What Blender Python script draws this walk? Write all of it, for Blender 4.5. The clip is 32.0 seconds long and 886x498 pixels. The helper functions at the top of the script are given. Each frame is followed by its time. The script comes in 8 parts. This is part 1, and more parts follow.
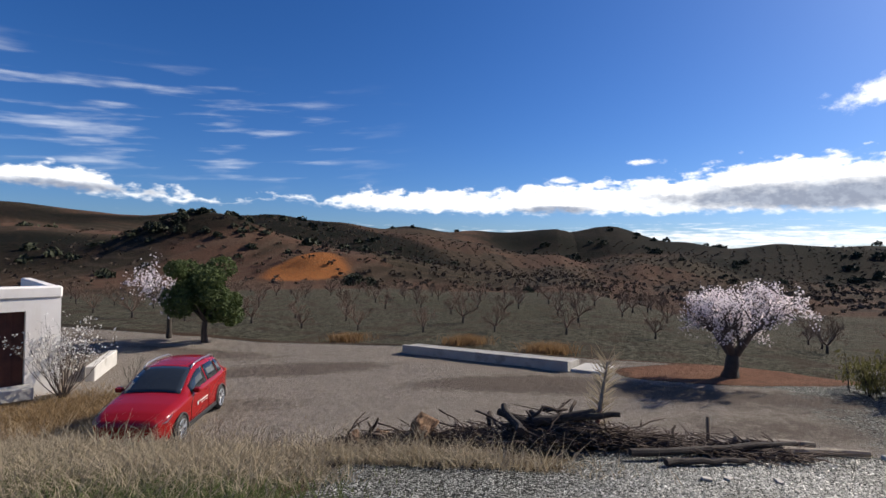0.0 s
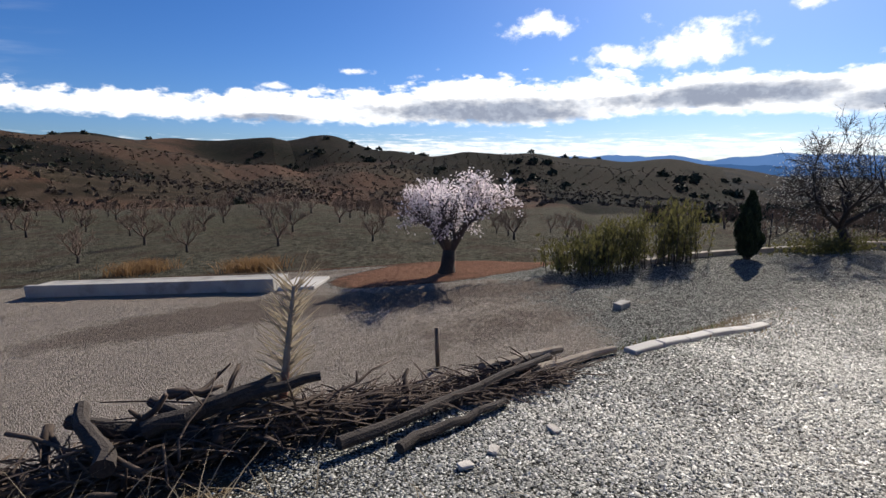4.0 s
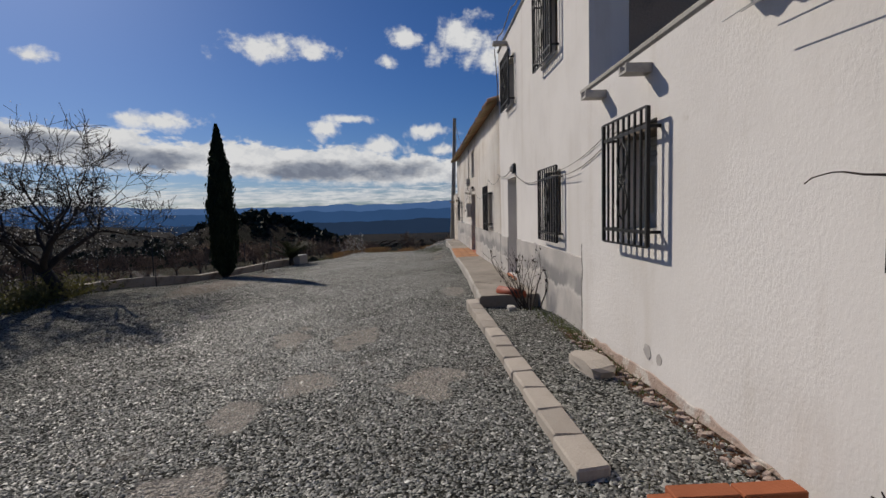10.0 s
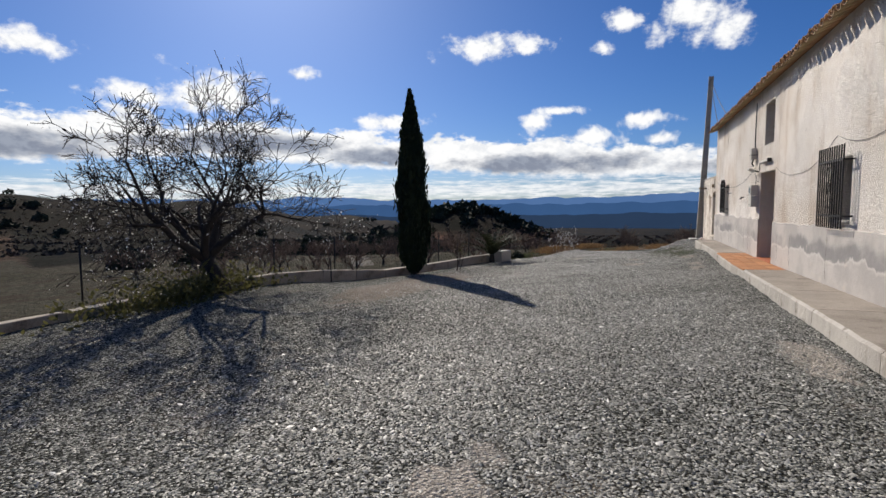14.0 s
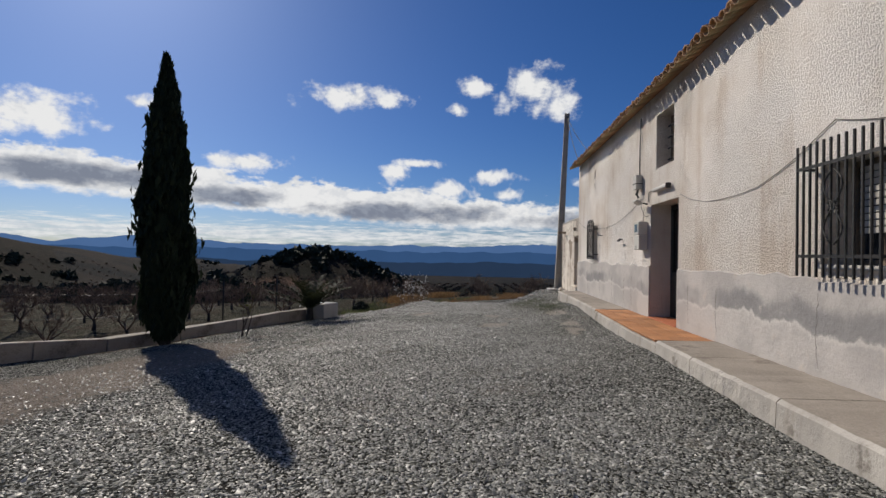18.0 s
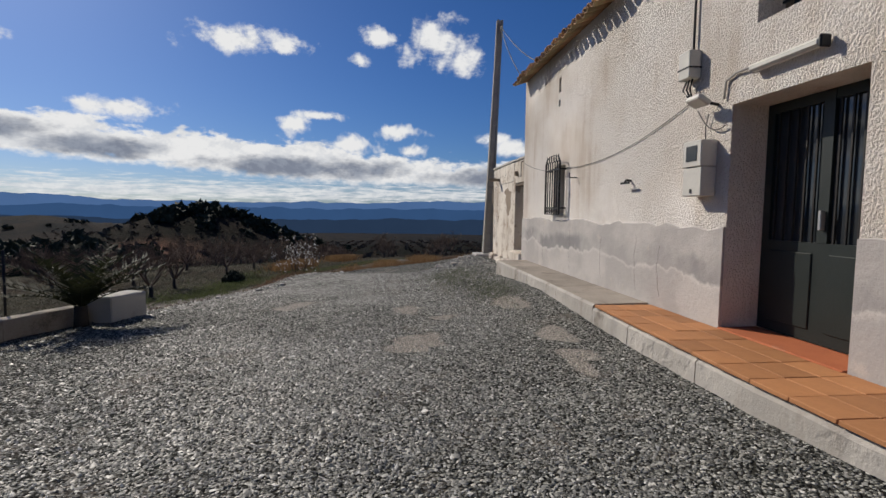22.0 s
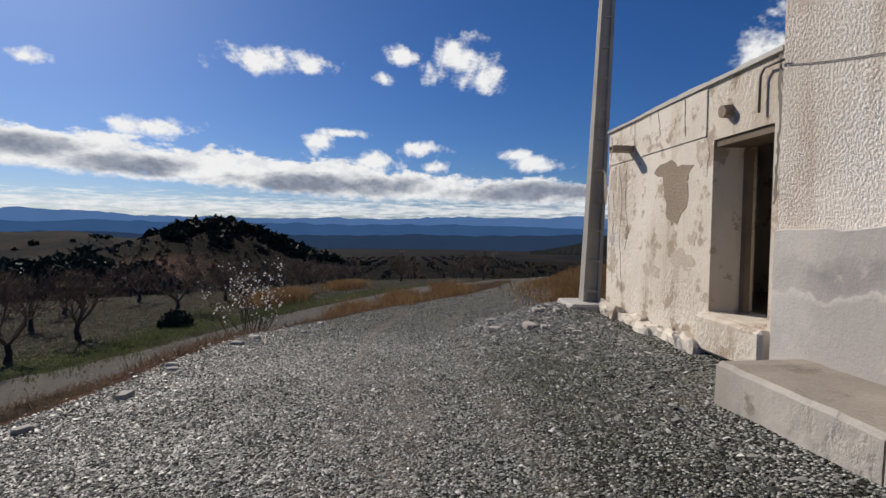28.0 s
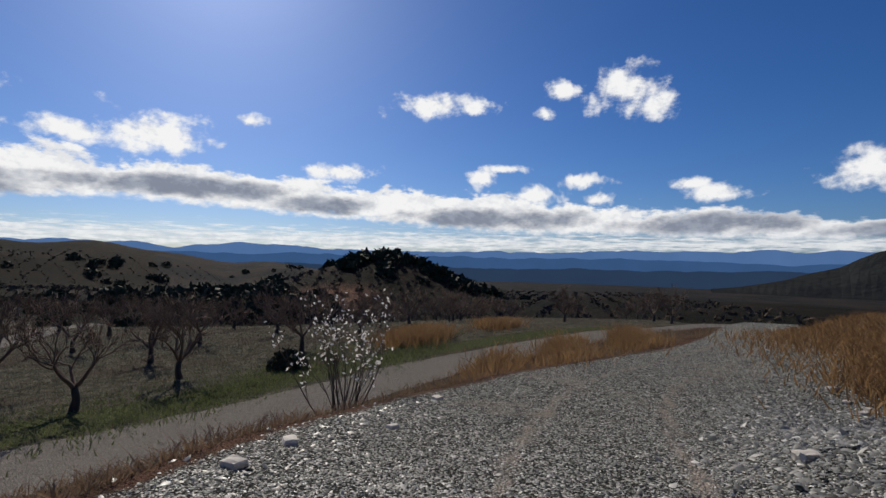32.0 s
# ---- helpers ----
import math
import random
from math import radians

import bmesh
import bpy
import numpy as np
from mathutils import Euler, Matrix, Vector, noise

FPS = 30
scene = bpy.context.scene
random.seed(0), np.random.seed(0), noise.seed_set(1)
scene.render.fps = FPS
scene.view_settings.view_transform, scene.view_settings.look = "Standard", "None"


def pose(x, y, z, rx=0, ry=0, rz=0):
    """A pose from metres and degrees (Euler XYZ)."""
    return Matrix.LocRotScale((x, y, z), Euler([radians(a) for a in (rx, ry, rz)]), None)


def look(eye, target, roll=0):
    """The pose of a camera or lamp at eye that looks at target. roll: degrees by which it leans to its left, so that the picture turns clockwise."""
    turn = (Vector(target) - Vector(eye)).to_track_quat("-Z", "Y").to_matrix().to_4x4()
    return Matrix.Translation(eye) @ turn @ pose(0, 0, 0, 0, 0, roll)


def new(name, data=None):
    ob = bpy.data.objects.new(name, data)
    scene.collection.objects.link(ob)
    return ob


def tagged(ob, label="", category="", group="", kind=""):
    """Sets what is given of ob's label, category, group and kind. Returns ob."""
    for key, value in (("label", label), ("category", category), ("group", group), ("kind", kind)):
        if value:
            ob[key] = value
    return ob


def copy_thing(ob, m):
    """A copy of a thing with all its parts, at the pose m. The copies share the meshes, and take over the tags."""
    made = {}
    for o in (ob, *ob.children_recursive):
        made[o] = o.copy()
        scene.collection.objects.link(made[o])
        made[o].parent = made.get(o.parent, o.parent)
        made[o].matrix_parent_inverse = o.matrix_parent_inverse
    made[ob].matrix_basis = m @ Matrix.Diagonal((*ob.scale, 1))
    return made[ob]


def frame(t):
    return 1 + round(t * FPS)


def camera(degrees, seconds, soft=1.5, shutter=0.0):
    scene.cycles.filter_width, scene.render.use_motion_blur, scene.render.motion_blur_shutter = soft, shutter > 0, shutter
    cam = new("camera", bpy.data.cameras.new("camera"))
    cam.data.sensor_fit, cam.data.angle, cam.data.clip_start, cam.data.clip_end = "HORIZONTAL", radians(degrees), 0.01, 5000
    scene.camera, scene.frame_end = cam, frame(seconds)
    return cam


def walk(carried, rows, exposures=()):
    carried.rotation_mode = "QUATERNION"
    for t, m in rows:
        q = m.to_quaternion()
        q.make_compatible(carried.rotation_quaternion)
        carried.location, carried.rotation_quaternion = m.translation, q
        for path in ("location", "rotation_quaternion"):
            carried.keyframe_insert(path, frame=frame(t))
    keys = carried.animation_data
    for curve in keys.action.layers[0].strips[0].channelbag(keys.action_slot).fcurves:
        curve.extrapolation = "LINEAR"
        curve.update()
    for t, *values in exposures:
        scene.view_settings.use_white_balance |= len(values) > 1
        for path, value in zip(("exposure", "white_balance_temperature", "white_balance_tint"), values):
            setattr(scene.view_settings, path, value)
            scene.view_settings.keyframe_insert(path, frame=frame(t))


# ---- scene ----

EXPOSURES = [(0.0, 0.6), (1.0, 0.7), (2.0, 1.05), (5.0, 0.42), (6.0, 0.42), (7.0, 0.3), (8.0, -0.42), (8.5, -0.48), (11.0, -0.3), (13.0, 0.02), (16.0, 0.28), (17.0, -0.2), (18.0, -0.15), (19.0, -0.04), (20.0, -0.1), (21.0, -0.08), (23.0, -0.24), (25.0, -0.25), (28.0, -0.05), (32.0, 0.0)]
cam = camera(83.45, 32.0)

# seconds, x, y, z, heading (from +x to the left), pitch, roll
PATH = [
    (0.0, -17.029, -3.435, 2.888, 102.18, 0.31, 1.33),
    (0.5, -17.104, -2.946, 2.858, 98.78, 0.06, 1.08),
    (1.0, -17.161, -2.474, 2.811, 96.76, -0.32, 0.99),
    (1.5, -17.153, -2.008, 2.7, 94.33, -2.33, 0.71),
    (2.0, -17.035, -1.608, 2.657, 92.1, -6.56, 0.43),
    (2.5, -16.873, -1.232, 2.619, 86.47, -9.02, 0.03),
    (4.5, -16.093, 0.402, 2.173, 61.92, -9.62, 0.09),
    (5.0, -15.757, 0.807, 2.044, 51.3, -9.84, -0.49),
    (5.5, -15.439, 1.17, 1.974, 46.65, -10.33, -0.72),
    (6.0, -15.052, 1.469, 1.923, 39.76, -11.11, -1.09),
    (6.5, -14.682, 1.68, 1.876, 29.67, -11.59, -1.15),
    (7.0, -14.21, 1.806, 1.818, 17.52, -12.13, -1.69),
    (7.5, -13.7, 1.798, 1.845, 6.51, -12.72, -1.84),
    (8.0, -13.181, 1.877, 1.796, -4.36, -6.6, -1.69),
    (8.5, -12.653, 1.865, 1.735, -6.55, -1.86, -1.5),
    (9.0, -12.019, 1.883, 1.66, -6.56, -1.48, -1.49),
    (9.5, -11.492, 1.868, 1.593, -4.57, -2.84, -1.51),
    (10.0, -10.923, 1.903, 1.571, -2.35, -4.4, -1.52),
    (10.5, -10.387, 2.019, 1.565, -2.19, -4.89, -1.48),
    (11.0, -9.721, 2.063, 1.55, -2.15, -5.18, -1.43),
    (11.5, -9.24, 2.135, 1.555, -2.14, -5.16, -1.41),
    (12.0, -8.691, 2.236, 1.531, -2.11, -5.23, -1.46),
    (12.5, -8.095, 2.358, 1.509, 1.35, -5.1, -1.39),
    (13.0, -7.566, 2.504, 1.517, 11.76, -4.91, -1.2),
    (13.5, -6.933, 2.726, 1.464, 21.28, -4.62, -0.85),
    (15.5, -4.737, 3.056, 1.202, 15.84, -6.56, 1.02),
    (16.0, -4.17, 3.063, 1.203, 13.02, -6.8, 1.14),
    (16.5, -3.636, 3.105, 1.236, 11.9, -6.24, 0.96),
    (17.0, -2.97, 3.129, 1.244, 8.64, -0.51, 1.0),
    (17.5, -2.337, 3.101, 1.203, 5.42, 0.79, 0.89),
    (18.0, -1.65, 3.084, 1.146, 4.78, 0.65, 0.93),
    (18.5, -1.004, 3.012, 1.182, 4.63, -1.71, 0.72),
    (19.0, -0.325, 2.971, 1.146, 3.97, -3.04, 0.73),
    (19.5, 0.231, 2.93, 1.146, 2.81, -3.6, 0.67),
    (20.0, 0.951, 2.933, 1.121, 1.81, -3.89, 0.81),
    (20.5, 1.547, 2.983, 1.129, -0.11, -3.96, 0.98),
    (21.0, 2.21, 3.028, 1.127, -4.19, -3.98, 0.81),
    (21.5, 2.804, 3.101, 1.104, -5.4, -4.03, 0.75),
    (22.0, 3.557, 3.131, 1.11, -6.14, -4.21, 0.67),
    (22.5, 4.162, 3.178, 1.1, -7.52, -4.15, 0.58),
    (23.0, 4.876, 3.171, 1.092, -9.95, -3.01, 0.57),
    (23.5, 5.472, 3.181, 1.086, -10.52, -2.94, 0.57),
    (24.0, 6.173, 3.149, 1.04, -10.65, -2.75, 0.91),
    (24.5, 6.792, 3.115, 1.012, -10.07, -2.53, 1.16),
    (25.0, 7.473, 3.047, 0.975, -8.65, -2.55, 1.26),
    (25.5, 8.076, 3.042, 0.97, -7.82, -2.35, 1.49),
    (27.5, 10.664, 2.952, 0.985, -4.86, -3.41, 0.65),
    (28.0, 11.245, 2.919, 0.979, -3.61, -2.43, 0.66),
    (28.5, 11.733, 2.897, 0.943, -2.86, -2.13, 0.61),
    (29.0, 12.317, 2.933, 0.91, -2.1, -2.05, 0.84),
    (29.5, 12.888, 2.978, 0.878, -1.37, -2.04, 0.98),
    (30.0, 13.548, 3.064, 0.875, -0.21, -0.15, 0.87),
    (30.5, 14.115, 3.102, 0.856, 3.69, 1.27, 0.85),
    (31.0, 14.73, 3.13, 0.808, 6.79, 1.26, 0.95),
    (31.5, 15.246, 3.137, 0.766, 8.17, 1.28, 0.94),
    (32.0, 15.731, 3.154, 0.72, 14.74, 1.18, 1.06),
]


def eye_pose(x, y, z, heading, pitch, roll):
    h, p = radians(heading), radians(pitch)
    way = Vector((math.cos(h) * math.cos(p), math.sin(h) * math.cos(p), math.sin(p)))
    eye = Vector((x, y, z))
    return look(eye, eye + way, roll)


walk(cam, [(r[0], eye_pose(*r[1:])) for r in PATH], EXPOSURES)

# ---- world, sun ----
SUN_AZ, SUN_EL = 40.0, 34.5


class Net:
    """Short hand for node trees."""

    def __init__(self, tree):
        self.t = tree
        tree.nodes.clear()

    def n(self, kind):
        return self.t.nodes.new(kind)

    def l(self, a, b):
        self.t.links.new(a, b)

    def m(self, op, a, b=None, c=None, clamp=False):
        nd = self.n("ShaderNodeMath")
        nd.operation, nd.use_clamp = op, clamp
        for i, v in enumerate((a, b, c)):
            if v is None:
                continue
            if isinstance(v, (int, float)):
                nd.inputs[i].default_value = v
            else:
                self.l(v, nd.inputs[i])
        return nd.outputs[0]

    def ramp01(self, v, lo, hi):
        nd = self.n("ShaderNodeMapRange")
        nd.interpolation_type = "SMOOTHSTEP"
        self.l(v, nd.inputs["Value"])
        nd.inputs["From Min"].default_value, nd.inputs["From Max"].default_value = lo, hi
        return nd.outputs["Result"]

    def noise(self, vec, scale, detail=3.0, rough=0.55):
        nd = self.n("ShaderNodeTexNoise")
        nd.inputs["Scale"].default_value, nd.inputs["Detail"].default_value, nd.inputs["Roughness"].default_value = scale, detail, rough
        if vec is not None:
            self.l(vec, nd.inputs["Vector"])
        return nd.outputs["Fac"]

    def mix(self, fac, a, b):
        nd = self.n("ShaderNodeMix")
        nd.data_type = "RGBA"
        for sock, v in ((nd.inputs[0], fac), (nd.inputs[6], a), (nd.inputs[7], b)):
            if isinstance(v, (int, float)):
                sock.default_value = v
            elif isinstance(v, tuple):
                sock.default_value = (*v, 1) if len(v) == 3 else v
            else:
                self.l(v, sock)
        return nd.outputs[2]


def build_world():
    world = bpy.data.worlds.new("sky")
    scene.world = world
    world.use_nodes = True
    w = Net(world.node_tree)
    sky = w.n("ShaderNodeTexSky")
    sky.sky_type, sky.sun_disc = "NISHITA", False
    sky.sun_elevation, sky.sun_rotation = radians(SUN_EL), radians(90 - SUN_AZ)
    sky.air_density, sky.dust_density, sky.ozone_density, sky.altitude = 1.0, 1.25, 5.0, 900
    co = w.n("ShaderNodeTexCoord").outputs["Generated"]
    sep = w.n("ShaderNodeSeparateXYZ")
    w.l(co, sep.inputs[0])
    x, y, z = sep.outputs
    deg = 180 / math.pi
    el = w.m("MULTIPLY", w.m("ARCSINE", z), deg)
    az = w.m("MULTIPLY", w.m("ARCTAN2", y, x), deg)
    comb = w.n("ShaderNodeCombineXYZ")
    w.l(w.m("MULTIPLY", az, 0.1), comb.inputs[0])
    w.l(w.m("MULTIPLY", el, 0.2), comb.inputs[1])
    big = w.noise(comb.outputs[0], 1.6, 7, 0.6)
    fine = w.noise(comb.outputs[0], 6.0, 5, 0.56)
    round_co = w.n("ShaderNodeCombineXYZ")
    w.l(w.m("MULTIPLY", az, 0.15), round_co.inputs[0])
    w.l(w.m("MULTIPLY", el, 0.19), round_co.inputs[1])
    curl, wisp = w.noise(round_co.outputs[0], 2.2, 5, 0.55), w.noise(round_co.outputs[0], 9.0, 6, 0.6)
    ruff = w.m("ADD", w.m("MULTIPLY", w.m("SUBTRACT", curl, 0.5), 3.2), w.m("MULTIPLY", w.m("SUBTRACT", wisp, 0.5), 0.9))
    # cumulus puffs: azimuth, elevation, half width, half height
    puffs = [(15.7, 17.2, 6.6, 1.7), (11.6, 17.0, 3.0, 1.2), (-5.2, 18.3, 5.2, 3.1), (-8.6, 16.4, 2.4, 1.8), (1.6, 18.6, 2.7, 1.3), (3.5, 16.2, 1.7, 1.0), (45.2, 12.0, 7.0, 2.5), (52, 11.3, 5, 1.4), (36.5, 14.2, 2.5, 0.8),
             (27.0, 9.6, 5.5, 1.2), (10.4, 9.2, 2.6, 1.3), (7.8, 10.3, 3.4, 0.6), (4.4, 7.3, 4.2, 1.5), (-0.6, 8.9, 3.4, 1.2), (-2.4, 7.0, 2.0, 0.9), (-14.2, 7.2, 4.2, 1.3), (-11.5, 8.3, 2.4, 0.8), (-26.5, 8.3, 5.5, 2.2), (-33, 7.2, 4.0, 2.0), (-37, 16, 4.5, 3.6), (-43, 19.5, 6.5, 5.0), (-50, 20, 9, 8), (-45, 12, 7, 3), (60, 14.5, 5, 1.6), (88.8, 8.2, 2.0, 0.5), (80.5, 10.0, 2.2, 0.5)]
    val = None
    for a0, e0, wa, we in puffs:
        da = w.m("DIVIDE", w.m("SUBTRACT", az, a0), wa)
        de = w.m("DIVIDE", w.m("SUBTRACT", el, e0), we)
        r = w.m("SQRT", w.m("ADD", w.m("MULTIPLY", da, da), w.m("MULTIPLY", de, de)))
        v = w.m("SUBTRACT", 0.92, r)
        val = v if val is None else w.m("MAXIMUM", val, v)
    # long bank of cloud: azimuth, foot, top
    stops = [(-60, 2.4, 4.6), (-32, 2.4, 4.5), (-21, 2.1, 4.9), (-7, 2.7, 6.0), (7, 2.9, 7.4), (25, 4.2, 8.3), (34, 4.6, 8.9), (48, 5.4, 9.3), (60, 4.3, 9.6), (72, 4.5, 9.6), (80, 4.3, 8.2), (89, 4.4, 7.6), (104, 4.3, 7.1), (113, 4.6, 6.5), (121, 5.3, 5.5), (125, 4.6, 4.6), (130, 4.2, 5.8), (140, 4.8, 7.1), (150, 5.2, 7.2), (180, 5, 6)]
    lane = w.n("ShaderNodeValToRGB")
    w.l(w.m("DIVIDE", w.m("ADD", az, 60.0), 240.0), lane.inputs[0])
    cr = lane.color_ramp
    while len(cr.elements) < len(stops):
        cr.elements.new(0.5)
    for i, (q, lo, hi) in enumerate(stops):
        cr.elements[i].position = (q + 60) / 240
    for i, (q, lo, hi) in enumerate(stops):
        cr.elements[i].color = (lo / 12, hi / 12, 0, 1)
    ends = w.n("ShaderNodeSeparateColor")
    w.l(lane.outputs["Color"], ends.inputs[0])
    foot, top = w.m("MULTIPLY", ends.outputs[0], 12.0), w.m("MULTIPLY", ends.outputs[1], 12.0)
    billow = w.m("ADD", w.m("MULTIPLY", w.m("SUBTRACT", big, 0.5), 5.0), w.m("MULTIPLY", w.m("SUBTRACT", fine, 0.5), 2.6))
    above = w.m("SUBTRACT", w.m("ADD", top, billow), el)
    below = w.m("SUBTRACT", el, w.m("ADD", foot, w.m("MULTIPLY", w.m("SUBTRACT", fine, 0.5), 2.0)))
    val2 = w.m("MINIMUM", above, below)
    low = w.m("SUBTRACT", 0.75, w.m("DIVIDE", w.m("ABSOLUTE", w.m("SUBTRACT", el, 1.9)), 2.2))
    strip = w.n("ShaderNodeCombineXYZ")
    w.l(w.m("MULTIPLY", az, 0.16), strip.inputs[0])
    w.l(w.m("MULTIPLY", el, 1.5), strip.inputs[1])
    rows_n = w.noise(strip.outputs[0], 2.2, 7, 0.65)
    val3 = w.m("SUBTRACT", w.m("ADD", low, w.m("MULTIPLY", w.m("SUBTRACT", rows_n, 0.5), 2.6)), w.m("MULTIPLY", w.ramp01(az, 70.0, 95.0), 0.35))
    val1 = w.m("ADD", val, w.m("MULTIPLY", ruff, 0.75))
    a1, a2, a3 = w.ramp01(val1, 0.0, 0.75), w.ramp01(val2, -0.1, 0.75), w.m("MULTIPLY", w.ramp01(val3, 0.05, 0.8), 0.82)
    cirrus = w.n("ShaderNodeCombineXYZ")
    w.l(w.m("MULTIPLY", az, 0.07), cirrus.inputs[0])
    w.l(w.m("ADD", w.m("MULTIPLY", el, 0.55), w.m("MULTIPLY", az, 0.05)), cirrus.inputs[1])
    a4 = w.m("MULTIPLY", w.m("MULTIPLY", w.ramp01(w.noise(cirrus.outputs[0], 1.5, 4, 0.5), 0.50, 0.80), 0.42), w.m("MULTIPLY", w.ramp01(az, 104.0, 126.0), w.m("MULTIPLY", w.ramp01(el, 6.0, 8.0), w.m("SUBTRACT", 1.0, w.ramp01(el, 14.0, 19.0)))))
    alpha = w.m("MAXIMUM", w.m("MAXIMUM", a1, a2), w.m("MAXIMUM", a3, a4))
    # grey undersides: azimuth, elevation, half width, half height
    cores = [(66, 6.2, 13, 1.5), (42.5, 6.9, 11, 1.15), (28.3, 5.8, 5.0, 1.15), (9.0, 4.7, 11.5, 1.2), (-13, 4.0, 9.5, 1.1), (-30, 3.3, 8, 0.8), (90, 4.9, 5, 0.5), (139, 5.2, 9, 0.6)]
    dk = None
    for a0, e0, wa, we in cores:
        da = w.m("DIVIDE", w.m("SUBTRACT", az, a0), wa)
        de = w.m("DIVIDE", w.m("SUBTRACT", el, e0), we)
        v = w.m("SUBTRACT", 1.0, w.m("ADD", w.m("MULTIPLY", da, da), w.m("MULTIPLY", de, de)))
        dk = v if dk is None else w.m("MAXIMUM", dk, v)
    base = w.ramp01(w.m("ADD", dk, w.m("MULTIPLY", billow, 0.62)), -0.55, 0.95)
    tone = w.mix(w.m("MULTIPLY", base, 0.93), (1.0, 1.0, 1.0), (0.20, 0.235, 0.32))
    soft = w.m("MULTIPLY", w.ramp01(w.m("ADD", rows_n, w.m("MULTIPLY", w.m("SUBTRACT", fine, 0.5), 0.9)), 0.62, 0.36), w.m("MULTIPLY", 0.35, w.m("SUBTRACT", 1.0, w.ramp01(el, 2.6, 4.0))))
    tone = w.mix(soft, tone, (0.50, 0.57, 0.70))
    tone = w.mix(w.m("MULTIPLY", w.ramp01(w.m("ADD", curl, w.m("MULTIPLY", w.m("SUBTRACT", wisp, 0.5), 0.7)), 0.56, 0.36), 0.30), tone, (0.52, 0.57, 0.66))
    b1, b2 = w.n("ShaderNodeBackground"), w.n("ShaderNodeBackground")
    hs = w.n("ShaderNodeHueSaturation")
    hs.inputs["Saturation"].default_value = 1.2
    w.l(sky.outputs[0], hs.inputs["Color"])
    tint = w.n("ShaderNodeMix")
    tint.data_type, tint.blend_type = "RGBA", "MULTIPLY"
    tint.inputs[0].default_value = 1.0
    tint.inputs[7].default_value = (0.71, 0.86, 1.14, 1)
    w.l(hs.outputs[0], tint.inputs[6])
    w.l(tint.outputs[2], b1.inputs["Color"])
    b1.inputs["Strength"].default_value = SKY
    w.l(tone, b2.inputs["Color"])
    b2.inputs["Strength"].default_value = CLOUD
    mx, out = w.n("ShaderNodeMixShader"), w.n("ShaderNodeOutputWorld")
    w.l(alpha, mx.inputs[0])
    w.l(b1.outputs[0], mx.inputs[1])
    w.l(b2.outputs[0], mx.inputs[2])
    w.l(mx.outputs[0], out.inputs["Surface"])


SKY, CLOUD, SUN = 0.061, 0.9, 4.7
build_world()
sun = new("sun", bpy.data.lights.new("sun", "SUN"))
sun.data.energy, sun.data.angle, sun.data.color = SUN, radians(0.53), (1.0, 0.91, 0.79)
sa, se = radians(SUN_AZ), radians(SUN_EL)
SUN_WAY = Vector((math.cos(se) * math.cos(sa), math.cos(se) * math.sin(sa), math.sin(se)))
sun.matrix_world = look((0, 0, 30), Vector((0, 0, 30)) - SUN_WAY)

# ---- materials ----


def surf(name, c1, c2, rough=0.85, scale=6.0, fine=60.0, bump=0.2, metal=0.0, c3=None, c3_scale=1.2, c3_at=(0.55, 0.7), per=0.0, spec=0.4, coord="Object", bump_size=0.01, stretch=None):
    """A surface of two close colours mixed by coarse and fine noise, a third in stains, with fine relief."""
    m = bpy.data.materials.new(name)
    m.use_nodes = True
    w = Net(m.node_tree)
    co = w.n("ShaderNodeTexCoord").outputs[coord]
    if stretch:
        mp = w.n("ShaderNodeMapping")
        mp.inputs["Scale"].default_value = stretch
        w.l(co, mp.inputs[0])
        co = mp.outputs[0]
    a, b = w.noise(co, scale, 5), w.noise(co, fine, 3)
    f = w.m("ADD", w.m("MULTIPLY", w.m("SUBTRACT", a, 0.5), 1.6), w.m("ADD", 0.5, w.m("MULTIPLY", w.m("SUBTRACT", b, 0.5), 0.9)), clamp=True)
    col = w.mix(f, c1, c2)
    if c3:
        st = w.ramp01(w.m("ADD", w.noise(co, c3_scale, 6, 0.62), w.m("MULTIPLY", w.m("SUBTRACT", b, 0.5), 0.15)), *c3_at)
        col = w.mix(st, col, c3)
    if per:
        rnd = w.n("ShaderNodeObjectInfo").outputs["Random"]
        hs = w.n("ShaderNodeHueSaturation")
        w.l(w.m("ADD", 1 - per, w.m("MULTIPLY", rnd, 2 * per)), hs.inputs["Value"])
        w.l(col, hs.inputs["Color"])
        col = hs.outputs[0]
    bs, out = w.n("ShaderNodeBsdfPrincipled"), w.n("ShaderNodeOutputMaterial")
    w.l(col, bs.inputs["Base Color"])
    rr = w.m("ADD", rough - 0.08, w.m("MULTIPLY", a, 0.16), clamp=True)
    w.l(rr, bs.inputs["Roughness"])
    bs.inputs["Metallic"].default_value = metal
    bs.inputs["Specular IOR Level"].default_value = spec
    if bump:
        bp = w.n("ShaderNodeBump")
        bp.inputs["Strength"].default_value, bp.inputs["Distance"].default_value = bump, bump_size
        hgt = w.m("ADD", b, w.m("MULTIPLY", a, 0.7))
        w.l(hgt, bp.inputs["Height"])
        w.l(bp.outputs[0], bs.inputs["Normal"])
    w.l(bs.outputs[0], out.inputs["Surface"])
    return m


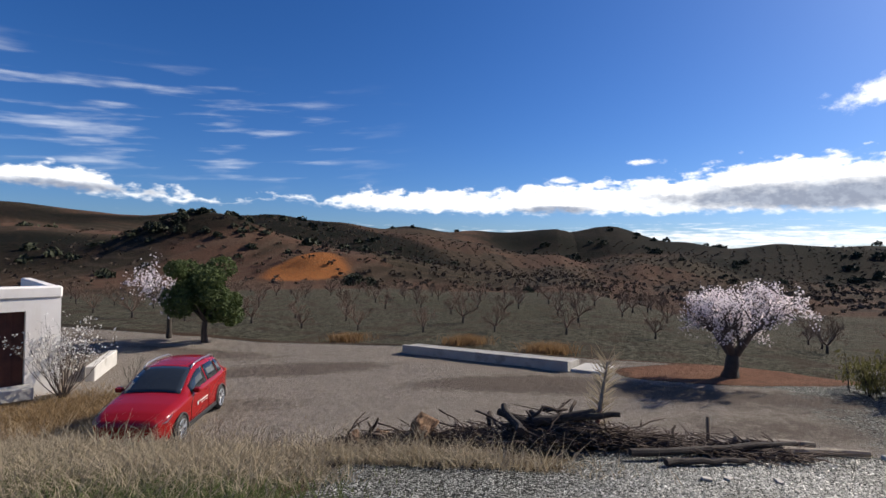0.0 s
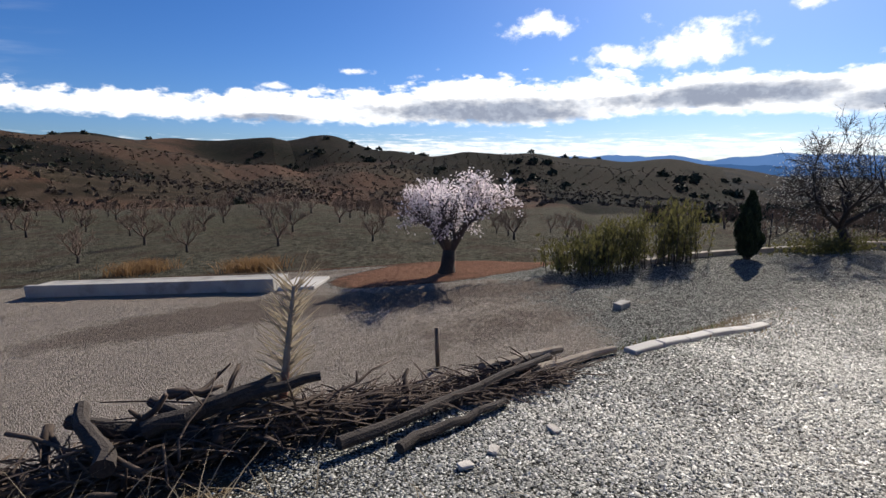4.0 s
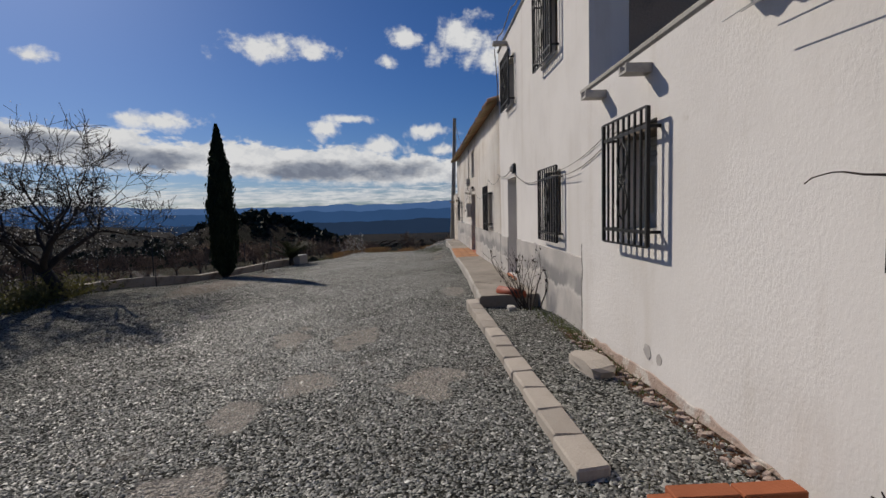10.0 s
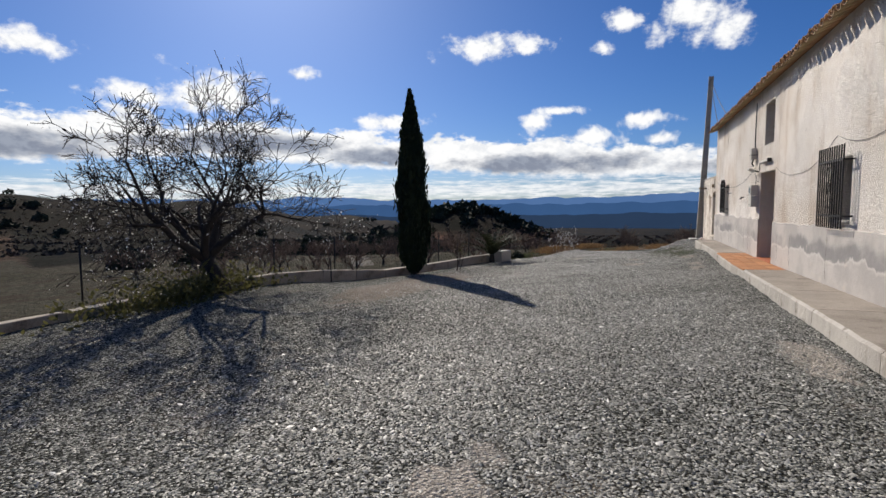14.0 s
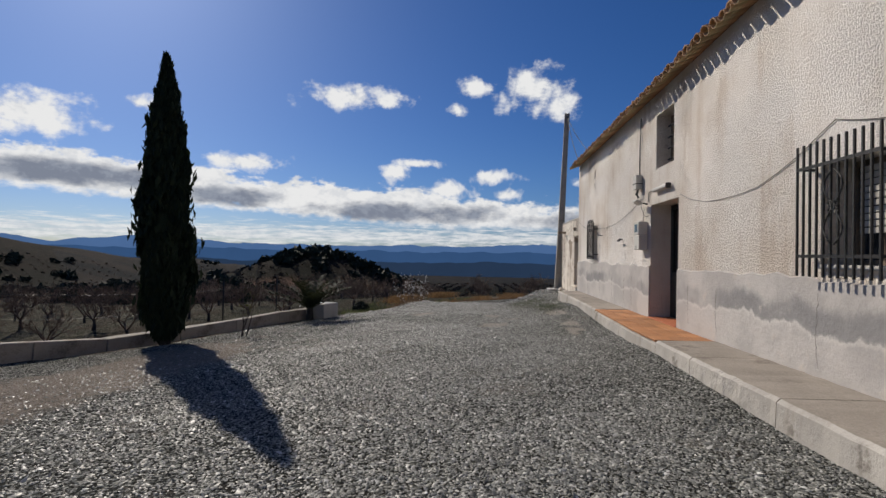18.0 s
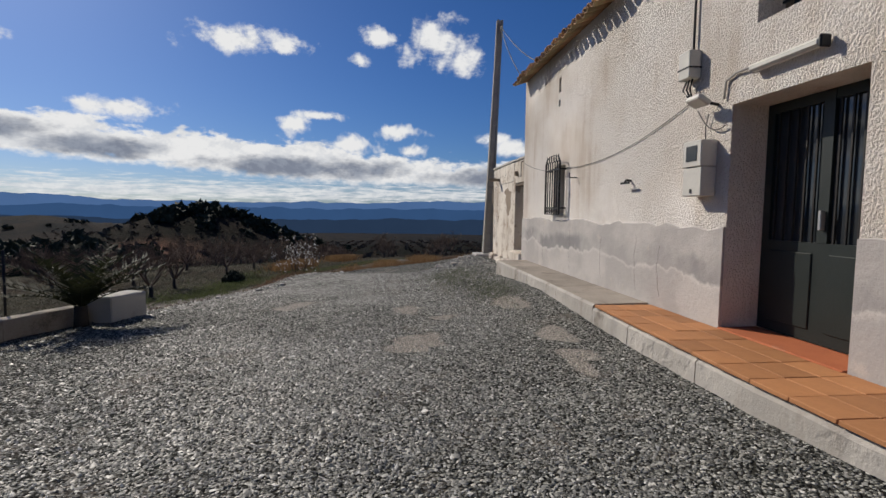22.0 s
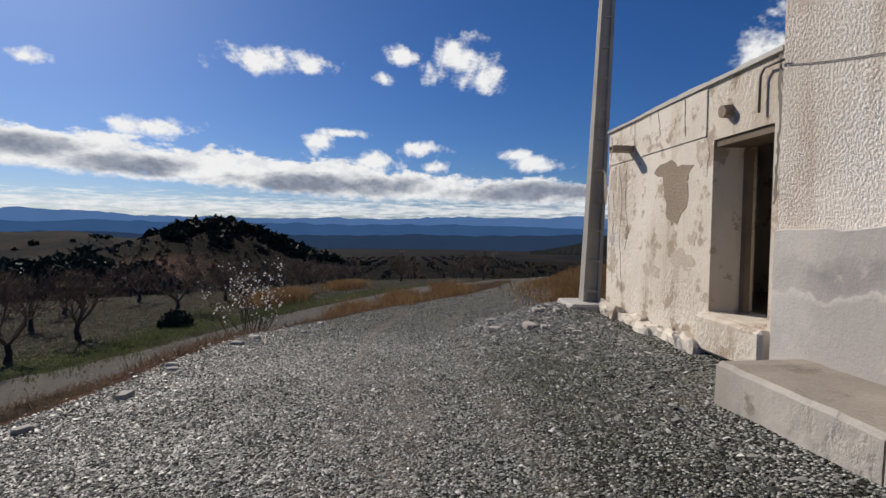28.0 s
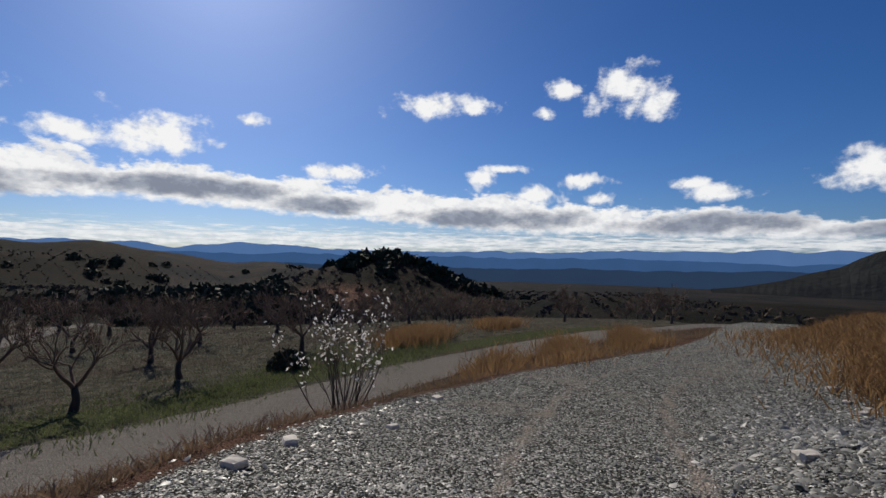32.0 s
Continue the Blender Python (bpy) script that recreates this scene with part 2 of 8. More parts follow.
def leafy(name, c1, c2, glow=0.45, scale=3.0, rough=0.75):
    """Thin leaf or petal that lets some light through."""
    m = bpy.data.materials.new(name)
    m.use_nodes = True
    w = Net(m.node_tree)
    co = w.n("ShaderNodeTexCoord").outputs["Object"]
    isl = w.n("ShaderNodeNewGeometry").outputs["Random Per Island"]
    f = w.m("ADD", w.m("MULTIPLY", w.noise(co, scale, 3), 0.6), w.m("MULTIPLY", isl, 0.45), clamp=True)
    col = w.mix(f, c1, c2)
    d, tr, mx, out = w.n("ShaderNodeBsdfPrincipled"), w.n("ShaderNodeBsdfTranslucent"), w.n("ShaderNodeMixShader"), w.n("ShaderNodeOutputMaterial")
    d.inputs["Roughness"].default_value, d.inputs["Specular IOR Level"].default_value = rough, 0.25
    w.l(col, d.inputs["Base Color"])
    w.l(col, tr.inputs["Color"])
    mx.inputs[0].default_value = glow
    w.l(d.outputs[0], mx.inputs[1])
    w.l(tr.outputs[0], mx.inputs[2])
    w.l(mx.outputs[0], out.inputs["Surface"])
    return m


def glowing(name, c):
    """Plain far backdrop that glows by itself, with haze put into its colour."""
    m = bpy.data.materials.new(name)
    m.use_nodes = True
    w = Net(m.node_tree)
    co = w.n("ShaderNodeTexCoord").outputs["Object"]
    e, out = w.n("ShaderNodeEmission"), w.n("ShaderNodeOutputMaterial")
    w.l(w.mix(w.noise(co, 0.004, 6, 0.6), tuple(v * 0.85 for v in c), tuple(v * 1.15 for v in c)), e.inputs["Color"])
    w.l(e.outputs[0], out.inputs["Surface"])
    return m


def glass(name, tint=(0.02, 0.025, 0.03), rough=0.04):
    m = bpy.data.materials.new(name)
    m.use_nodes = True
    bs = m.node_tree.nodes["Principled BSDF"]
    bs.inputs["Base Color"].default_value, bs.inputs["Roughness"].default_value = (*tint, 1), rough
    bs.inputs["Specular IOR Level"].default_value = 0.6
    return m


def plaster(name, base, other, stain, lump=16.0, depth=0.02, strength=0.8, patchy=(0.40, 0.60), runs=0.5, grime=(0.30, 0.27, 0.23), grime_at=(0.60, 0.74), rough=0.94):
    """Old wall coat: broad tone, vertical runs, pitted grime and trowelled lumps in patches."""
    m = bpy.data.materials.new(name)
    m.use_nodes = True
    w = Net(m.node_tree)
    co = w.n("ShaderNodeTexCoord").outputs["Object"]

    def scaled(v):
        mp = w.n("ShaderNodeMapping")
        mp.inputs["Scale"].default_value = v
        w.l(co, mp.inputs[0])
        return mp.outputs[0]

    broad, mid, fine = w.noise(co, 0.55, 6, 0.6), w.noise(co, 3.2, 6, 0.68), w.noise(co, 55.0, 4, 0.65)
    run = w.noise(scaled((3.2, 3.2, 0.35)), 1.0, 5, 0.62)
    splat = w.noise(scaled((1.0, 1.0, 0.72)), lump, 4, 0.58)
    col = w.mix(w.ramp01(broad, 0.36, 0.64), base, other)
    col = w.mix(w.m("MULTIPLY", w.ramp01(w.m("ADD", w.m("MULTIPLY", run, 0.6), w.m("MULTIPLY", broad, 0.4)), 0.50, 0.64), runs), col, stain)
    col = w.mix(w.m("MULTIPLY", w.ramp01(mid, *grime_at), 0.75), col, grime)
    col = w.mix(w.m("MULTIPLY", w.ramp01(fine, 0.60, 0.74), 0.35), col, stain)
    bs, out, bp = w.n("ShaderNodeBsdfPrincipled"), w.n("ShaderNodeOutputMaterial"), w.n("ShaderNodeBump")
    w.l(col, bs.inputs["Base Color"])
    bs.inputs["Roughness"].default_value, bs.inputs["Specular IOR Level"].default_value = rough, 0.2
    area = w.m("ADD", 0.18, w.ramp01(w.noise(co, 0.45, 3), *patchy))
    hgt = w.m("ADD", w.m("MULTIPLY", w.m("MULTIPLY", w.ramp01(splat, 0.40, 0.62), area), 1.0), w.m("ADD", w.m("MULTIPLY", fine, 0.30), w.m("MULTIPLY", mid, 0.7)))
    w.l(hgt, bp.inputs["Height"])
    bp.inputs["Strength"].default_value, bp.inputs["Distance"].default_value = strength, depth
    w.l(bp.outputs[0], bs.inputs["Normal"])
    w.l(bs.outputs[0], out.inputs["Surface"])
    return m


def tide_cement(name):
    """Cement dado with damp bands that end in crisp tide lines."""
    m = bpy.data.materials.new(name)
    m.use_nodes = True
    w = Net(m.node_tree)
    co = w.n("ShaderNodeTexCoord").outputs["Object"]
    sep = w.n("ShaderNodeSeparateXYZ")
    w.l(co, sep.inputs[0])
    flat = w.n("ShaderNodeCombineXYZ")
    w.l(sep.outputs[0], flat.inputs[0])
    wave, mid, fine = w.noise(flat.outputs[0], 0.8, 5, 0.6), w.noise(co, 3.5, 6, 0.65), w.noise(co, 60.0, 4, 0.6)
    z = w.m("ADD", sep.outputs[2], w.m("ADD", w.m("MULTIPLY", w.m("SUBTRACT", wave, 0.5), -0.75), w.m("MULTIPLY", w.m("SUBTRACT", mid, 0.5), 0.22)))
    col = w.mix(w.ramp01(w.noise(co, 1.3, 5, 0.6), 0.38, 0.62), (0.50, 0.47, 0.44), (0.40, 0.375, 0.355))
    patch = w.ramp01(w.noise(co, 0.7, 4), 0.40, 0.58)
    band = w.m("MULTIPLY", w.m("MULTIPLY", w.ramp01(z, 0.50, 0.54), w.m("SUBTRACT", 1.0, w.ramp01(z, 0.66, 0.82))), w.m("ADD", 0.25, w.m("MULTIPLY", patch, 0.75)))
    col = w.mix(band, col, w.mix(mid, (0.20, 0.195, 0.195), (0.31, 0.30, 0.29)))
    salt = w.m("MULTIPLY", w.ramp01(z, 0.45, 0.50), w.m("SUBTRACT", 1.0, w.ramp01(z, 0.50, 0.515)))
    col = w.mix(w.m("MULTIPLY", salt, 0.5), col, (0.62, 0.59, 0.55))
    col = w.mix(w.m("MULTIPLY", w.ramp01(mid, 0.58, 0.70), 0.6), col, (0.54, 0.48, 0.42))
    col = w.mix(w.m("MULTIPLY", w.ramp01(fine, 0.58, 0.75), 0.4), col, (0.24, 0.23, 0.215))
    bs, out, bp = w.n("ShaderNodeBsdfPrincipled"), w.n("ShaderNodeOutputMaterial"), w.n("ShaderNodeBump")
    w.l(col, bs.inputs["Base Color"])
    bs.inputs["Roughness"].default_value, bs.inputs["Specular IOR Level"].default_value = 0.9, 0.25
    w.l(w.m("ADD", w.m("MULTIPLY", fine, 0.5), w.m("ADD", mid, w.m("MULTIPLY", w.noise(co, 14.0, 4, 0.6), 0.5))), bp.inputs["Height"])
    bp.inputs["Strength"].default_value, bp.inputs["Distance"].default_value = 0.55, 0.012
    w.l(bp.outputs[0], bs.inputs["Normal"])
    w.l(bs.outputs[0], out.inputs["Surface"])
    return m


WHITE = plaster("white_plaster", (0.73, 0.70, 0.67), (0.66, 0.63, 0.60), (0.55, 0.50, 0.44), 40.0, 0.010, 0.20, (0.48, 0.66), 0.35, (0.52, 0.48, 0.43), (0.63, 0.80))
STUCCO = plaster("rough_cast", (0.81, 0.765, 0.71), (0.69, 0.625, 0.55), (0.53, 0.43, 0.34), 46.0, 0.022, 0.75, (0.34, 0.56), 0.6, (0.36, 0.30, 0.25), (0.60, 0.76))
# render of the sides turned from the sun, their shade painted in as brown
SHADEDR = surf("shaded_render", (0.33, 0.26, 0.19), (0.25, 0.20, 0.15), 0.95, 1.2, 40, 0.3, c3=(0.20, 0.155, 0.115), c3_scale=0.6)
MORTAR = surf("bare_mortar", (0.34, 0.27, 0.20), (0.24, 0.19, 0.145), 0.95, 3, 40, 0.7, bump_size=0.02)
PINK = surf("crumbled_render", (0.52, 0.41, 0.345), (0.34, 0.25, 0.20), 0.95, 6, 40, 0.8, c3=(0.60, 0.56, 0.51), c3_scale=4.0, c3_at=(0.50, 0.60), bump_size=0.02)
DAMP = surf("damp_cement", (0.20, 0.18, 0.16), (0.13, 0.12, 0.11), 0.85, 3, 40, 0.3)
DADO = tide_cement("cement_render")
SHEDW = plaster("flaking_limewash", (0.74, 0.685, 0.60), (0.60, 0.54, 0.46), (0.44, 0.36, 0.28), 24.0, 0.018, 0.42, (0.40, 0.60), 0.75, (0.33, 0.25, 0.18), (0.54, 0.62))
CONC = surf("old_concrete", (0.40, 0.38, 0.34), (0.29, 0.275, 0.25), 0.93, 2.5, 60, 0.5, c3=(0.22, 0.205, 0.18), c3_at=(0.55, 0.7), per=0.12, bump_size=0.012)
PALE = surf("pale_concrete", (0.52, 0.50, 0.46), (0.40, 0.38, 0.35), 0.93, 2.0, 50, 0.4, c3=(0.27, 0.25, 0.22), c3_at=(0.58, 0.75), per=0.1)
WALLC = surf("stained_wall_cement", (0.42, 0.37, 0.31), (0.27, 0.235, 0.195), 0.93, 2.0, 50, 0.5, c3=(0.16, 0.13, 0.105), c3_scale=1.6, c3_at=(0.52, 0.68), per=0.08)
PLANK = surf("worn_kerb_block", (0.47, 0.42, 0.36), (0.36, 0.31, 0.26), 0.93, 3.0, 60, 0.5, c3=(0.24, 0.21, 0.17), c3_at=(0.56, 0.72), per=0.18)
SLABM = surf("cracked_yellow_concrete", (0.44, 0.34, 0.24), (0.31, 0.235, 0.165), 0.95, 2.2, 45, 0.9, c3=(0.17, 0.135, 0.10), c3_scale=2.4, c3_at=(0.56, 0.62), per=0.1, bump_size=0.02)
TERRA = surf("terracotta", (0.42, 0.13, 0.05), (0.32, 0.09, 0.035), 0.85, 4, 60, 0.3, c3=(0.40, 0.22, 0.13), c3_at=(0.6, 0.75), per=0.15)
TILE = surf("clay_floor_tile", (0.44, 0.20, 0.078), (0.34, 0.15, 0.06), 0.75, 3, 50, 0.2, c3=(0.33, 0.22, 0.14), c3_at=(0.6, 0.8), per=0.2)
ROOFT = surf("roof_tile", (0.46, 0.28, 0.16), (0.30, 0.17, 0.09), 0.92, 3, 50, 0.5, c3=(0.33, 0.29, 0.16), c3_scale=2.5, c3_at=(0.52, 0.66), per=0.3)
IRON = surf("black_iron", (0.012, 0.012, 0.013), (0.022, 0.02, 0.019), 0.55, 8, 80, 0.2, metal=0.3, c3=(0.05, 0.03, 0.02), c3_at=(0.66, 0.75), bump_size=0.002)
# near-black: painted darkness of rooms and door recess, also black plate and flakes
DARK = surf("black_and_room_shade", (0.012, 0.011, 0.010), (0.02, 0.018, 0.016), 0.95, 3, 30, 0.0)
DOORG = surf("dark_green_door_paint", (0.010, 0.016, 0.014), (0.016, 0.022, 0.02), 0.45, 6, 60, 0.1)
REDDOOR = surf("red_door_paint", (0.30, 0.06, 0.025), (0.23, 0.045, 0.02), 0.6, 3, 50, 0.15)
WOOD = surf("weathered_wood", (0.22, 0.17, 0.12), (0.13, 0.10, 0.075), 0.9, 4, 50, 0.6, per=0.25, bump_size=0.006)
LOG = surf("bleached_log", (0.33, 0.28, 0.22), (0.19, 0.155, 0.12), 0.9, 5, 50, 0.7, per=0.25, c3=(0.28, 0.13, 0.09), c3_at=(0.62, 0.72), bump_size=0.01)
BRANCH = surf("dead_branch", (0.105, 0.073, 0.053), (0.036, 0.026, 0.02), 0.9, 5, 60, 0.6, per=0.45, bump_size=0.004)
BARK = surf("dark_bark", (0.06, 0.048, 0.04), (0.032, 0.026, 0.022), 0.95, 7, 60, 0.9, bump_size=0.012)
TWIG = surf("grey_twig", (0.085, 0.065, 0.055), (0.05, 0.038, 0.033), 0.9, 7, 60, 0.3, per=0.2)
TWIGB = surf("brown_twig", (0.17, 0.115, 0.08), (0.095, 0.062, 0.046), 0.9, 7, 60, 0.2, per=0.2)
FARTREE = surf("far_tree", (0.115, 0.09, 0.07), (0.055, 0.045, 0.035), 0.95, 0.4, 4, 0.0, spec=0.0)
BLOSSOM = leafy("almond_blossom", (0.88, 0.75, 0.77), (0.93, 0.88, 0.88), 0.45)
LEAFD = leafy("cypress_leaf", (0.014, 0.024, 0.010), (0.026, 0.036, 0.015), 0.1)
LEAFP = leafy("pine_leaf", (0.04, 0.065, 0.02), (0.10, 0.125, 0.045), 0.25)
LEAFPALM = leafy("palm_leaf", (0.020, 0.026, 0.011), (0.045, 0.05, 0.022), 0.2)
STUMPM = surf("gnarled_stump", (0.20, 0.115, 0.062), (0.075, 0.048, 0.032), 0.95, 8, 50, 0.9, c3=(0.30, 0.17, 0.08), c3_scale=5, c3_at=(0.58, 0.64), bump_size=0.02)
LEAFO = leafy("oleander_leaf", (0.17, 0.155, 0.055), (0.07, 0.07, 0.028), 0.4)
LEAFOAK = surf("oak_leaf", (0.018, 0.024, 0.011), (0.034, 0.038, 0.017), 0.85, 0.3, 4, 0.0)
WHITEBUD = leafy("pale_catkin", (0.8, 0.79, 0.75), (0.65, 0.62, 0.58), 0.4)
DRY = leafy("dry_grass", (0.50, 0.425, 0.30), (0.21, 0.165, 0.11), 0.4)
STRAW = leafy("brown_straw", (0.36, 0.25, 0.125), (0.16, 0.105, 0.055), 0.4)
RUST = leafy("rust_grass", (0.23, 0.15, 0.09), (0.11, 0.08, 0.055), 0.35)
GOLD = leafy("golden_grass", (0.32, 0.195, 0.085), (0.14, 0.083, 0.043), 0.4)
GREENG = leafy("green_grass", (0.085, 0.11, 0.035), (0.13, 0.145, 0.06), 0.35)
FIELDW = leafy("field_weed", (0.155, 0.145, 0.10), (0.06, 0.058, 0.036), 0.3)
WEED = leafy("grey_weed", (0.19, 0.20, 0.14), (0.11, 0.12, 0.08), 0.3)
PALER = surf("pale_rock", (0.50, 0.47, 0.42), (0.36, 0.33, 0.29), 0.92, 4, 40, 0.6, per=0.2, bump_size=0.01)
PLASTIC = surf("ivory_plastic", (0.62, 0.60, 0.54), (0.52, 0.50, 0.45), 0.5, 3, 40, 0.05)
STEEL = surf("galvanised_steel", (0.45, 0.45, 0.45), (0.35, 0.35, 0.35), 0.45, 6, 60, 0.1, metal=0.7)
CABLE = surf("grey_cable", (0.20, 0.18, 0.16), (0.14, 0.13, 0.115), 0.7, 6, 60, 0.0)
CARRED = surf("car_red_paint", (0.24, 0.007, 0.008), (0.21, 0.006, 0.007), 0.2, 1, 4, 0.0, spec=0.6)
CARGLASS = glass("car_glass")
PANE = glass("window_glass", (0.03, 0.035, 0.04))
RUSTM = surf("rusty_sheet", (0.105, 0.036, 0.022), (0.055, 0.024, 0.017), 0.8, 4, 50, 0.3, per=0.2)
RUBBER = surf("black_rubber", (0.015, 0.015, 0.015), (0.022, 0.022, 0.022), 0.85, 6, 60, 0.1)
CHROME = surf("alloy", (0.6, 0.6, 0.6), (0.5, 0.5, 0.5), 0.3, 6, 60, 0.0, metal=0.9)
BLACKP = surf("black_plastic", (0.015, 0.015, 0.016), (0.025, 0.025, 0.026), 0.6, 6, 60, 0.05)
CURT = surf("pale_curtain", (0.20, 0.21, 0.21), (0.12, 0.13, 0.135), 0.9, 5, 60, 0.2)
LEDGE = surf("dirty_pavement", (0.36, 0.315, 0.265), (0.21, 0.185, 0.155), 0.94, 1.6, 45, 0.6, c3=(0.17, 0.145, 0.12), c3_scale=2.2, c3_at=(0.54, 0.70), per=0.10, bump_size=0.012)
SHEDD = surf("stained_limewash", (0.55, 0.485, 0.40), (0.40, 0.335, 0.265), 0.95, 5, 40, 0.6, c3=(0.62, 0.56, 0.48), c3_scale=5, c3_at=(0.50, 0.6), bump_size=0.012)
CRACKM = surf("crack_dirt", (0.12, 0.095, 0.07), (0.07, 0.055, 0.042), 0.95, 5, 40, 0.0)
FACE = plaster("pavement_face", (0.48, 0.45, 0.405), (0.36, 0.335, 0.30), (0.24, 0.21, 0.175), 6.0, 0.02, 0.6, (0.40, 0.6), 0.6, (0.17, 0.15, 0.125), (0.58, 0.68))
# the blue of distance haze is in these colours, and they glow unlit
BLUEF = glowing("far_mountain_haze", (0.075, 0.15, 0.32))
BLUEM = glowing("hazy_mountain_glow", (0.036, 0.086, 0.20))
BLUEN = glowing("hazy_plain_glow", (0.022, 0.042, 0.085))
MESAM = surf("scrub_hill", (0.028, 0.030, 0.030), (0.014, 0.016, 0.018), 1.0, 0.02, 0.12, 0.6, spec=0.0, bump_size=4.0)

# ---- mesh helpers ----


def from_arrays(name, verts, faces, mat, parent=None, smooth=False):
    me = bpy.data.meshes.new(name)
    me.from_pydata(verts, [], faces)
    me.materials.append(mat)
    if smooth:
        me.polygons.foreach_set("use_smooth", [True] * len(me.polygons))
    me.update()
    ob = new(name, me)
    ob.parent = parent
    return ob


def part(name, bm, material, parent=None, label="", smooth=False):
    me = bpy.data.meshes.new(name)
    bmesh.ops.recalc_face_normals(bm, faces=bm.faces)
    if smooth:
        for fc in bm.faces:
            fc.smooth = True
    bm.to_mesh(me)
    bm.free()
    me.materials.append(material)
    ob = new(name, me)
    ob.parent = parent
    if label:
        ob["label"] = label
    return ob


def thing(name, label, category, group="", at=(0, 0, 0), rz=0.0):
    ob = new(name)
    ob.empty_display_size = 0.1
    ob.matrix_world = pose(*at, 0, 0, rz)
    return tagged(ob, label, category, group)


def box(bm, x0, x1, y0, y1, z0, z1, bev=0.0, jit=0.0):
    vs = [bm.verts.new((x, y, z)) for x in (x0, x1) for y in (y0, y1) for z in (z0, z1)]
    if jit:
        for v in vs:
            v.co += Vector([random.uniform(-jit, jit) for _ in range(3)])
    fs = [bm.faces.new([vs[i] for i in q]) for q in ((0, 1, 3, 2), (4, 6, 7, 5), (0, 4, 5, 1), (2, 3, 7, 6), (0, 2, 6, 4), (1, 5, 7, 3))]
    if bev:
        es = list({e for fc in fs for e in fc.edges})
        bmesh.ops.bevel(bm, geom=es, offset=bev, segments=1, affect="EDGES", profile=0.5)
    return bm


def boxes(*rows, bev=0.0):
    bm = bmesh.new()
    for r in rows:
        box(bm, *r, bev=bev)
    return bm


def tube_data(pts, radii, sides, verts, faces, cap=True):
    """Adds a bent tapering tube to lists."""
    up = Vector((0.13, 0.21, 0.97))
    start = len(verts)
    n = len(pts)
    for i, p in enumerate(pts):
        d = (Vector(pts[min(i + 1, n - 1)]) - Vector(pts[max(i - 1, 0)])).normalized()
        a = d.cross(up)
        if a.length < 0.05:
            a = d.cross(Vector((1, 0, 0)))
        a.normalize()
        b = d.cross(a)
        for k in range(sides):
            t = 2 * math.pi * k / sides
            verts.append(tuple(Vector(p) + (a * math.cos(t) + b * math.sin(t)) * radii[i]))
    for i in range(n - 1):
        for k in range(sides):
            k2 = (k + 1) % sides
            faces.append((start + i * sides + k, start + i * sides + k2, start + (i + 1) * sides + k2, start + (i + 1) * sides + k))
    if cap:
        faces.append(tuple(start + k for k in reversed(range(sides))))
        faces.append(tuple(start + (n - 1) * sides + k for k in range(sides)))


def tube(name, pts, radii, sides, mat, parent=None, label="", smooth=True):
    if isinstance(radii, (int, float)):
        radii = [radii] * len(pts)
    v, f = [], []
    tube_data(pts, radii, sides, v, f)
    ob = from_arrays(name, v, f, mat, parent, smooth)
    if label:
        ob["label"] = label
    return ob


def bm_cyl(bm, p, q, r, sides=10):
    v, f = [], []
    tube_data([p, q], [r, r], sides, v, f)
    vs = [bm.verts.new(c) for c in v]
    for fc in f:
        bm.faces.new([vs[i] for i in fc])


def sm(a, b, x):
    t = np.clip((x - a) / (b - a), 0, 1)
    return t * t * (3 - 2 * t)


# ---- ground ----


def smooth_interp(x, xs, ys):
    """Piecewise profile rounded a little at its knots."""
    return sum(np.interp(x + d, xs, ys) for d in (-0.9, -0.45, 0, 0.45, 0.9)) / 5


def yard_edge(x):
    return smooth_interp(x, [-40, -24, -18.8, -16.4, -12.6, -9.06, -3, 40], [1.0, 2.2, 3.1, 3.5, 4.4, 5.5, 7.5, 7.5])


def outer_edge(x):
    return smooth_interp(x, [-70, -35, -23, -16, -11, -6, -1, 2, 4.4, 6.5, 13, 17, 20, 22, 24, 26, 30, 34, 40, 60, 90],
                         [21, 20, 18.9, 16.5, 15.3, 11.7, 11.5, 11.1, 10.5, 9.3, 7.7, 6.1, 5.8, 5.4, 4.7, 3.5, 0.6, -1.4, -3.5, -12, -30])


def upper(x, y):
    u = smooth_interp(x, [-40, -24, -20, -16, -12.5, -9, -4, 0, 5, 8, 11, 14, 16, 19, 23, 36, 60, 100], [-0.7, -0.15, 0.08, 0.32, 0.22, 0.1, 0.0, -0.1, -0.2, -0.28, -0.38, -0.52, -0.62, -0.82, -1.25, -1.75, -3.6, -6.5])
    u = u + sm(-13.4, -16.5, x) * np.clip(3.3 - y, 0, 9) * 0.165
    u = u - 0.075 * np.clip(y - 2.0, 0, 4.5) * sm(-12.5, -9, x) * (1 - 0.7 * sm(-4, 5, x)) * (1 - sm(15, 19, x))
    u = u - 0.05 * np.clip(y - 4.0, 0, 5.5) * sm(1.5, 6, x) * (1 - sm(15, 19, x))
    u = u + 0.07 * np.exp(-((y - 0.5) / 0.8) ** 2) * sm(-11.5, -9.5, x) * (1 - sm(-4.2, -2.9, x))
    u = u + 0.075 * np.exp(-((y - 0.6) / 0.7) ** 2) * sm(2.5, 4.5, x) * (1 - sm(12, 14, x))
    u = u + 0.16 * np.clip(2.4 - y, 0, 2.4) * sm(7, 14, x) * (1 - sm(19, 22, x))
    return u


def tumble(x, y, s):
    """A cheap smooth field, about -1 to 1."""
    return (np.sin(x * s + 1.3 * np.sin(y * s * 0.7 + 0.4)) + np.sin(y * s * 1.13 + 1.7 * np.sin(x * s * 0.61 + 2.1)) + np.sin((x + y) * s * 0.53 + 0.9)) / 3


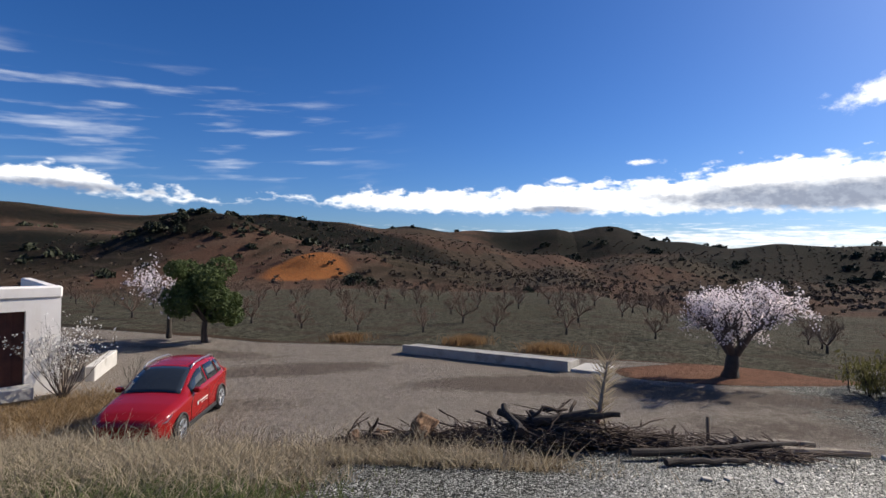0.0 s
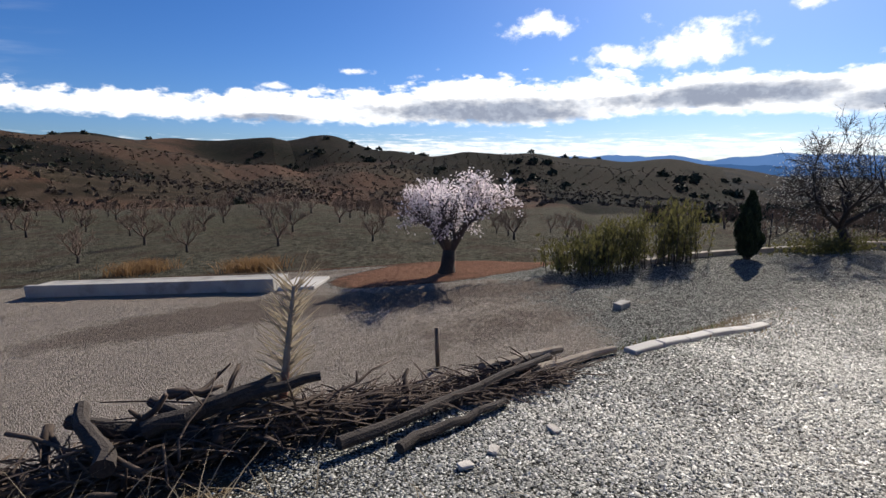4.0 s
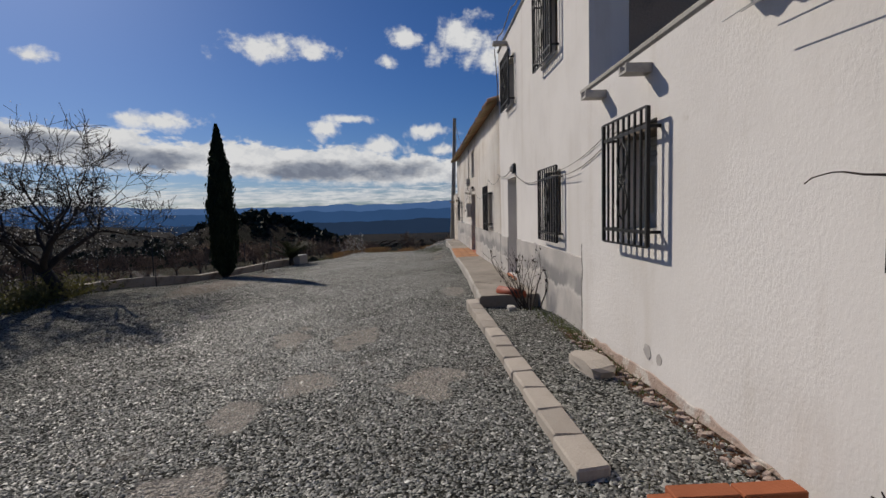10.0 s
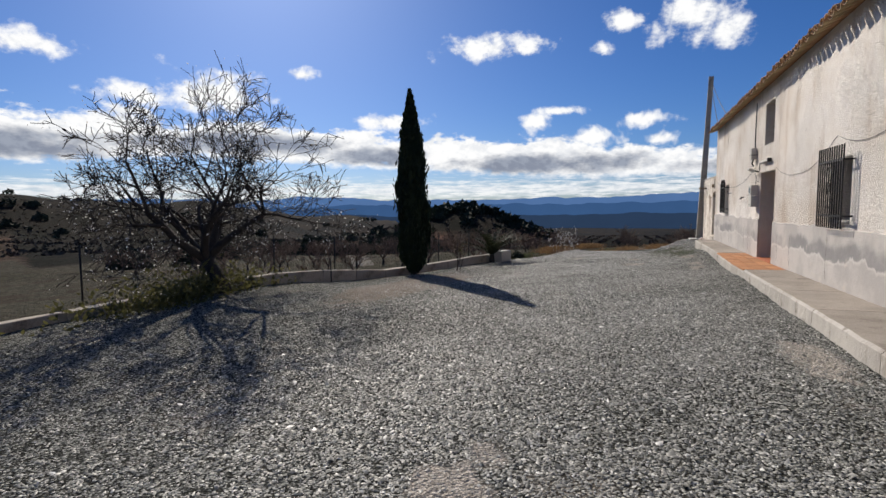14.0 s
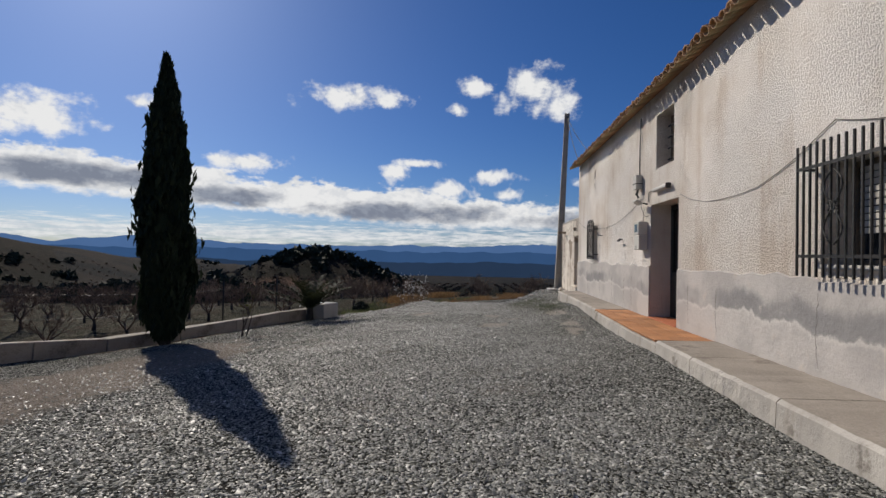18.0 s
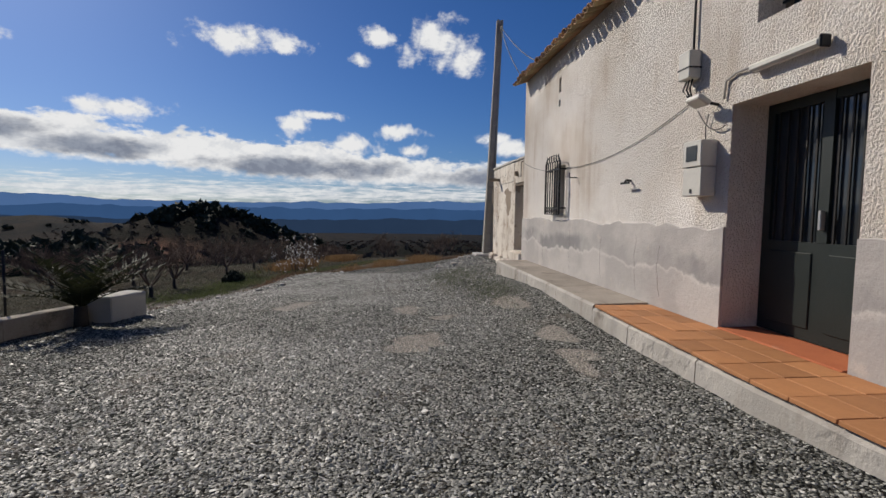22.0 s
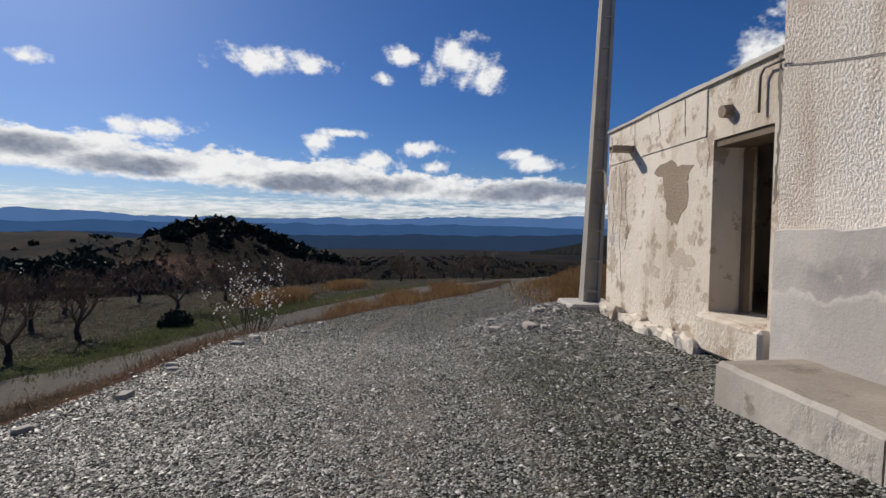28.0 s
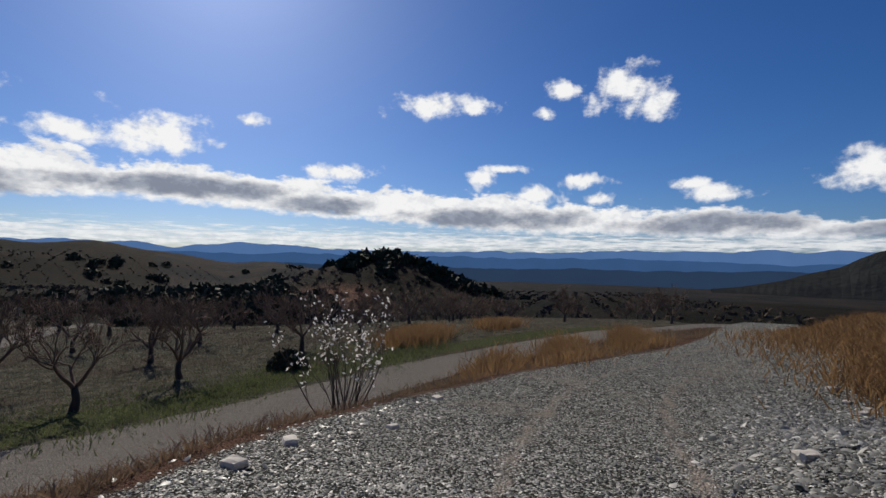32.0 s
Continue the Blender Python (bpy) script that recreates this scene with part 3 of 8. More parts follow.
def height(x, y):
    x, y = np.asarray(x, float), np.asarray(y, float)
    u = upper(x, y)
    low = -0.6 - 0.055 * np.clip(-9.5 - x, 0, 22) - 0.02 * np.clip(y - 9, 0, 9)
    low = low + (u - low) * sm(-9.6, -2.5, x)
    e = yard_edge(x)
    near = u + (low - u) * sm(e, e + 1.3, y)
    b = outer_edge(x)
    d = np.clip(y - b, 0, None)
    k = np.interp(x, [-60, -12, 0, 14, 30, 60], [0.008, 0.015, 0.07, 0.05, 0.03, 0.02])
    drop = np.interp(x, [-60, -16, -8, 0, 10, 16, 24, 30, 36, 44], [0.1, 0.25, 0.5, 0.9, 0.9, 0.85, 0.7, 0.4, 0.12, 0.0])
    field = low + (u - low) * sm(-9, 0, x) - drop * sm(0, 1.8, d) - k * np.clip(d - 1, 0, 60)
    z = np.where(d > 0, field, near)
    # grassy bank beside the road past the buildings
    z = z + 1.15 * np.exp(-(((x - 27) / 5.5) ** 2 + ((y + 4.6) / 2.6) ** 2)) * (1 + 0.22 * tumble(x, y, 1.3) + 0.12 * tumble(y, x, 3.1)) + 0.32 * np.exp(-(((x - 19.6) / 2.2) ** 2 + ((y - 0.6) / 0.9) ** 2))
    # valley and hills
    r = np.hypot(x + 5, y - 3)
    az = np.degrees(np.arctan2(y - 3, x + 5))
    fall = -np.interp(r, [0, 60, 120, 260, 600, 1500, 3000, 6000], [0, 0, 2.5, 8, 21, 58, 125, 270])
    elev = np.interp(az, [-180, -60, -30, 25, 34, 42, 50, 60, 75, 95, 113, 125, 134, 150, 180], [0.5, 0.5, -1.2, -1.2, -0.5, 0.5, 1.4, 1.9, 2.2, 2.8, 3.3, 3.1, 3.2, 3.0, 0.5])
    ridge = np.tan(np.radians(elev + 0.22 * np.sin(az * 0.31) + 0.12 * np.sin(az * 0.83))) * 430 + 3
    up = sm(95, 430, r) * (1 - 0.55 * sm(430, 1100, r))
    hills = (ridge - fall) * np.where(elev > -1.1, up, 0)
    wave = (tumble(x, y, 0.026) * 6.5 + tumble(y, x, 0.055) * 2.6) * sm(100, 220, r) * (1 - sm(430, 800, r)) * (elev > -0.9)
    z = z + fall + np.clip(hills, 0, None) + wave + tumble(x, y, 0.11) * 0.5 * sm(40, 110, r)
    z = z + tumble(x, y, 0.004) * 7 * sm(500, 1200, r) * (elev < -0.4)

    def knoll(cx, cy, rx, ry, h):
        return h * np.exp(-(((x - cx) / rx) ** 2 + ((y - cy) / ry) ** 2))

    z = z + knoll(150, 54, 30, 24, 9.0) + knoll(-118, 122, 24, 20, 13) + knoll(-69, 102, 12, 7, 4.2) + knoll(-60, 112, 16, 12, 3) + knoll(-82, 128, 45, 22, 7)
    z = z + knoll(122, 56, 38, 26, 5.0) + knoll(64, 31, 22, 15, -2.6)
    # small unevenness of loose gravel
    z = z + 0.016 * tumble(x, y, 2.3) + 0.010 * tumble(y, x, 6.1)
    return z


def gz(x, y):
    return float(height(x, y))


def axis_samples(lo, hi, step, grow, reach):
    core = list(np.arange(lo, hi + 1e-6, step))
    s, p, right = step, hi, []
    while p < reach:
        s *= grow
        p += s
        right.append(p)
    s, p, left = step, lo, []
    while p > -reach:
        s *= grow
        p -= s
        left.append(p)
    return np.array(left[::-1] + core + right)


def ground_material():
    m = bpy.data.materials.new("ground_surface")
    m.use_nodes = True
    w = Net(m.node_tree)
    co = w.n("ShaderNodeTexCoord").outputs["Object"]

    def att(n):
        nd = w.n("ShaderNodeAttribute")
        nd.attribute_name = n
        return nd.outputs["Fac"]

    n1, n2, n3 = w.noise(co, 0.55, 6), w.noise(co, 3.0, 6, 0.65), w.noise(co, 22.0, 3)
    n0 = w.noise(co, 0.035, 7, 0.62)

    def cells(scale, soft=0.0):
        vo = w.n("ShaderNodeTexVoronoi")
        vo.inputs["Scale"].default_value = scale
        w.l(co, vo.inputs["Vector"])
        sp = w.n("ShaderNodeSeparateColor")
        w.l(vo.outputs["Color"], sp.inputs[0])
        return sp.outputs, w.m("MULTIPLY", vo.outputs["Distance"], 1.0)

    (peb, hue, odd), gap = cells(44.0)
    (fine_p, _, _), gap2 = cells(100.0)
    (big_p, _, odd_b), gap3 = cells(17.0)
    ff = w.m("ADD", w.m("MULTIPLY", peb, 0.55), w.m("ADD", w.m("MULTIPLY", fine_p, 0.30), w.m("MULTIPLY", big_p, 0.15)))
    ff = w.ramp01(ff, 0.25, 0.80)
    ff = w.m("ADD", ff, w.m("MULTIPLY", w.m("SUBTRACT", w.noise(co, 8.0, 5, 0.72), 0.5), 1.5), clamp=True)
    gravel = w.mix(ff, (0.035, 0.037, 0.033), (0.36, 0.362, 0.33))
    gravel = w.mix(w.ramp01(odd, 0.90, 0.93), gravel, (0.50, 0.49, 0.45))
    gravel = w.mix(w.ramp01(gap, 0.50, 0.68), gravel, (0.03, 0.029, 0.025))
    grit = w.ramp01(w.m("ADD", w.m("MULTIPLY", fine_p, 0.5), w.m("MULTIPLY", w.noise(co, 14.0, 5, 0.75), 0.5)), 0.25, 0.75)
    dusty = w.mix(grit, (0.14, 0.118, 0.097), (0.35, 0.308, 0.262))
    mott = w.ramp01(w.m("ADD", w.m("MULTIPLY", n2, 0.55), w.m("MULTIPLY", w.noise(co, 6.5, 5, 0.72), 0.45)), 0.36, 0.62)
    dusty = w.mix(w.m("MULTIPLY", mott, 0.55), dusty, w.mix(grit, (0.095, 0.08, 0.066), (0.26, 0.225, 0.19)))
    gravel = w.mix(w.m("MULTIPLY", w.ramp01(w.m("ADD", w.m("MULTIPLY", n1, 0.55), w.m("MULTIPLY", n2, 0.45)), 0.54, 0.66), 0.5), gravel, dusty)
    # ploughed and planted fields far off, each with its own tone and row direction
    warp = w.n("ShaderNodeVectorMath")
    warp.operation = "MULTIPLY_ADD"
    wn = w.n("ShaderNodeTexNoise")
    wn.inputs["Scale"].default_value, wn.inputs["Detail"].default_value = 0.02, 3.0
    w.l(co, wn.inputs["Vector"])
    w.l(wn.outputs["Color"], warp.inputs[0])
    warp.inputs[1].default_value = (46, 46, 0)
    w.l(co, warp.inputs[2])
    vf = w.n("ShaderNodeTexVoronoi")
    vf.inputs["Scale"].default_value = 0.016
    vf.voronoi_dimensions = "2D"
    w.l(warp.outputs[0], vf.inputs["Vector"])
    fs = w.n("ShaderNodeSeparateColor")
    w.l(vf.outputs["Color"], fs.inputs[0])
    sep = w.n("ShaderNodeSeparateXYZ")
    w.l(warp.outputs[0], sep.inputs[0])
    ang = w.m("MULTIPLY", fs.outputs[1], 3.14)
    along = w.m("ADD", w.m("MULTIPLY", sep.outputs[0], w.m("COSINE", ang)), w.m("MULTIPLY", sep.outputs[1], w.m("SINE", ang)))
    furrow = w.ramp01(w.m("ADD", w.m("SINE", w.m("MULTIPLY", along, 1.15)), w.m("MULTIPLY", w.m("SUBTRACT", n1, 0.5), 3.0)), 0.1, 0.9)
    soil = w.mix(fs.outputs[0], (0.066, 0.038, 0.026), (0.040, 0.035, 0.023))
    soil = w.mix(w.ramp01(fs.outputs[2], 0.55, 0.75), soil, (0.105, 0.060, 0.041))
    soil = w.mix(w.ramp01(n0, 0.46, 0.62), soil, (0.038, 0.032, 0.023))
    worn = w.mix(grit, (0.20, 0.182, 0.156), (0.48, 0.44, 0.39))
    brown = w.mix(w.m("MULTIPLY", furrow, 0.38), soil, (0.115, 0.083, 0.061))
    brown = w.mix(w.m("MULTIPLY", w.ramp01(n2, 0.40, 0.62), 0.55), brown, (0.035, 0.026, 0.019))
    red = w.mix(w.m("ADD", w.m("MULTIPLY", n2, 0.55), w.m("MULTIPLY", grit, 0.45)), (0.085, 0.048, 0.033), (0.27, 0.145, 0.095))
    orange = w.mix(n1, (0.40, 0.155, 0.048), (0.26, 0.095, 0.034))
    orange = w.mix(w.ramp01(n2, 0.50, 0.66), orange, (0.20, 0.11, 0.055))
    meadow = w.mix(w.ramp01(w.m("ADD", w.m("MULTIPLY", n2, 0.5), w.m("MULTIPLY", n3, 0.5)), 0.42, 0.60), (0.031, 0.030, 0.020), (0.125, 0.117, 0.088))
    meadow = w.mix(w.m("MULTIPLY", w.ramp01(n1, 0.48, 0.62), 0.6), meadow, (0.062, 0.044, 0.032))
    damp = w.mix(w.m("ADD", w.m("MULTIPLY", n2, 0.5), w.m("MULTIPLY", grit, 0.5)), (0.075, 0.060, 0.048), (0.19, 0.158, 0.13))
    green = w.mix(n2, (0.04, 0.052, 0.018), (0.075, 0.08, 0.034))
    # dark scrub tone, lowered further to hold the cloud shade on far land
    shaded_scrub = w.mix(w.ramp01(w.m("ADD", w.m("MULTIPLY", n1, 0.5), w.m("MULTIPLY", n0, 0.5)), 0.44, 0.56), (0.021, 0.0165, 0.0125), (0.0095, 0.0105, 0.0075))
    straw = w.mix(n2, (0.135, 0.10, 0.06), (0.065, 0.051, 0.034))
    track = w.mix(grit, (0.12, 0.108, 0.092), (0.23, 0.212, 0.188))
    # far plain, its cloud shade and bluish haze put into the colour
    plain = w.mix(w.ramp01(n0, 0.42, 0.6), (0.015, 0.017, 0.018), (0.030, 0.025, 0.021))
    col = brown
    for nm, c in (("shaded_scrub", shaded_scrub), ("plain", plain), ("meadow", meadow), ("green", green), ("red", red), ("orange", orange), ("track", track), ("gravel", gravel), ("straw", straw), ("dust", dusty), ("damp", damp), ("worn", worn)):
        edge = w.m("ADD", att(nm), w.m("MULTIPLY", w.m("SUBTRACT", w.m("ADD", w.m("MULTIPLY", n2, 0.6), w.m("MULTIPLY", n3, 0.4)), 0.5), 0.9))
        col = w.mix(w.ramp01(edge, 0.38, 0.62), col, c)
    bs, out = w.n("ShaderNodeBsdfPrincipled"), w.n("ShaderNodeOutputMaterial")
    w.l(col, bs.inputs["Base Color"])
    bs.inputs["Roughness"].default_value = 0.95
    bs.inputs["Specular IOR Level"].default_value = 0.02
    bp = w.n("ShaderNodeBump")
    bp.inputs["Strength"].default_value, bp.inputs["Distance"].default_value = 1.0, 0.022
    w.l(w.m("ADD", w.m("ADD", w.m("MULTIPLY", peb, 0.9), w.m("MULTIPLY", gap, -1.3)), w.m("ADD", w.m("MULTIPLY", n3, 0.8), w.m("ADD", w.m("MULTIPLY", big_p, 0.5), n2))), bp.inputs["Height"])
    w.l(bp.outputs[0], bs.inputs["Normal"])
    w.l(bs.outputs[0], out.inputs["Surface"])
    return m


def track_line(x):
    """The lower dirt track that runs below the yard and joins the road."""
    return smooth_interp(x, [-20, 0, 10, 16, 20, 23, 25, 28.5, 34, 40, 46], [24, 17, 12.5, 10.6, 9.4, 8.8, 8.0, 6.5, 3.0, -1.5, -5])


def road_line(x):
    return smooth_interp(x, [10, 16, 20, 24, 26, 30, 34, 40, 60], [2.6, 2.6, 2.8, 2.3, 1.3, -1.1, -2.9, -4.6, -12])


def bare(x, y):
    """Where the loose gravel has worn off the packed yard, 0 to 1."""
    v = 0.42 * sm(0.5, 0.75, tumble(x + 0.3 * y, y, 0.95) + 0.55 * tumble(y, x, 2.9))
    ragged = 0.45 * tumble(x, y, 3.3) + 0.40 * tumble(y, x, 8.7)
    for cx, cy, rx, ry in ((-6.65, 1.85, 0.55, 0.32), (-6.2, 3.1, 0.45, 0.28), (-4.7, 2.75, 0.6, 0.25), (-7.0, 3.5, 0.4, 0.3), (-0.95, 1.3, 0.7, 0.22), (-3.8, 3.75, 0.7, 0.3), (-8.3, 3.35, 0.4, 0.3), (8.95, 2.9, 0.5, 0.3), (8.9, 1.3, 0.4, 0.15), (8.1, 1.35, 0.4, 0.15), (11.3, 2.85, 0.4, 0.25), (10.45, 2.35, 0.3, 0.2), (10.8, 1.3, 0.5, 0.25), (12.3, 4.8, 0.5, 0.3)):
        v = np.maximum(v, 1 - sm(0.65, 1.35, np.hypot((x - cx) / rx, (y - cy) / ry) + ragged))
    return v


def build_ground():
    xs, ys = axis_samples(-36, 44, 0.2, 1.055, 4600), axis_samples(-7, 24, 0.2, 1.055, 4600)
    gx, gy = np.meshgrid(xs, ys, indexing="ij")
    z = height(gx, gy)
    nx, ny = gx.shape
    me = bpy.data.meshes.new("ground")
    co = np.stack([gx, gy, z], -1).reshape(-1, 3).astype(np.float32)
    i = np.arange(nx * ny).reshape(nx, ny)
    quads = np.stack([i[:-1, :-1], i[1:, :-1], i[1:, 1:], i[:-1, 1:]], -1).reshape(-1, 4)
    me.vertices.add(len(co))
    me.vertices.foreach_set("co", co.ravel())
    me.loops.add(quads.size)
    me.loops.foreach_set("vertex_index", quads.ravel().astype(np.int32))
    me.polygons.add(len(quads))
    me.polygons.foreach_set("loop_start", np.arange(0, quads.size, 4, dtype=np.int32))
    me.polygons.foreach_set("use_smooth", np.ones(len(quads), bool))
    me.update(calc_edges=True)
    d = gy - outer_edge(gx)
    r = np.hypot(gx + 5, gy - 3)
    az = np.degrees(np.arctan2(gy - 3, gx + 5))
    e = yard_edge(gx)
    gravel = (1 - sm(-0.6, 0.5, d)) * (1 - sm(30, 36, gx))
    gravel = np.maximum(gravel, (1 - sm(1.2, 2.0, np.abs(gy - road_line(gx)))) * sm(14, 16, gx) * (1 - sm(60, 70, gx)))
    bank = sm(e, e + 0.3, gy) * (1 - sm(e + 0.9, e + 1.6, gy)) * (1 - sm(-9.5, -5, gx))
    bank = np.maximum(bank, 1.25 * (1 - sm(1.0, 1.9, np.hypot((gx + 28.5) / 3.0, (gy - 6.4) / 2.6))) * (gx < -19))
    straw = np.maximum(bank * 0.75, (1 - sm(-19.9, -18.9, gx)) * (1 - sm(3.0, 4.4, gy)))
    straw = np.maximum(straw, (1 - sm(-17.5, -15.5, gx)) * sm(2.0, 2.5, gy) * (1 - sm(4.2, 4.8, gy)) * 0.75)
    straw = np.maximum(straw, 0.62 * (1 - sm(0.5, 1.3, np.abs(gy - (outer_edge(gx) + track_line(gx)) / 2))) * sm(18, 22, gx) * (1 - sm(34, 38, gx)))
    straw = np.maximum(straw, 0.8 * np.exp(-(((gx - 27) / 5.0) ** 2 + ((gy + 4.4) / 2.2) ** 2) * 1.2))
    red = 0.95 * np.exp(-(((gx + 11.2) / 4.4) ** 2 + ((gy - 14.0) / 1.9) ** 2)) + 0.7 * np.exp(-(((gx + 26.5) / 4) ** 2 + ((gy - 4.5) / 1.8) ** 2))
    red = red + 0.62 * np.exp(-(((gy - 0.2) / 0.2) ** 2)) * sm(-9, -8.4, gx) * (1 - sm(-5.2, -4.4, gx))
    gravel = gravel * (1 - sm(0.35, 0.6, red))
    dust = 0.85 * np.exp(-(((gx - 4.3) / 4.2) ** 2 + ((gy - 7.7) / 1.2) ** 2)) + 0.55 * np.exp(-(((gx - 15.5) / 4.5) ** 2 + ((gy - 3.0) / 0.5) ** 2))
    red = red + 0.58 * np.exp(-(((gx - 96) / 30) ** 2 + ((gy - 46) / 18) ** 2)) + 0.8 * np.exp(-(((gx - 13.6) / 2.0) ** 2 + ((gy - 1.5) / 0.65) ** 2)) + 0.5 * np.exp(-(((gx - 17.2) / 1.0) ** 2 + ((gy - 0.7) / 0.5) ** 2))
    wear = 0.85 * bare(gx, gy) * gravel * (gx > -9.5)
    dust = np.maximum(dust, 0.58 * np.exp(-(((np.abs(gy - road_line(gx) - 0.2) - 0.7) / 0.22) ** 2)) * sm(9, 13, gx) * (1 - sm(50, 60, gx)))
    soil_red = 1 - sm(0.35, 0.6, red)
    dust = np.maximum(dust, 0.72 * sm(e + 1.0, e + 2.0, gy) * (1 - sm(-12, -8.5, gx)) * (1 - sm(-0.6, 0.5, d)))
    dust = dust * np.where(gx < -4, soil_red, 1)
    trk = 1 - sm(0.9, 1.3, np.abs(gy - track_line(gx)))
    trk = trk * (gx > -5) * (gx < 46)
    for (ax, ay), (bx, by) in (((24, 20.5), (31, 25)), ((31, 25), (34.4, 27.9)), ((34.4, 27.9), (45, 37))):
        s = np.clip(((gx - ax) * (bx - ax) + (gy - ay) * (by - ay)) / ((bx - ax) ** 2 + (by - ay) ** 2), 0, 1)
        trk = np.maximum(trk, 1 - sm(0.5, 1.0, np.hypot(gx - ax - s * (bx - ax), gy - ay - s * (by - ay))))
    field = sm(0.5, 2.5, d) * (1 - sm(62, 95, r)) * (gy > -3)
    # eastward the meadow tone gives way to the cloud-shade layer
    field = field * (1 - sm(48, 70, r) * (az < 62))
    green = 0.40 * field * sm(0.1, 0.6, tumble(gx, gy, 0.16)) + (1 - sm(0.4, 1.5, np.abs(gy - track_line(gx) - 2.2))) * 0.7 * (gx > 8) * (gx < 40)
    # mask of real scrub plus painted cloud shade by bearing and distance
    shaded_scrub = np.clip(sm(100, 150, r) * (0.35 + 0.75 * tumble(gx, gy, 0.03)) + (np.abs(az - 2) < 60) * (sm(60, 120, r) * 0.42 + sm(120, 220, r) * 0.7), 0, 1)
    shaded_scrub = np.maximum(shaded_scrub, 0.75 * sm(330, 380, r) * (0.5 + 0.5 * tumble(gx, gy, 0.012)))
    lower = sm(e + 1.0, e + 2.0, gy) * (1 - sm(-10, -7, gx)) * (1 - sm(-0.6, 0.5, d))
    # darker strip of ground under the brushwood pile, set in the same layer
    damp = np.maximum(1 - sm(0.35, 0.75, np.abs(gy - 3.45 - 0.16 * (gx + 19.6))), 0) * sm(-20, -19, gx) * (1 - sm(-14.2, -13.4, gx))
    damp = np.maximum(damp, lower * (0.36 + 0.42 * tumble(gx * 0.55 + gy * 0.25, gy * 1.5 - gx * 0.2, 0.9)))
    # cloud shade painted over the land ahead from about forty metres out
    shaded_scrub = np.maximum(shaded_scrub, (az < 62) * (az > -60) * sm(40, 66, r))
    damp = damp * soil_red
    shaded_scrub = np.maximum(shaded_scrub, sm(250, 330, r) * sm(112, 88, az))
    shaded_scrub = np.maximum(shaded_scrub, np.exp(-(((gx + 118) / 22) ** 2 + ((gy - 122) / 18) ** 2)))
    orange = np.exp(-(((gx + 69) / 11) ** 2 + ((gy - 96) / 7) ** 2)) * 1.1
    for nm, arr in (("gravel", gravel), ("straw", straw), ("red", red), ("dust", dust), ("track", trk), ("meadow", field), ("green", green), ("shaded_scrub", shaded_scrub), ("orange", orange), ("damp", damp), ("worn", wear), ("plain", sm(170, 330, r) * (az < 42) * (az > -60))):
        a = me.attributes.new(nm, "FLOAT", "POINT")
        a.data.foreach_set("value", np.clip(arr, 0, 1.2).astype(np.float32).ravel())
    me.materials.append(ground_material())
    return tagged(new("ground", me), "grey gravel yard with dirt banks and brown fields", "ground", kind="structure")


build_ground()

# ---- buildings ----


def pierced(x0, x1, z0, z1, yb, yf, holes, bm=None):
    """A wall between yb and yf with rectangular holes (x0, x1, z0, z1) through it."""
    bm = bm or bmesh.new()
    xs = sorted({x0, x1, *[v for h in holes for v in h[:2] if x0 < v < x1]})
    zs = sorted({z0, z1, *[v for h in holes for v in h[2:] if z0 < v < z1]})
    for i, a in enumerate(xs[:-1]):
        for j, c in enumerate(zs[:-1]):
            mx, mz = (a + xs[i + 1]) / 2, (c + zs[j + 1]) / 2
            if not any(h[0] < mx < h[1] and h[2] < mz < h[3] for h in holes):
                box(bm, a, xs[i + 1], yb, yf, c, zs[j + 1])
    bmesh.ops.remove_doubles(bm, verts=bm.verts, dist=0.0005)
    return bm


def grille(house, x0, x1, z0, z1, y, bars, name="window_grille", scroll=True, spikes=False, stub=True):
    """Iron bars standing proud of a window."""
    g = part(name, boxes((x0, x1, y - 0.006, y + 0.006, z0 + 0.10, z0 + 0.13)), IRON, house, "black wrought-iron window grille")
    part("flat_bar", boxes((x0, x1, y - 0.006, y + 0.006, z1 - 0.16, z1 - 0.13)), IRON, g)
    lo, hi = (z0 - 0.07, z1 + 0.07) if spikes else (z0, z1)
    for i in range(bars):
        x = x0 + (x1 - x0) * i / (bars - 1)
        w = 0.014 if i in (0, bars - 1) and not spikes else 0.008
        part("bar", boxes((x - w, x + w, y - w - 0.001, y + w + 0.001, lo, hi)), IRON, g)
    if not spikes:
        for z in (z0, z1):
            part("rail", boxes((x0 + 0.015, x1 - 0.015, y - 0.009, y + 0.009, z - 0.008, z + 0.008)), IRON, g)
    if stub:
        for x in (x0 + 0.02, x1 - 0.02):
            for z in (z0 + 0.115, z1 - 0.145):
                part("bracket", boxes((x - 0.012, x + 0.012, -0.05, y - 0.007, z - 0.012, z + 0.012)), IRON, g)
    if scroll:
        xm, zm, s = (x0 + x1) / 2, (z0 + z1) / 2, (x1 - x0) * 0.14
        for sx in (-1, 1):
            pts = []
            for k in range(15):
                t = k / 14
                pts.append((xm + sx * (0.012 + s * abs(math.sin(t * math.pi * 2)) * (0.4 + 0.6 * abs(2 * t - 1))), y + 0.012, zm - (z1 - z0) * 0.30 + t * (z1 - z0) * 0.6))
            tube("scroll", pts, 0.007, 5, IRON, g)
            for zz in (-1, 1):
                ring = [(xm + sx * (0.035 + 0.025 * math.cos(a)), y + 0.012, zm + zz * 0.03 + 0.025 * math.sin(a)) for a in np.linspace(0, 6.2, 11)]
                tube("scroll", ring, 0.006, 5, IRON, g)
    return g


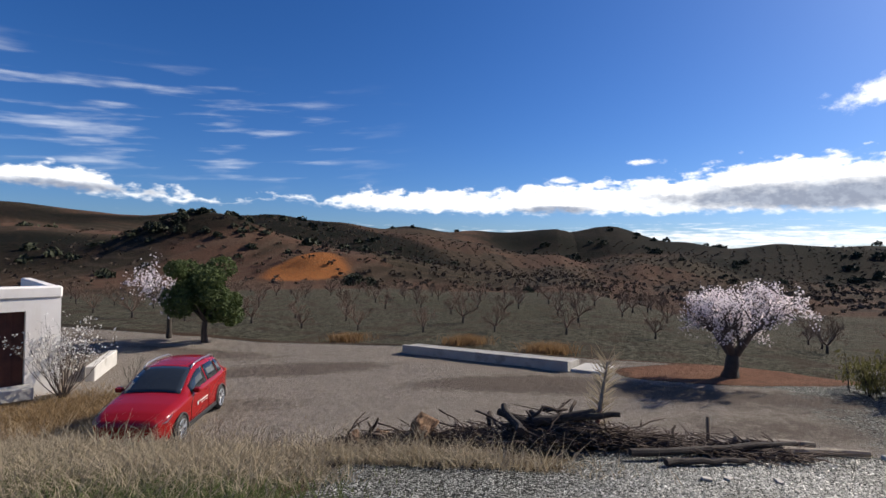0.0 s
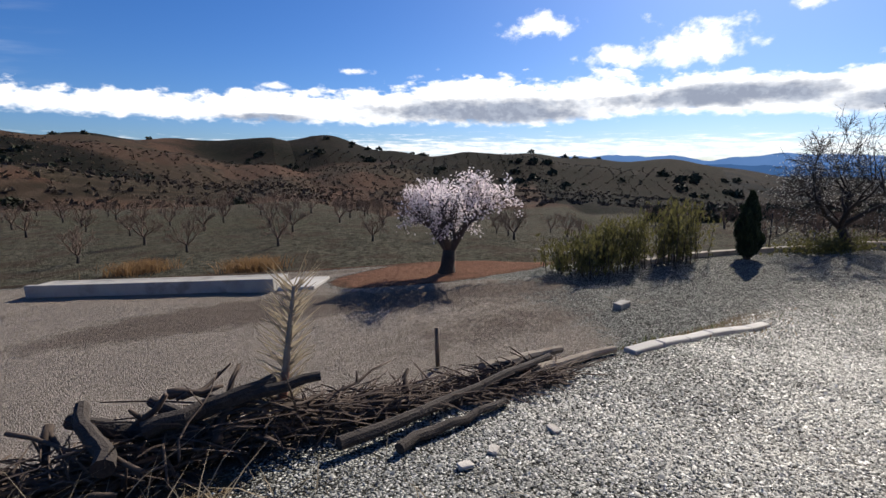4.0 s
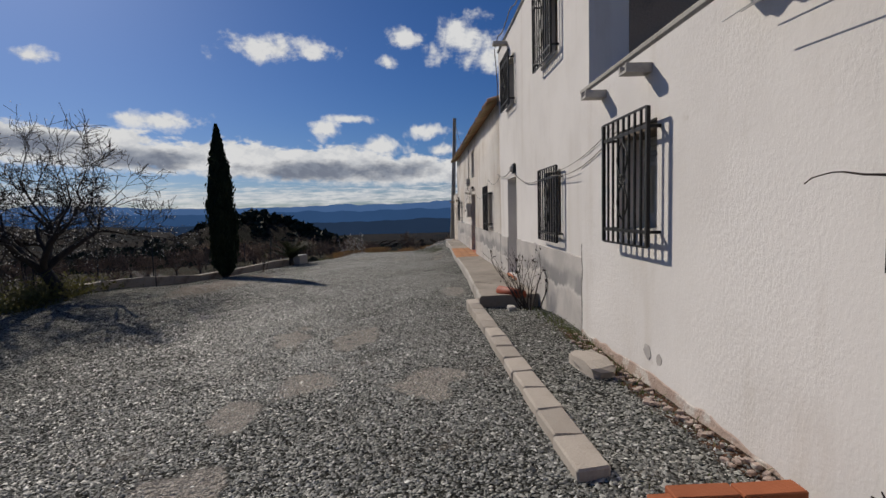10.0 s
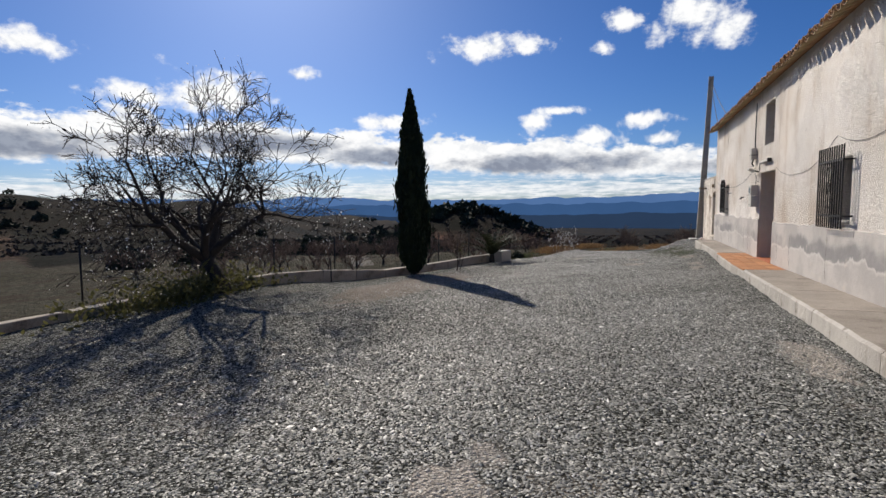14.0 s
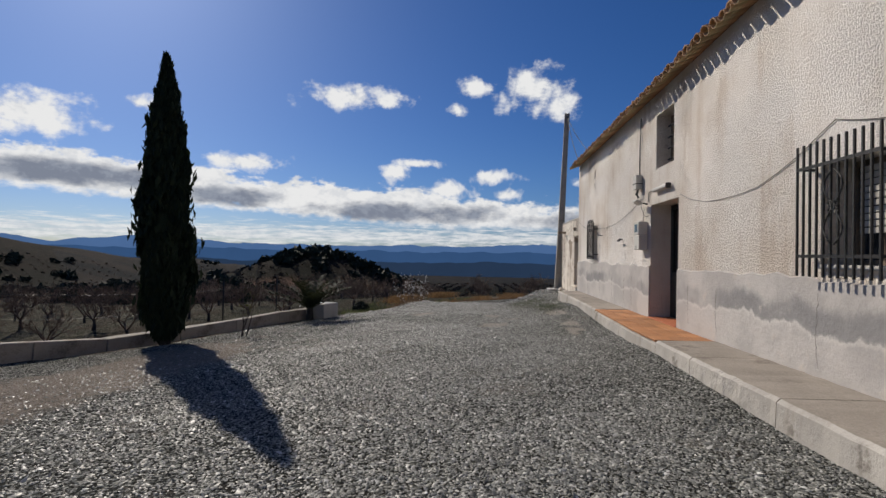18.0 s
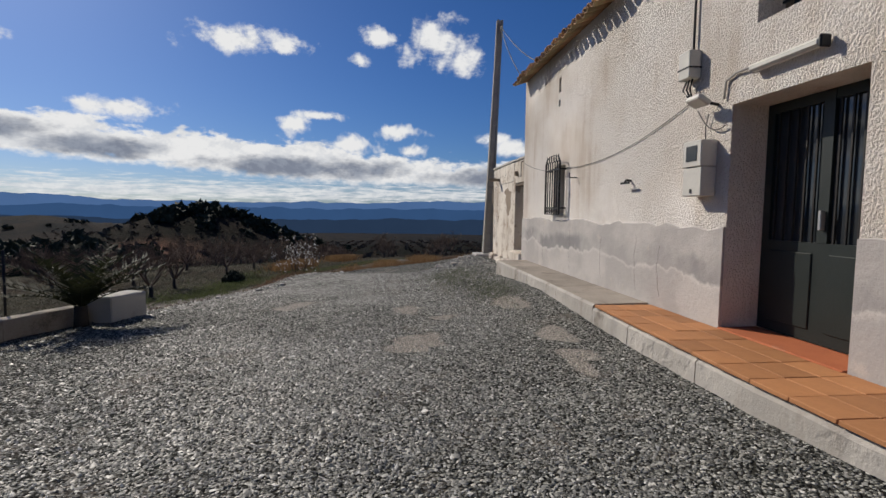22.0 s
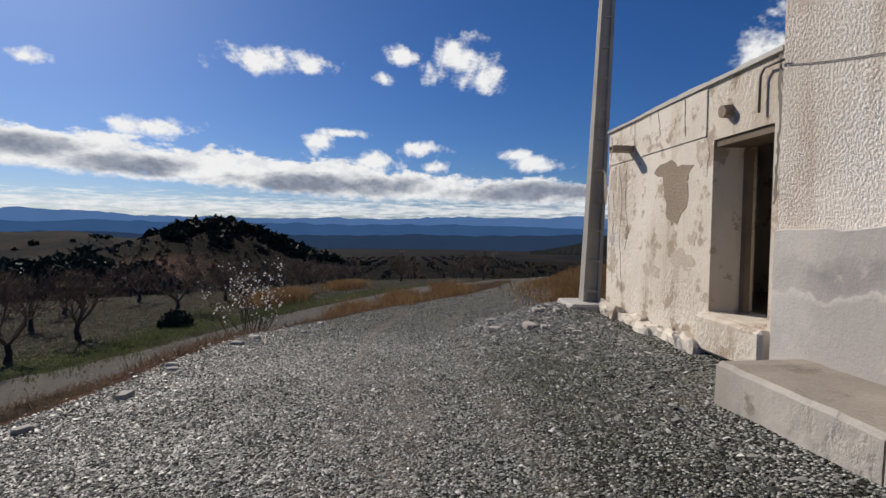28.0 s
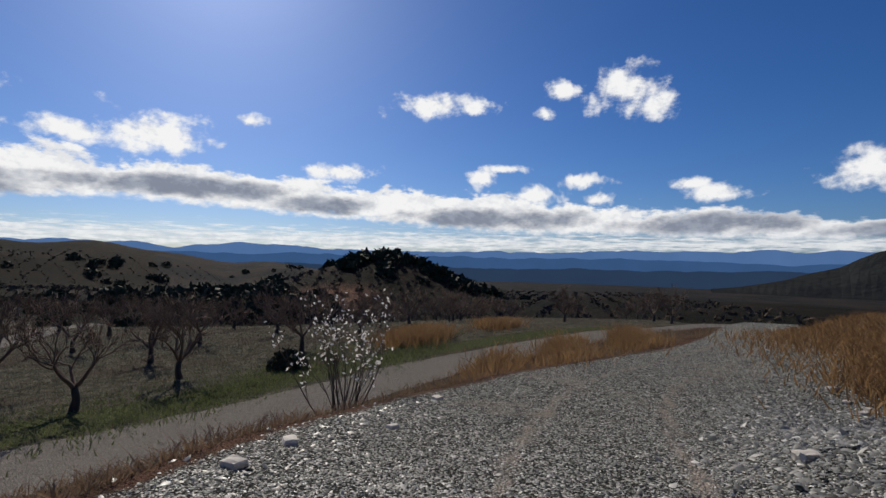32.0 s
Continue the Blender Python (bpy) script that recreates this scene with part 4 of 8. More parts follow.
def window_in(house, x0, x1, z0, z1, back, frame_mat, panes=2, label="window", sill=True, open_dark=False):
    """A framed window set back in its hole, one pane to each leaf."""
    fr = 0.055
    bm = pierced(x0, x1, z0, z1, back - 0.05, back, [(x0 + fr, x1 - fr, z0 + fr, z1 - fr)])
    win = part("window", bm, frame_mat, house, label)
    w = (x1 - x0 - 2 * fr) / panes
    for i in range(panes):
        a = x0 + fr + i * w
        if i:
            part("mullion", boxes((a - 0.025, a + 0.025, back - 0.045, back + 0.003, z0 + fr, z1 - fr)), frame_mat, win)
        part("pane", boxes((a + 0.001, a + w - 0.001, back - 0.035, back - 0.03, z0 + fr + 0.001, z1 - fr - 0.001)), PANE, win)
    if sill:
        part("sill", boxes((x0 + 0.002, x1 - 0.002, back, 0.03, z0 - 0.03, z0 + 0.012), bev=0.006), PALE, win)
    return win


def wavy_slab(name, x0, x1, z0, z1, y0, y1, mat, parent, label, amp=0.05, step=0.12, drop=0.0):
    """A coat of render with an uneven upper edge."""
    n = max(2, int((x1 - x0) / step))
    v, f = [], []
    for i in range(n + 1):
        x = x0 + (x1 - x0) * i / n
        top = z1 - drop * i / n + amp * (noise.noise((x * 0.9, z1, 1.0)) + 0.6 * noise.noise((x * 4.0, 2.0, z1)))
        v += [(x, y0, z0), (x, y1, z0), (x, y1, top - 0.008), (x, y0, top)]
    for i in range(n):
        a = i * 4
        for k in range(4):
            k2 = (k + 1) % 4
            f.append((a + k, a + k2, a + 4 + k2, a + 4 + k))
    f += [(0, 3, 2, 1), (n * 4, n * 4 + 1, n * 4 + 2, n * 4 + 3)]
    ob = from_arrays(name, v, f, mat, parent)
    ob["label"] = label
    return ob


def wall_cable(name, pts, r, mat, parent, label=""):
    return tube(name, pts, r, 5, mat, parent, label)


def sagging(a, b, sag, n=12):
    return [tuple(Vector(a).lerp(Vector(b), k / n) - Vector((0, 0, sag * 4 * (k / n) * (1 - k / n)))) for k in range(n + 1)]


WINGY = 0.09
LEFT_END, WEST, MID, EAST, SHED_END = -13.9, -5.35, 0.95, 15.05, 18.58
DOOR1, DOOR2, DOOR3 = (-1.03, -0.02, 0.17, 2.22), (6.57, 7.9, 0.045, 2.13), (15.16, 15.98, 0.18, 1.87)
WIN1, WIN2, WIN3, WIN4 = (-9.80, -9.22, 1.32, 2.20), (-7.15, -6.40, 1.36, 2.24), (2.42, 3.2, 1.1, 2.05), (12.28, 12.9, 1.10, 2.0)
WING, UP1, UP2, UP3 = (-4.2, -3.35, 1.15, 2.1), (-4.1, -3.25, 3.68, 4.70), (-0.95, -0.1, 3.68, 4.66), (6.8, 7.64, 2.76, 3.72)


def build_white_house():
    h = thing("white_farmhouse", "white-plastered two-storey farmhouse with a low flat-roofed wing", "house")
    # low wing with the red door in a recess
    part("wall", pierced(-10.80, WEST, -0.6, 2.80, -0.45, WINGY, [WIN1, WIN2, (-10.80, -8.12, 2.70, 2.80)]), WHITE, h, "white plaster wall of the low wing")
    # reveal facing away from the sun, darkened by its brown colour
    part("door_jamb", boxes((-10.83, -10.802, -0.45, 0.085, -0.6, 2.38)), SHADEDR, h, "rendered door reveal, its shade put into a brown colour")
    # frame strip by the red door, with the recess shade as its colour
    part("door_frame", boxes((-10.93, -10.832, -0.27, -0.12, -0.2, 2.378)), DARK, h, "door frame strip, its shade put into near-black")
    part("wall", boxes((LEFT_END, -12.7, -0.55, 0.085, -0.4, 2.70)), WHITE, h)
    part("lintel", boxes((-12.699, -10.802, -0.55, 0.085, 2.382, 2.70)), WHITE, h)
    part("roof", boxes((-8.1, WEST - 0.002, -5.5, 0.11, 2.802, 2.87), (LEFT_END + 0.02, -8.1, -5.5, -0.9, 2.802, 2.87), bev=0.02), CONC, h, "flat roof edge with moss")
    part("back_wall", boxes((LEFT_END, EAST, -5.9, -5.55, -0.6, 4.1)), STUCCO, h)
    part("side_wall", boxes((LEFT_END, LEFT_END + 0.35, -5.5, -1.0, -0.4, 2.80)), WHITE, h)
    # eave sheet, corrugated
    v, f = [], []
    n = 180
    for i in range(n + 1):
        x = -13.8 + 5.7 * i / n
        dz = 0.02 * math.sin(x * 2 * math.pi / 0.17)
        v += [(x, -1.0, 2.96 + dz), (x, 0.29, 2.745 + dz), (x, 0.29, 2.725 + dz), (x, -1.0, 2.94 + dz)]
    for i in range(n):
        for k in range(4):
            a, b = i * 4 + k, i * 4 + (k + 1) % 4
            f.append((a, b, b + 4, a + 4))
    f += [(3, 2, 1, 0), (n * 4, n * 4 + 1, n * 4 + 2, n * 4 + 3)]
    ob = from_arrays("eave_sheet", v, f, CONC, h)
    ob["label"] = "corrugated grey fibre-cement eave sheet"
    # two-storey block
    part("wall", pierced(WEST, MID, -0.6, 5.2, -0.45, 0.0, [DOOR1, WING, UP1, UP2]), WHITE, h, "white plaster front wall of two storeys")
    # beige wall painted browner for the shade on this side
    part("side_wall", boxes((WEST, WEST + 0.4, -5.5, -0.455, -0.6, 5.15)), SHADEDR, h, "beige rendered end wall, its shade put into a browner colour")
    part("side_wall", boxes((MID - 0.4, MID, -5.5, -0.455, 3.2, 5.15)), WHITE, h)
    part("parapet", boxes((WEST - 0.02, MID + 0.02, -0.47, 0.03, 5.2, 5.27), bev=0.02), PALE, h)
    part("roof", boxes((WEST, MID, -5.5, -0.48, 5.0, 5.12)), CONC, h)
    wavy_slab("dado", WEST + 0.02, DOOR1[0] - 0.02, -0.4, 0.98, 0.0, 0.018, DADO, h, "grey cement dado stained with damp", drop=0.0)
    wavy_slab("dado", DOOR1[1] + 0.02, MID, -0.4, 0.95, 0.0, 0.018, DADO, h, "grey cement dado stained with damp")
    for x, z in ((-6.05, 2.62), (-7.0, 2.60), (-0.2, 5.02), (-3.6, 5.02)):
        part("rain_spout", boxes((x - 0.07, x + 0.07, -0.05, 0.30, z, z + 0.02), (x - 0.07, x - 0.05, -0.05, 0.30, z + 0.02, z + 0.07), (x + 0.05, x + 0.07, -0.05, 0.30, z + 0.02, z + 0.07)), PALE, h, "short clay rain spout")
    # near-black sheets behind the openings, the rooms' darkness put into their colour
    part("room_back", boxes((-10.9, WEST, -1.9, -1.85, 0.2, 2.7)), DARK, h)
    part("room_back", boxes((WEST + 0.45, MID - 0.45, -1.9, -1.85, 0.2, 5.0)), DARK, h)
    window_in(h, *WIN1, -0.15, WOOD, 2, "dark window with its leaf open")
    window_in(h, *WIN2, -0.22, PLASTIC, 2, "white-framed window with a raised blind")
    for k in range(7):
        part("blind_slat", boxes((WIN2[0] + 0.03, WIN2[1] - 0.03, -0.19, -0.165, WIN2[3] - 0.05 - 0.045 * k, WIN2[3] - 0.012 - 0.045 * k), bev=0.004), PALE, h)
    part("sash", boxes((-6.66, -6.60, -0.19, -0.155, 1.42, 2.0), (-6.50, -6.45, -0.19, -0.155, 1.42, 2.0), (-6.60, -6.50, -0.19, -0.155, 1.42, 1.5)), PLASTIC, h, "white sash left ajar")
    part("roller_box", boxes((WIN2[0] + 0.01, WIN2[1] - 0.01, -0.16, 0.06, WIN2[3] - 0.075, WIN2[3] - 0.004), bev=0.012), WOOD, h, "brown roller blind box")
    window_in(h, *WING, -0.2, WOOD, 2, "small dark window")
    window_in(h, *UP1, -0.2, WOOD, 2, "small dark upper window")
    window_in(h, *UP2, -0.2, WOOD, 2, "small dark upper window")
    grille(h, -9.87, -9.2, 1.30, 2.32, 0.20, 7, scroll=False)
    grille(h, -7.23, -6.33, 1.25, 2.31, 0.20, 9)
    grille(h, -4.30, -3.28, 1.10, 2.14, 0.09, 9)
    grille(h, -4.18, -3.16, 3.64, 4.75, 0.12, 9)
    grille(h, -1.0, -0.04, 3.64, 4.70, 0.12, 9)
    # grey plank door
    d = part("door", boxes((DOOR1[0] + 0.003, DOOR1[1] - 0.003, -0.34, -0.29, DOOR1[2] + 0.02, DOOR1[3] - 0.003)), PALE, h, "old pale grey door with flaking paint")
    for k in range(5):
        part("board", boxes((DOOR1[0] + 0.02 + k * 0.196, DOOR1[0] + 0.205 + k * 0.196, -0.288, -0.278, DOOR1[2] + 0.05, DOOR1[3] - 0.03), bev=0.003), PALE, d)
    part("door_handle", boxes((DOOR1[0] + 0.08, DOOR1[0] + 0.11, -0.276, -0.23, 1.1, 1.24), bev=0.005), IRON, d)
    part("threshold", boxes((DOOR1[0] + 0.002, DOOR1[1] - 0.002, -0.28, 0.04, DOOR1[2] - 0.06, DOOR1[2] - 0.005), bev=0.008), TERRA, h)
    # red metal door
    d = part("door", boxes((-12.697, -10.84, -0.33, -0.285, 0.05, 2.378)), REDDOOR, h, "reddish brown metal garage door")
    for k in range(11):
        part("bar", boxes((-12.55 + k * 0.15, -12.54 + k * 0.15, -0.284, -0.272, 1.45, 2.25)), REDDOOR, d)
    for k in range(9):
        part("rail", boxes((-12.6, -10.95, -0.271, -0.262, 1.47 + 0.095 * k, 1.482 + 0.095 * k)), REDDOOR, d)
    # lamp over the door, cables
    lamp = part("bulkhead_lamp", boxes((-1.0, -0.78, 0.0, 0.05, 2.28, 2.48), bev=0.012), BLACKP, h, "black bulkhead lamp over the door")
    ring = bmesh.new()
    bmesh.ops.create_uvsphere(ring, u_segments=12, v_segments=8, radius=0.075, matrix=Matrix.Translation((-0.89, 0.055, 2.38)) @ Matrix.Diagonal((1, 0.8, 1, 1)))
    part("lens", ring, PALE, lamp, "frosted glass lens", True)
    wall_cable("cable", sagging((-0.75, 0.03, 2.36), (-3.15, 0.03, 2.02), 0.14), 0.008, CABLE, h)
    wall_cable("cable", sagging((-4.1, 0.10, 2.02), (-6.4, 0.105, 2.25), 0.13), 0.005, CABLE, h)
    wall_cable("cable", sagging((-4.1, 0.10, 2.06), (-6.4, 0.105, 2.33), 0.09), 0.004, CABLE, h)
    pts = [(-5.3 + 6.2 * k / 30, 0.10 + 0.02 * math.sin(k), 5.32 + 0.03 * math.sin(k * 1.7)) for k in range(31)]
    wall_cable("cable", pts, 0.012, CABLE, h, "dark cable along the roof edge")
    wall_cable("cable", [(0.9, 0.1, 5.3), (0.95, 0.06, 4.9), (0.93, 0.04, 4.5), (0.9, 0.05, 4.0)], 0.012, CABLE, h)
    return h


def half_tile_mesh(length=0.45, r0=0.108, r1=0.09, th=0.018, n=7):
    v, f = [], []
    for j, (yy, r) in enumerate(((0, r0), (-length, r1))):
        for rr in (r, r - th):
            for i in range(n + 1):
                a = math.pi * i / n
                v.append((rr * math.cos(a), yy, rr * math.sin(a) * 0.8))
    m = n + 1
    for i in range(n):
        f += [(i, i + 1, 2 * m + i + 1, 2 * m + i), (m + i + 1, m + i, 3 * m + i, 3 * m + i + 1), (i + 1, i, m + i, m + i + 1), (2 * m + i, 2 * m + i + 1, 3 * m + i + 1, 3 * m + i)]
    f += [(0, m, 3 * m, 2 * m)[::-1], (n, m + n, 3 * m + n, 2 * m + n)]
    me = bpy.data.meshes.new("roof_tile")
    me.from_pydata(v, [], f)
    me.materials.append(ROOFT)
    return me


def build_stucco_house():
    h = thing("stucco_farmhouse", "old farmhouse of rough beige stucco with a clay tile roof", "house")
    part("wall", pierced(MID, EAST, -0.7, 4.12, -0.5, 0.0, [DOOR2, WIN3, WIN4, UP3, (12.62, 12.74, 3.36, 3.62), (12.64, 12.72, 3.10, 3.22)]), STUCCO, h, "rough-cast beige wall")
    part("side_wall", boxes((EAST - 0.45, EAST, -5.5, -0.502, -0.7, 4.12)), STUCCO, h)
    wavy_slab("dado", MID, DOOR2[0] - 0.01, -0.5, 0.98, 0.0, 0.025, DADO, h, "grey cement dado patched with dark damp")
    wavy_slab("dado", DOOR2[1] + 0.01, EAST, -0.5, 1.0, 0.0, 0.025, DADO, h, "grey cement dado patched with dark damp", amp=0.08)
    # near-black sheet, the unlit room painted as its colour
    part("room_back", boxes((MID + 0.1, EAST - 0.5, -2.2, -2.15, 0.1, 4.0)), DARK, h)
    # roof: board, then rows of half-round tiles
    slope = math.radians(17)
    bm = bmesh.new()
    box(bm, MID + 0.02, EAST + 0.12, -5.9, -0.03, -0.05, -0.01)
    bmesh.ops.transform(bm, verts=bm.verts, matrix=Matrix.Translation((0, 0, 4.15)) @ Matrix.Rotation(-slope, 4, "X"))
    roof = part("roof", bm, ROOFT, h, "clay tile roof with lichen")
    me = half_tile_mesh()
    tilt = Matrix.Rotation(-slope, 4, "X")
    for row in range(4):
        for i in range(int((EAST + 0.1 - MID) / 0.212)):
            x = MID + 0.12 + i * 0.212 + random.uniform(-0.012, 0.012)
            y = 0.23 - row * 0.36 + random.uniform(-0.03, 0.03)
            ob = new("roof_tile", me)
            ob.parent = roof
            ob.matrix_world = Matrix.Translation((x, y, 4.19 - y * math.tan(slope) + random.uniform(-0.01, 0.016))) @ tilt @ Matrix.Rotation(random.uniform(-0.07, 0.07), 4, "Z")
    me2 = bpy.data.meshes.new("channel_tile")
    vv = [(c.co.x * 0.8, c.co.y, -c.co.z * 0.85) for c in me.vertices]
    me2.from_pydata(vv, [], [tuple(reversed(p.vertices[:])) for p in me.polygons])
    me2.materials.append(ROOFT)
    for i in range(int((EAST + 0.1 - MID) / 0.212)):
        ob = new("channel_tile", me2)
        ob.parent = roof
        y = 0.31 + random.uniform(-0.03, 0.03)
        ob.matrix_world = Matrix.Translation((MID + 0.226 + i * 0.212, y, 4.185 - y * math.tan(slope))) @ tilt
    # door in a deep reveal
    x0, x1, z0, z1 = DOOR2
    d = part("door", boxes((x0 + 0.003, x1 - 0.003, -0.40, -0.36, z0 + 0.02, z0 + 0.85)), DOORG, h, "dark green double door with barred glass")
    for bx in ((x0 + 0.003, x0 + 0.09, -0.40, -0.36, z0 + 0.85, z1 - 0.003), (x1 - 0.09, x1 - 0.003, -0.40, -0.36, z0 + 0.85, z1 - 0.003), (x0 + 0.62, x0 + 0.72, -0.40, -0.355, z0 + 0.85, z1 - 0.003), (x0 + 0.09, x1 - 0.09, -0.40, -0.36, z1 - 0.09, z1 - 0.003)):
        part("stile", boxes(bx), DOORG, d)
    for a, b in ((x0 + 0.091, x0 + 0.619), (x0 + 0.721, x1 - 0.091)):
        part("pane", boxes((a, b, -0.39, -0.385, z0 + 0.851, z1 - 0.091)), PANE, d)
        for k in range(5):
            xx = a + (b - a) * (k + 0.5) / 5
            part("bar", boxes((xx - 0.008, xx + 0.008, -0.372, -0.356, z0 + 0.851, z1 - 0.091)), IRON, d)
        part("curtain", boxes((a, b, -0.44, -0.43, z0 + 0.851, z1 - 0.12)), CURT, d, "pale curtain behind the glass")
        part("panel", boxes((a + 0.03, b - 0.03, -0.36, -0.348, z0 + 0.12, z0 + 0.76), bev=0.006), DOORG, d)
    part("door_handle", boxes((x0 + 0.64, x0 + 0.67, -0.354, -0.31, 1.0, 1.16), bev=0.005), STEEL, d)
    part("threshold", boxes((x0 + 0.002, x1 - 0.002, -0.36, 0.05, z0 - 0.08, z0 + 0.015), bev=0.008), TERRA, h, "worn red threshold")
    window_in(h, *WIN3, -0.28, WOOD, 2, "dark window with a half-lowered blind")
    for k in range(10):
        part("blind_slat", boxes((WIN3[0] + 0.03, WIN3[0] + 0.62, -0.25, -0.225, WIN3[3] - 0.12 - 0.06 * k, WIN3[3] - 0.07 - 0.06 * k), bev=0.004), PALE, h)
    window_in(h, *WIN4, -0.25, WOOD, 2, "small dark window")
    window_in(h, *UP3, -0.25, WOOD, 2, "narrow dark upper window with bars", sill=False)
    for k in range(4):
        part("bar", boxes((UP3[0] + 0.05, UP3[1] - 0.05, -0.20, -0.18, UP3[2] + 0.15 + 0.2 * k, UP3[2] + 0.17 + 0.2 * k)), IRON, h)
    grille(h, 2.31, 3.31, 1.07, 2.14, 0.14, 12, spikes=True)
    g = grille(h, 12.2, 12.98, 1.10, 2.06, 0.13, 7, scroll=False)
    tube("arch", [(12.2 + 0.78 * (0.5 - 0.5 * math.cos(a)), 0.13, 2.06 + 0.12 * math.sin(a)) for a in np.linspace(0, math.pi, 11)], 0.009, 5, IRON, g)
    for k in range(6):
        cx = 12.27 + 0.128 * k
        tube("scroll", [(cx + 0.045 * math.cos(a), 0.142, 1.165 + 0.04 * math.sin(a)) for a in np.linspace(0, 6.1, 10)], 0.006, 5, IRON, g)
        tube("finial", [(cx, 0.13, 2.06), (cx + 0.012, 0.13, 2.13), (cx, 0.13, 2.19)], [0.008, 0.013, 0.003], 6, IRON, g)
    # meter, junction box, floodlight, tube lamp, cables
    m = part("meter_box", boxes((8.08, 8.38, 0.0, 0.16, 1.30, 1.58), (8.08, 8.38, 0.0, 0.17, 1.585, 1.84), bev=0.008), PLASTIC, h, "ivory electricity meter box")
    part("meter_window", boxes((8.14, 8.32, 0.171, 0.176, 1.64, 1.79), bev=0.003), PANE, m)
    part("latch", boxes((8.22, 8.25, 0.161, 0.168, 1.33, 1.37)), BLACKP, m)
    j = part("junction_box", boxes((8.40, 8.60, 0.0, 0.13, 2.50, 2.78), bev=0.01), PLASTIC, h, "ivory plastic junction box")
    part("clamp_band", boxes((8.395, 8.605, 0.0, 0.135, 2.60, 2.615)), BLACKP, j)
    for k in range(3):
        tube("lead", [(8.45 + 0.05 * k, 0.06, 2.5), (8.44 + 0.06 * k, 0.09, 2.40), (8.47 + 0.03 * k, 0.05, 2.33)], 0.010, 5, BLACKP, j)
    bm = boxes((-0.11, 0.11, 0.0, 0.14, -0.03, 0.03), bev=0.012)
    bmesh.ops.transform(bm, verts=bm.verts, matrix=Matrix.Translation((8.18, 0.10, 2.18)) @ Matrix.Rotation(0.5, 4, "X"))
    fl = part("floodlight", bm, PLASTIC, h, "pale floodlight on a bracket")
    tube("bracket", [(8.10, 0.0, 2.17), (8.12, 0.08, 2.19), (8.16, 0.14, 2.19)], 0.015, 6, BLACKP, fl)
    t = part("tube_lamp", boxes((6.9, 7.62, 0.02, 0.09, 2.33, 2.40), bev=0.02), PLASTIC, h, "fluorescent tube lamp over the door")
    part("end_cap", boxes((6.87, 6.899, 0.01, 0.10, 2.32, 2.41), bev=0.01), BLACKP, t)
    wall_cable("cable", [(7.62, 0.04, 2.39), (7.85, 0.02, 2.40), (7.98, 0.02, 2.36), (8.0, 0.02, 2.2)], 0.011, PALE, h)
    wall_cable("cable", [(6.5, 0.01, 2.17), (6.1, 0.01, 2.04), (5.6, 0.01, 1.95), (5.2, 0.01, 1.93), (4.7, 0.01, 1.935), (4.26, 0.01, 1.97), (3.85, 0.01, 2.07), (3.46, 0.01, 2.2), (3.15, 0.01, 2.34), (2.99, 0.01, 2.40)], 0.0045, CABLE, h, "sagging grey cable")
    wall_cable("cable", sagging((2.99, 0.012, 2.40), (1.0, 0.012, 2.36), 0.16), 0.005, CABLE, h)
    wall_cable("cable", sagging((1.0, 0.05, 2.40), (-0.8, 0.04, 2.42), 0.12), 0.009, CABLE, h)
    wall_cable("cable", sagging((8.45, 0.012, 2.30), (12.2, 0.012, 1.93), 0.17), 0.0045, CABLE, h, "grey cable drooping across the wall")
    wall_cable("cable", sagging((12.98, 0.012, 1.93), (15.0, 0.012, 2.28), 0.05), 0.004, CABLE, h)
    wall_cable("cable", [(8.5, 0.03, 2.78), (8.5, 0.03, 3.3), (8.45, 0.03, 3.9)], 0.013, BLACKP, h)
    wall_cable("cable", sagging((8.36, 0.04, 2.16), (7.95, 0.03, 1.95), 0.10), 0.007, CABLE, h)
    wall_cable("cable", [(8.2, 0.03, 2.1), (8.24, 0.03, 1.98), (8.2, 0.05, 1.85)], 0.006, CABLE, h)
    hook = tube("wall_hook", [(9.8, 0.0, 1.55), (9.79, 0.07, 1.56), (9.76, 0.10, 1.52)], 0.016, 6, IRON, h, "rusty iron hook")
    part("cross", boxes((9.66, 9.88, 0.085, 0.105, 1.505, 1.53)), IRON, hook)
    tube("wall_hook", [(11.7, 0.0, 1.72), (11.7, 0.12, 1.72), (11.7, 0.13, 1.80)], 0.010, 5, IRON, h)
    return h


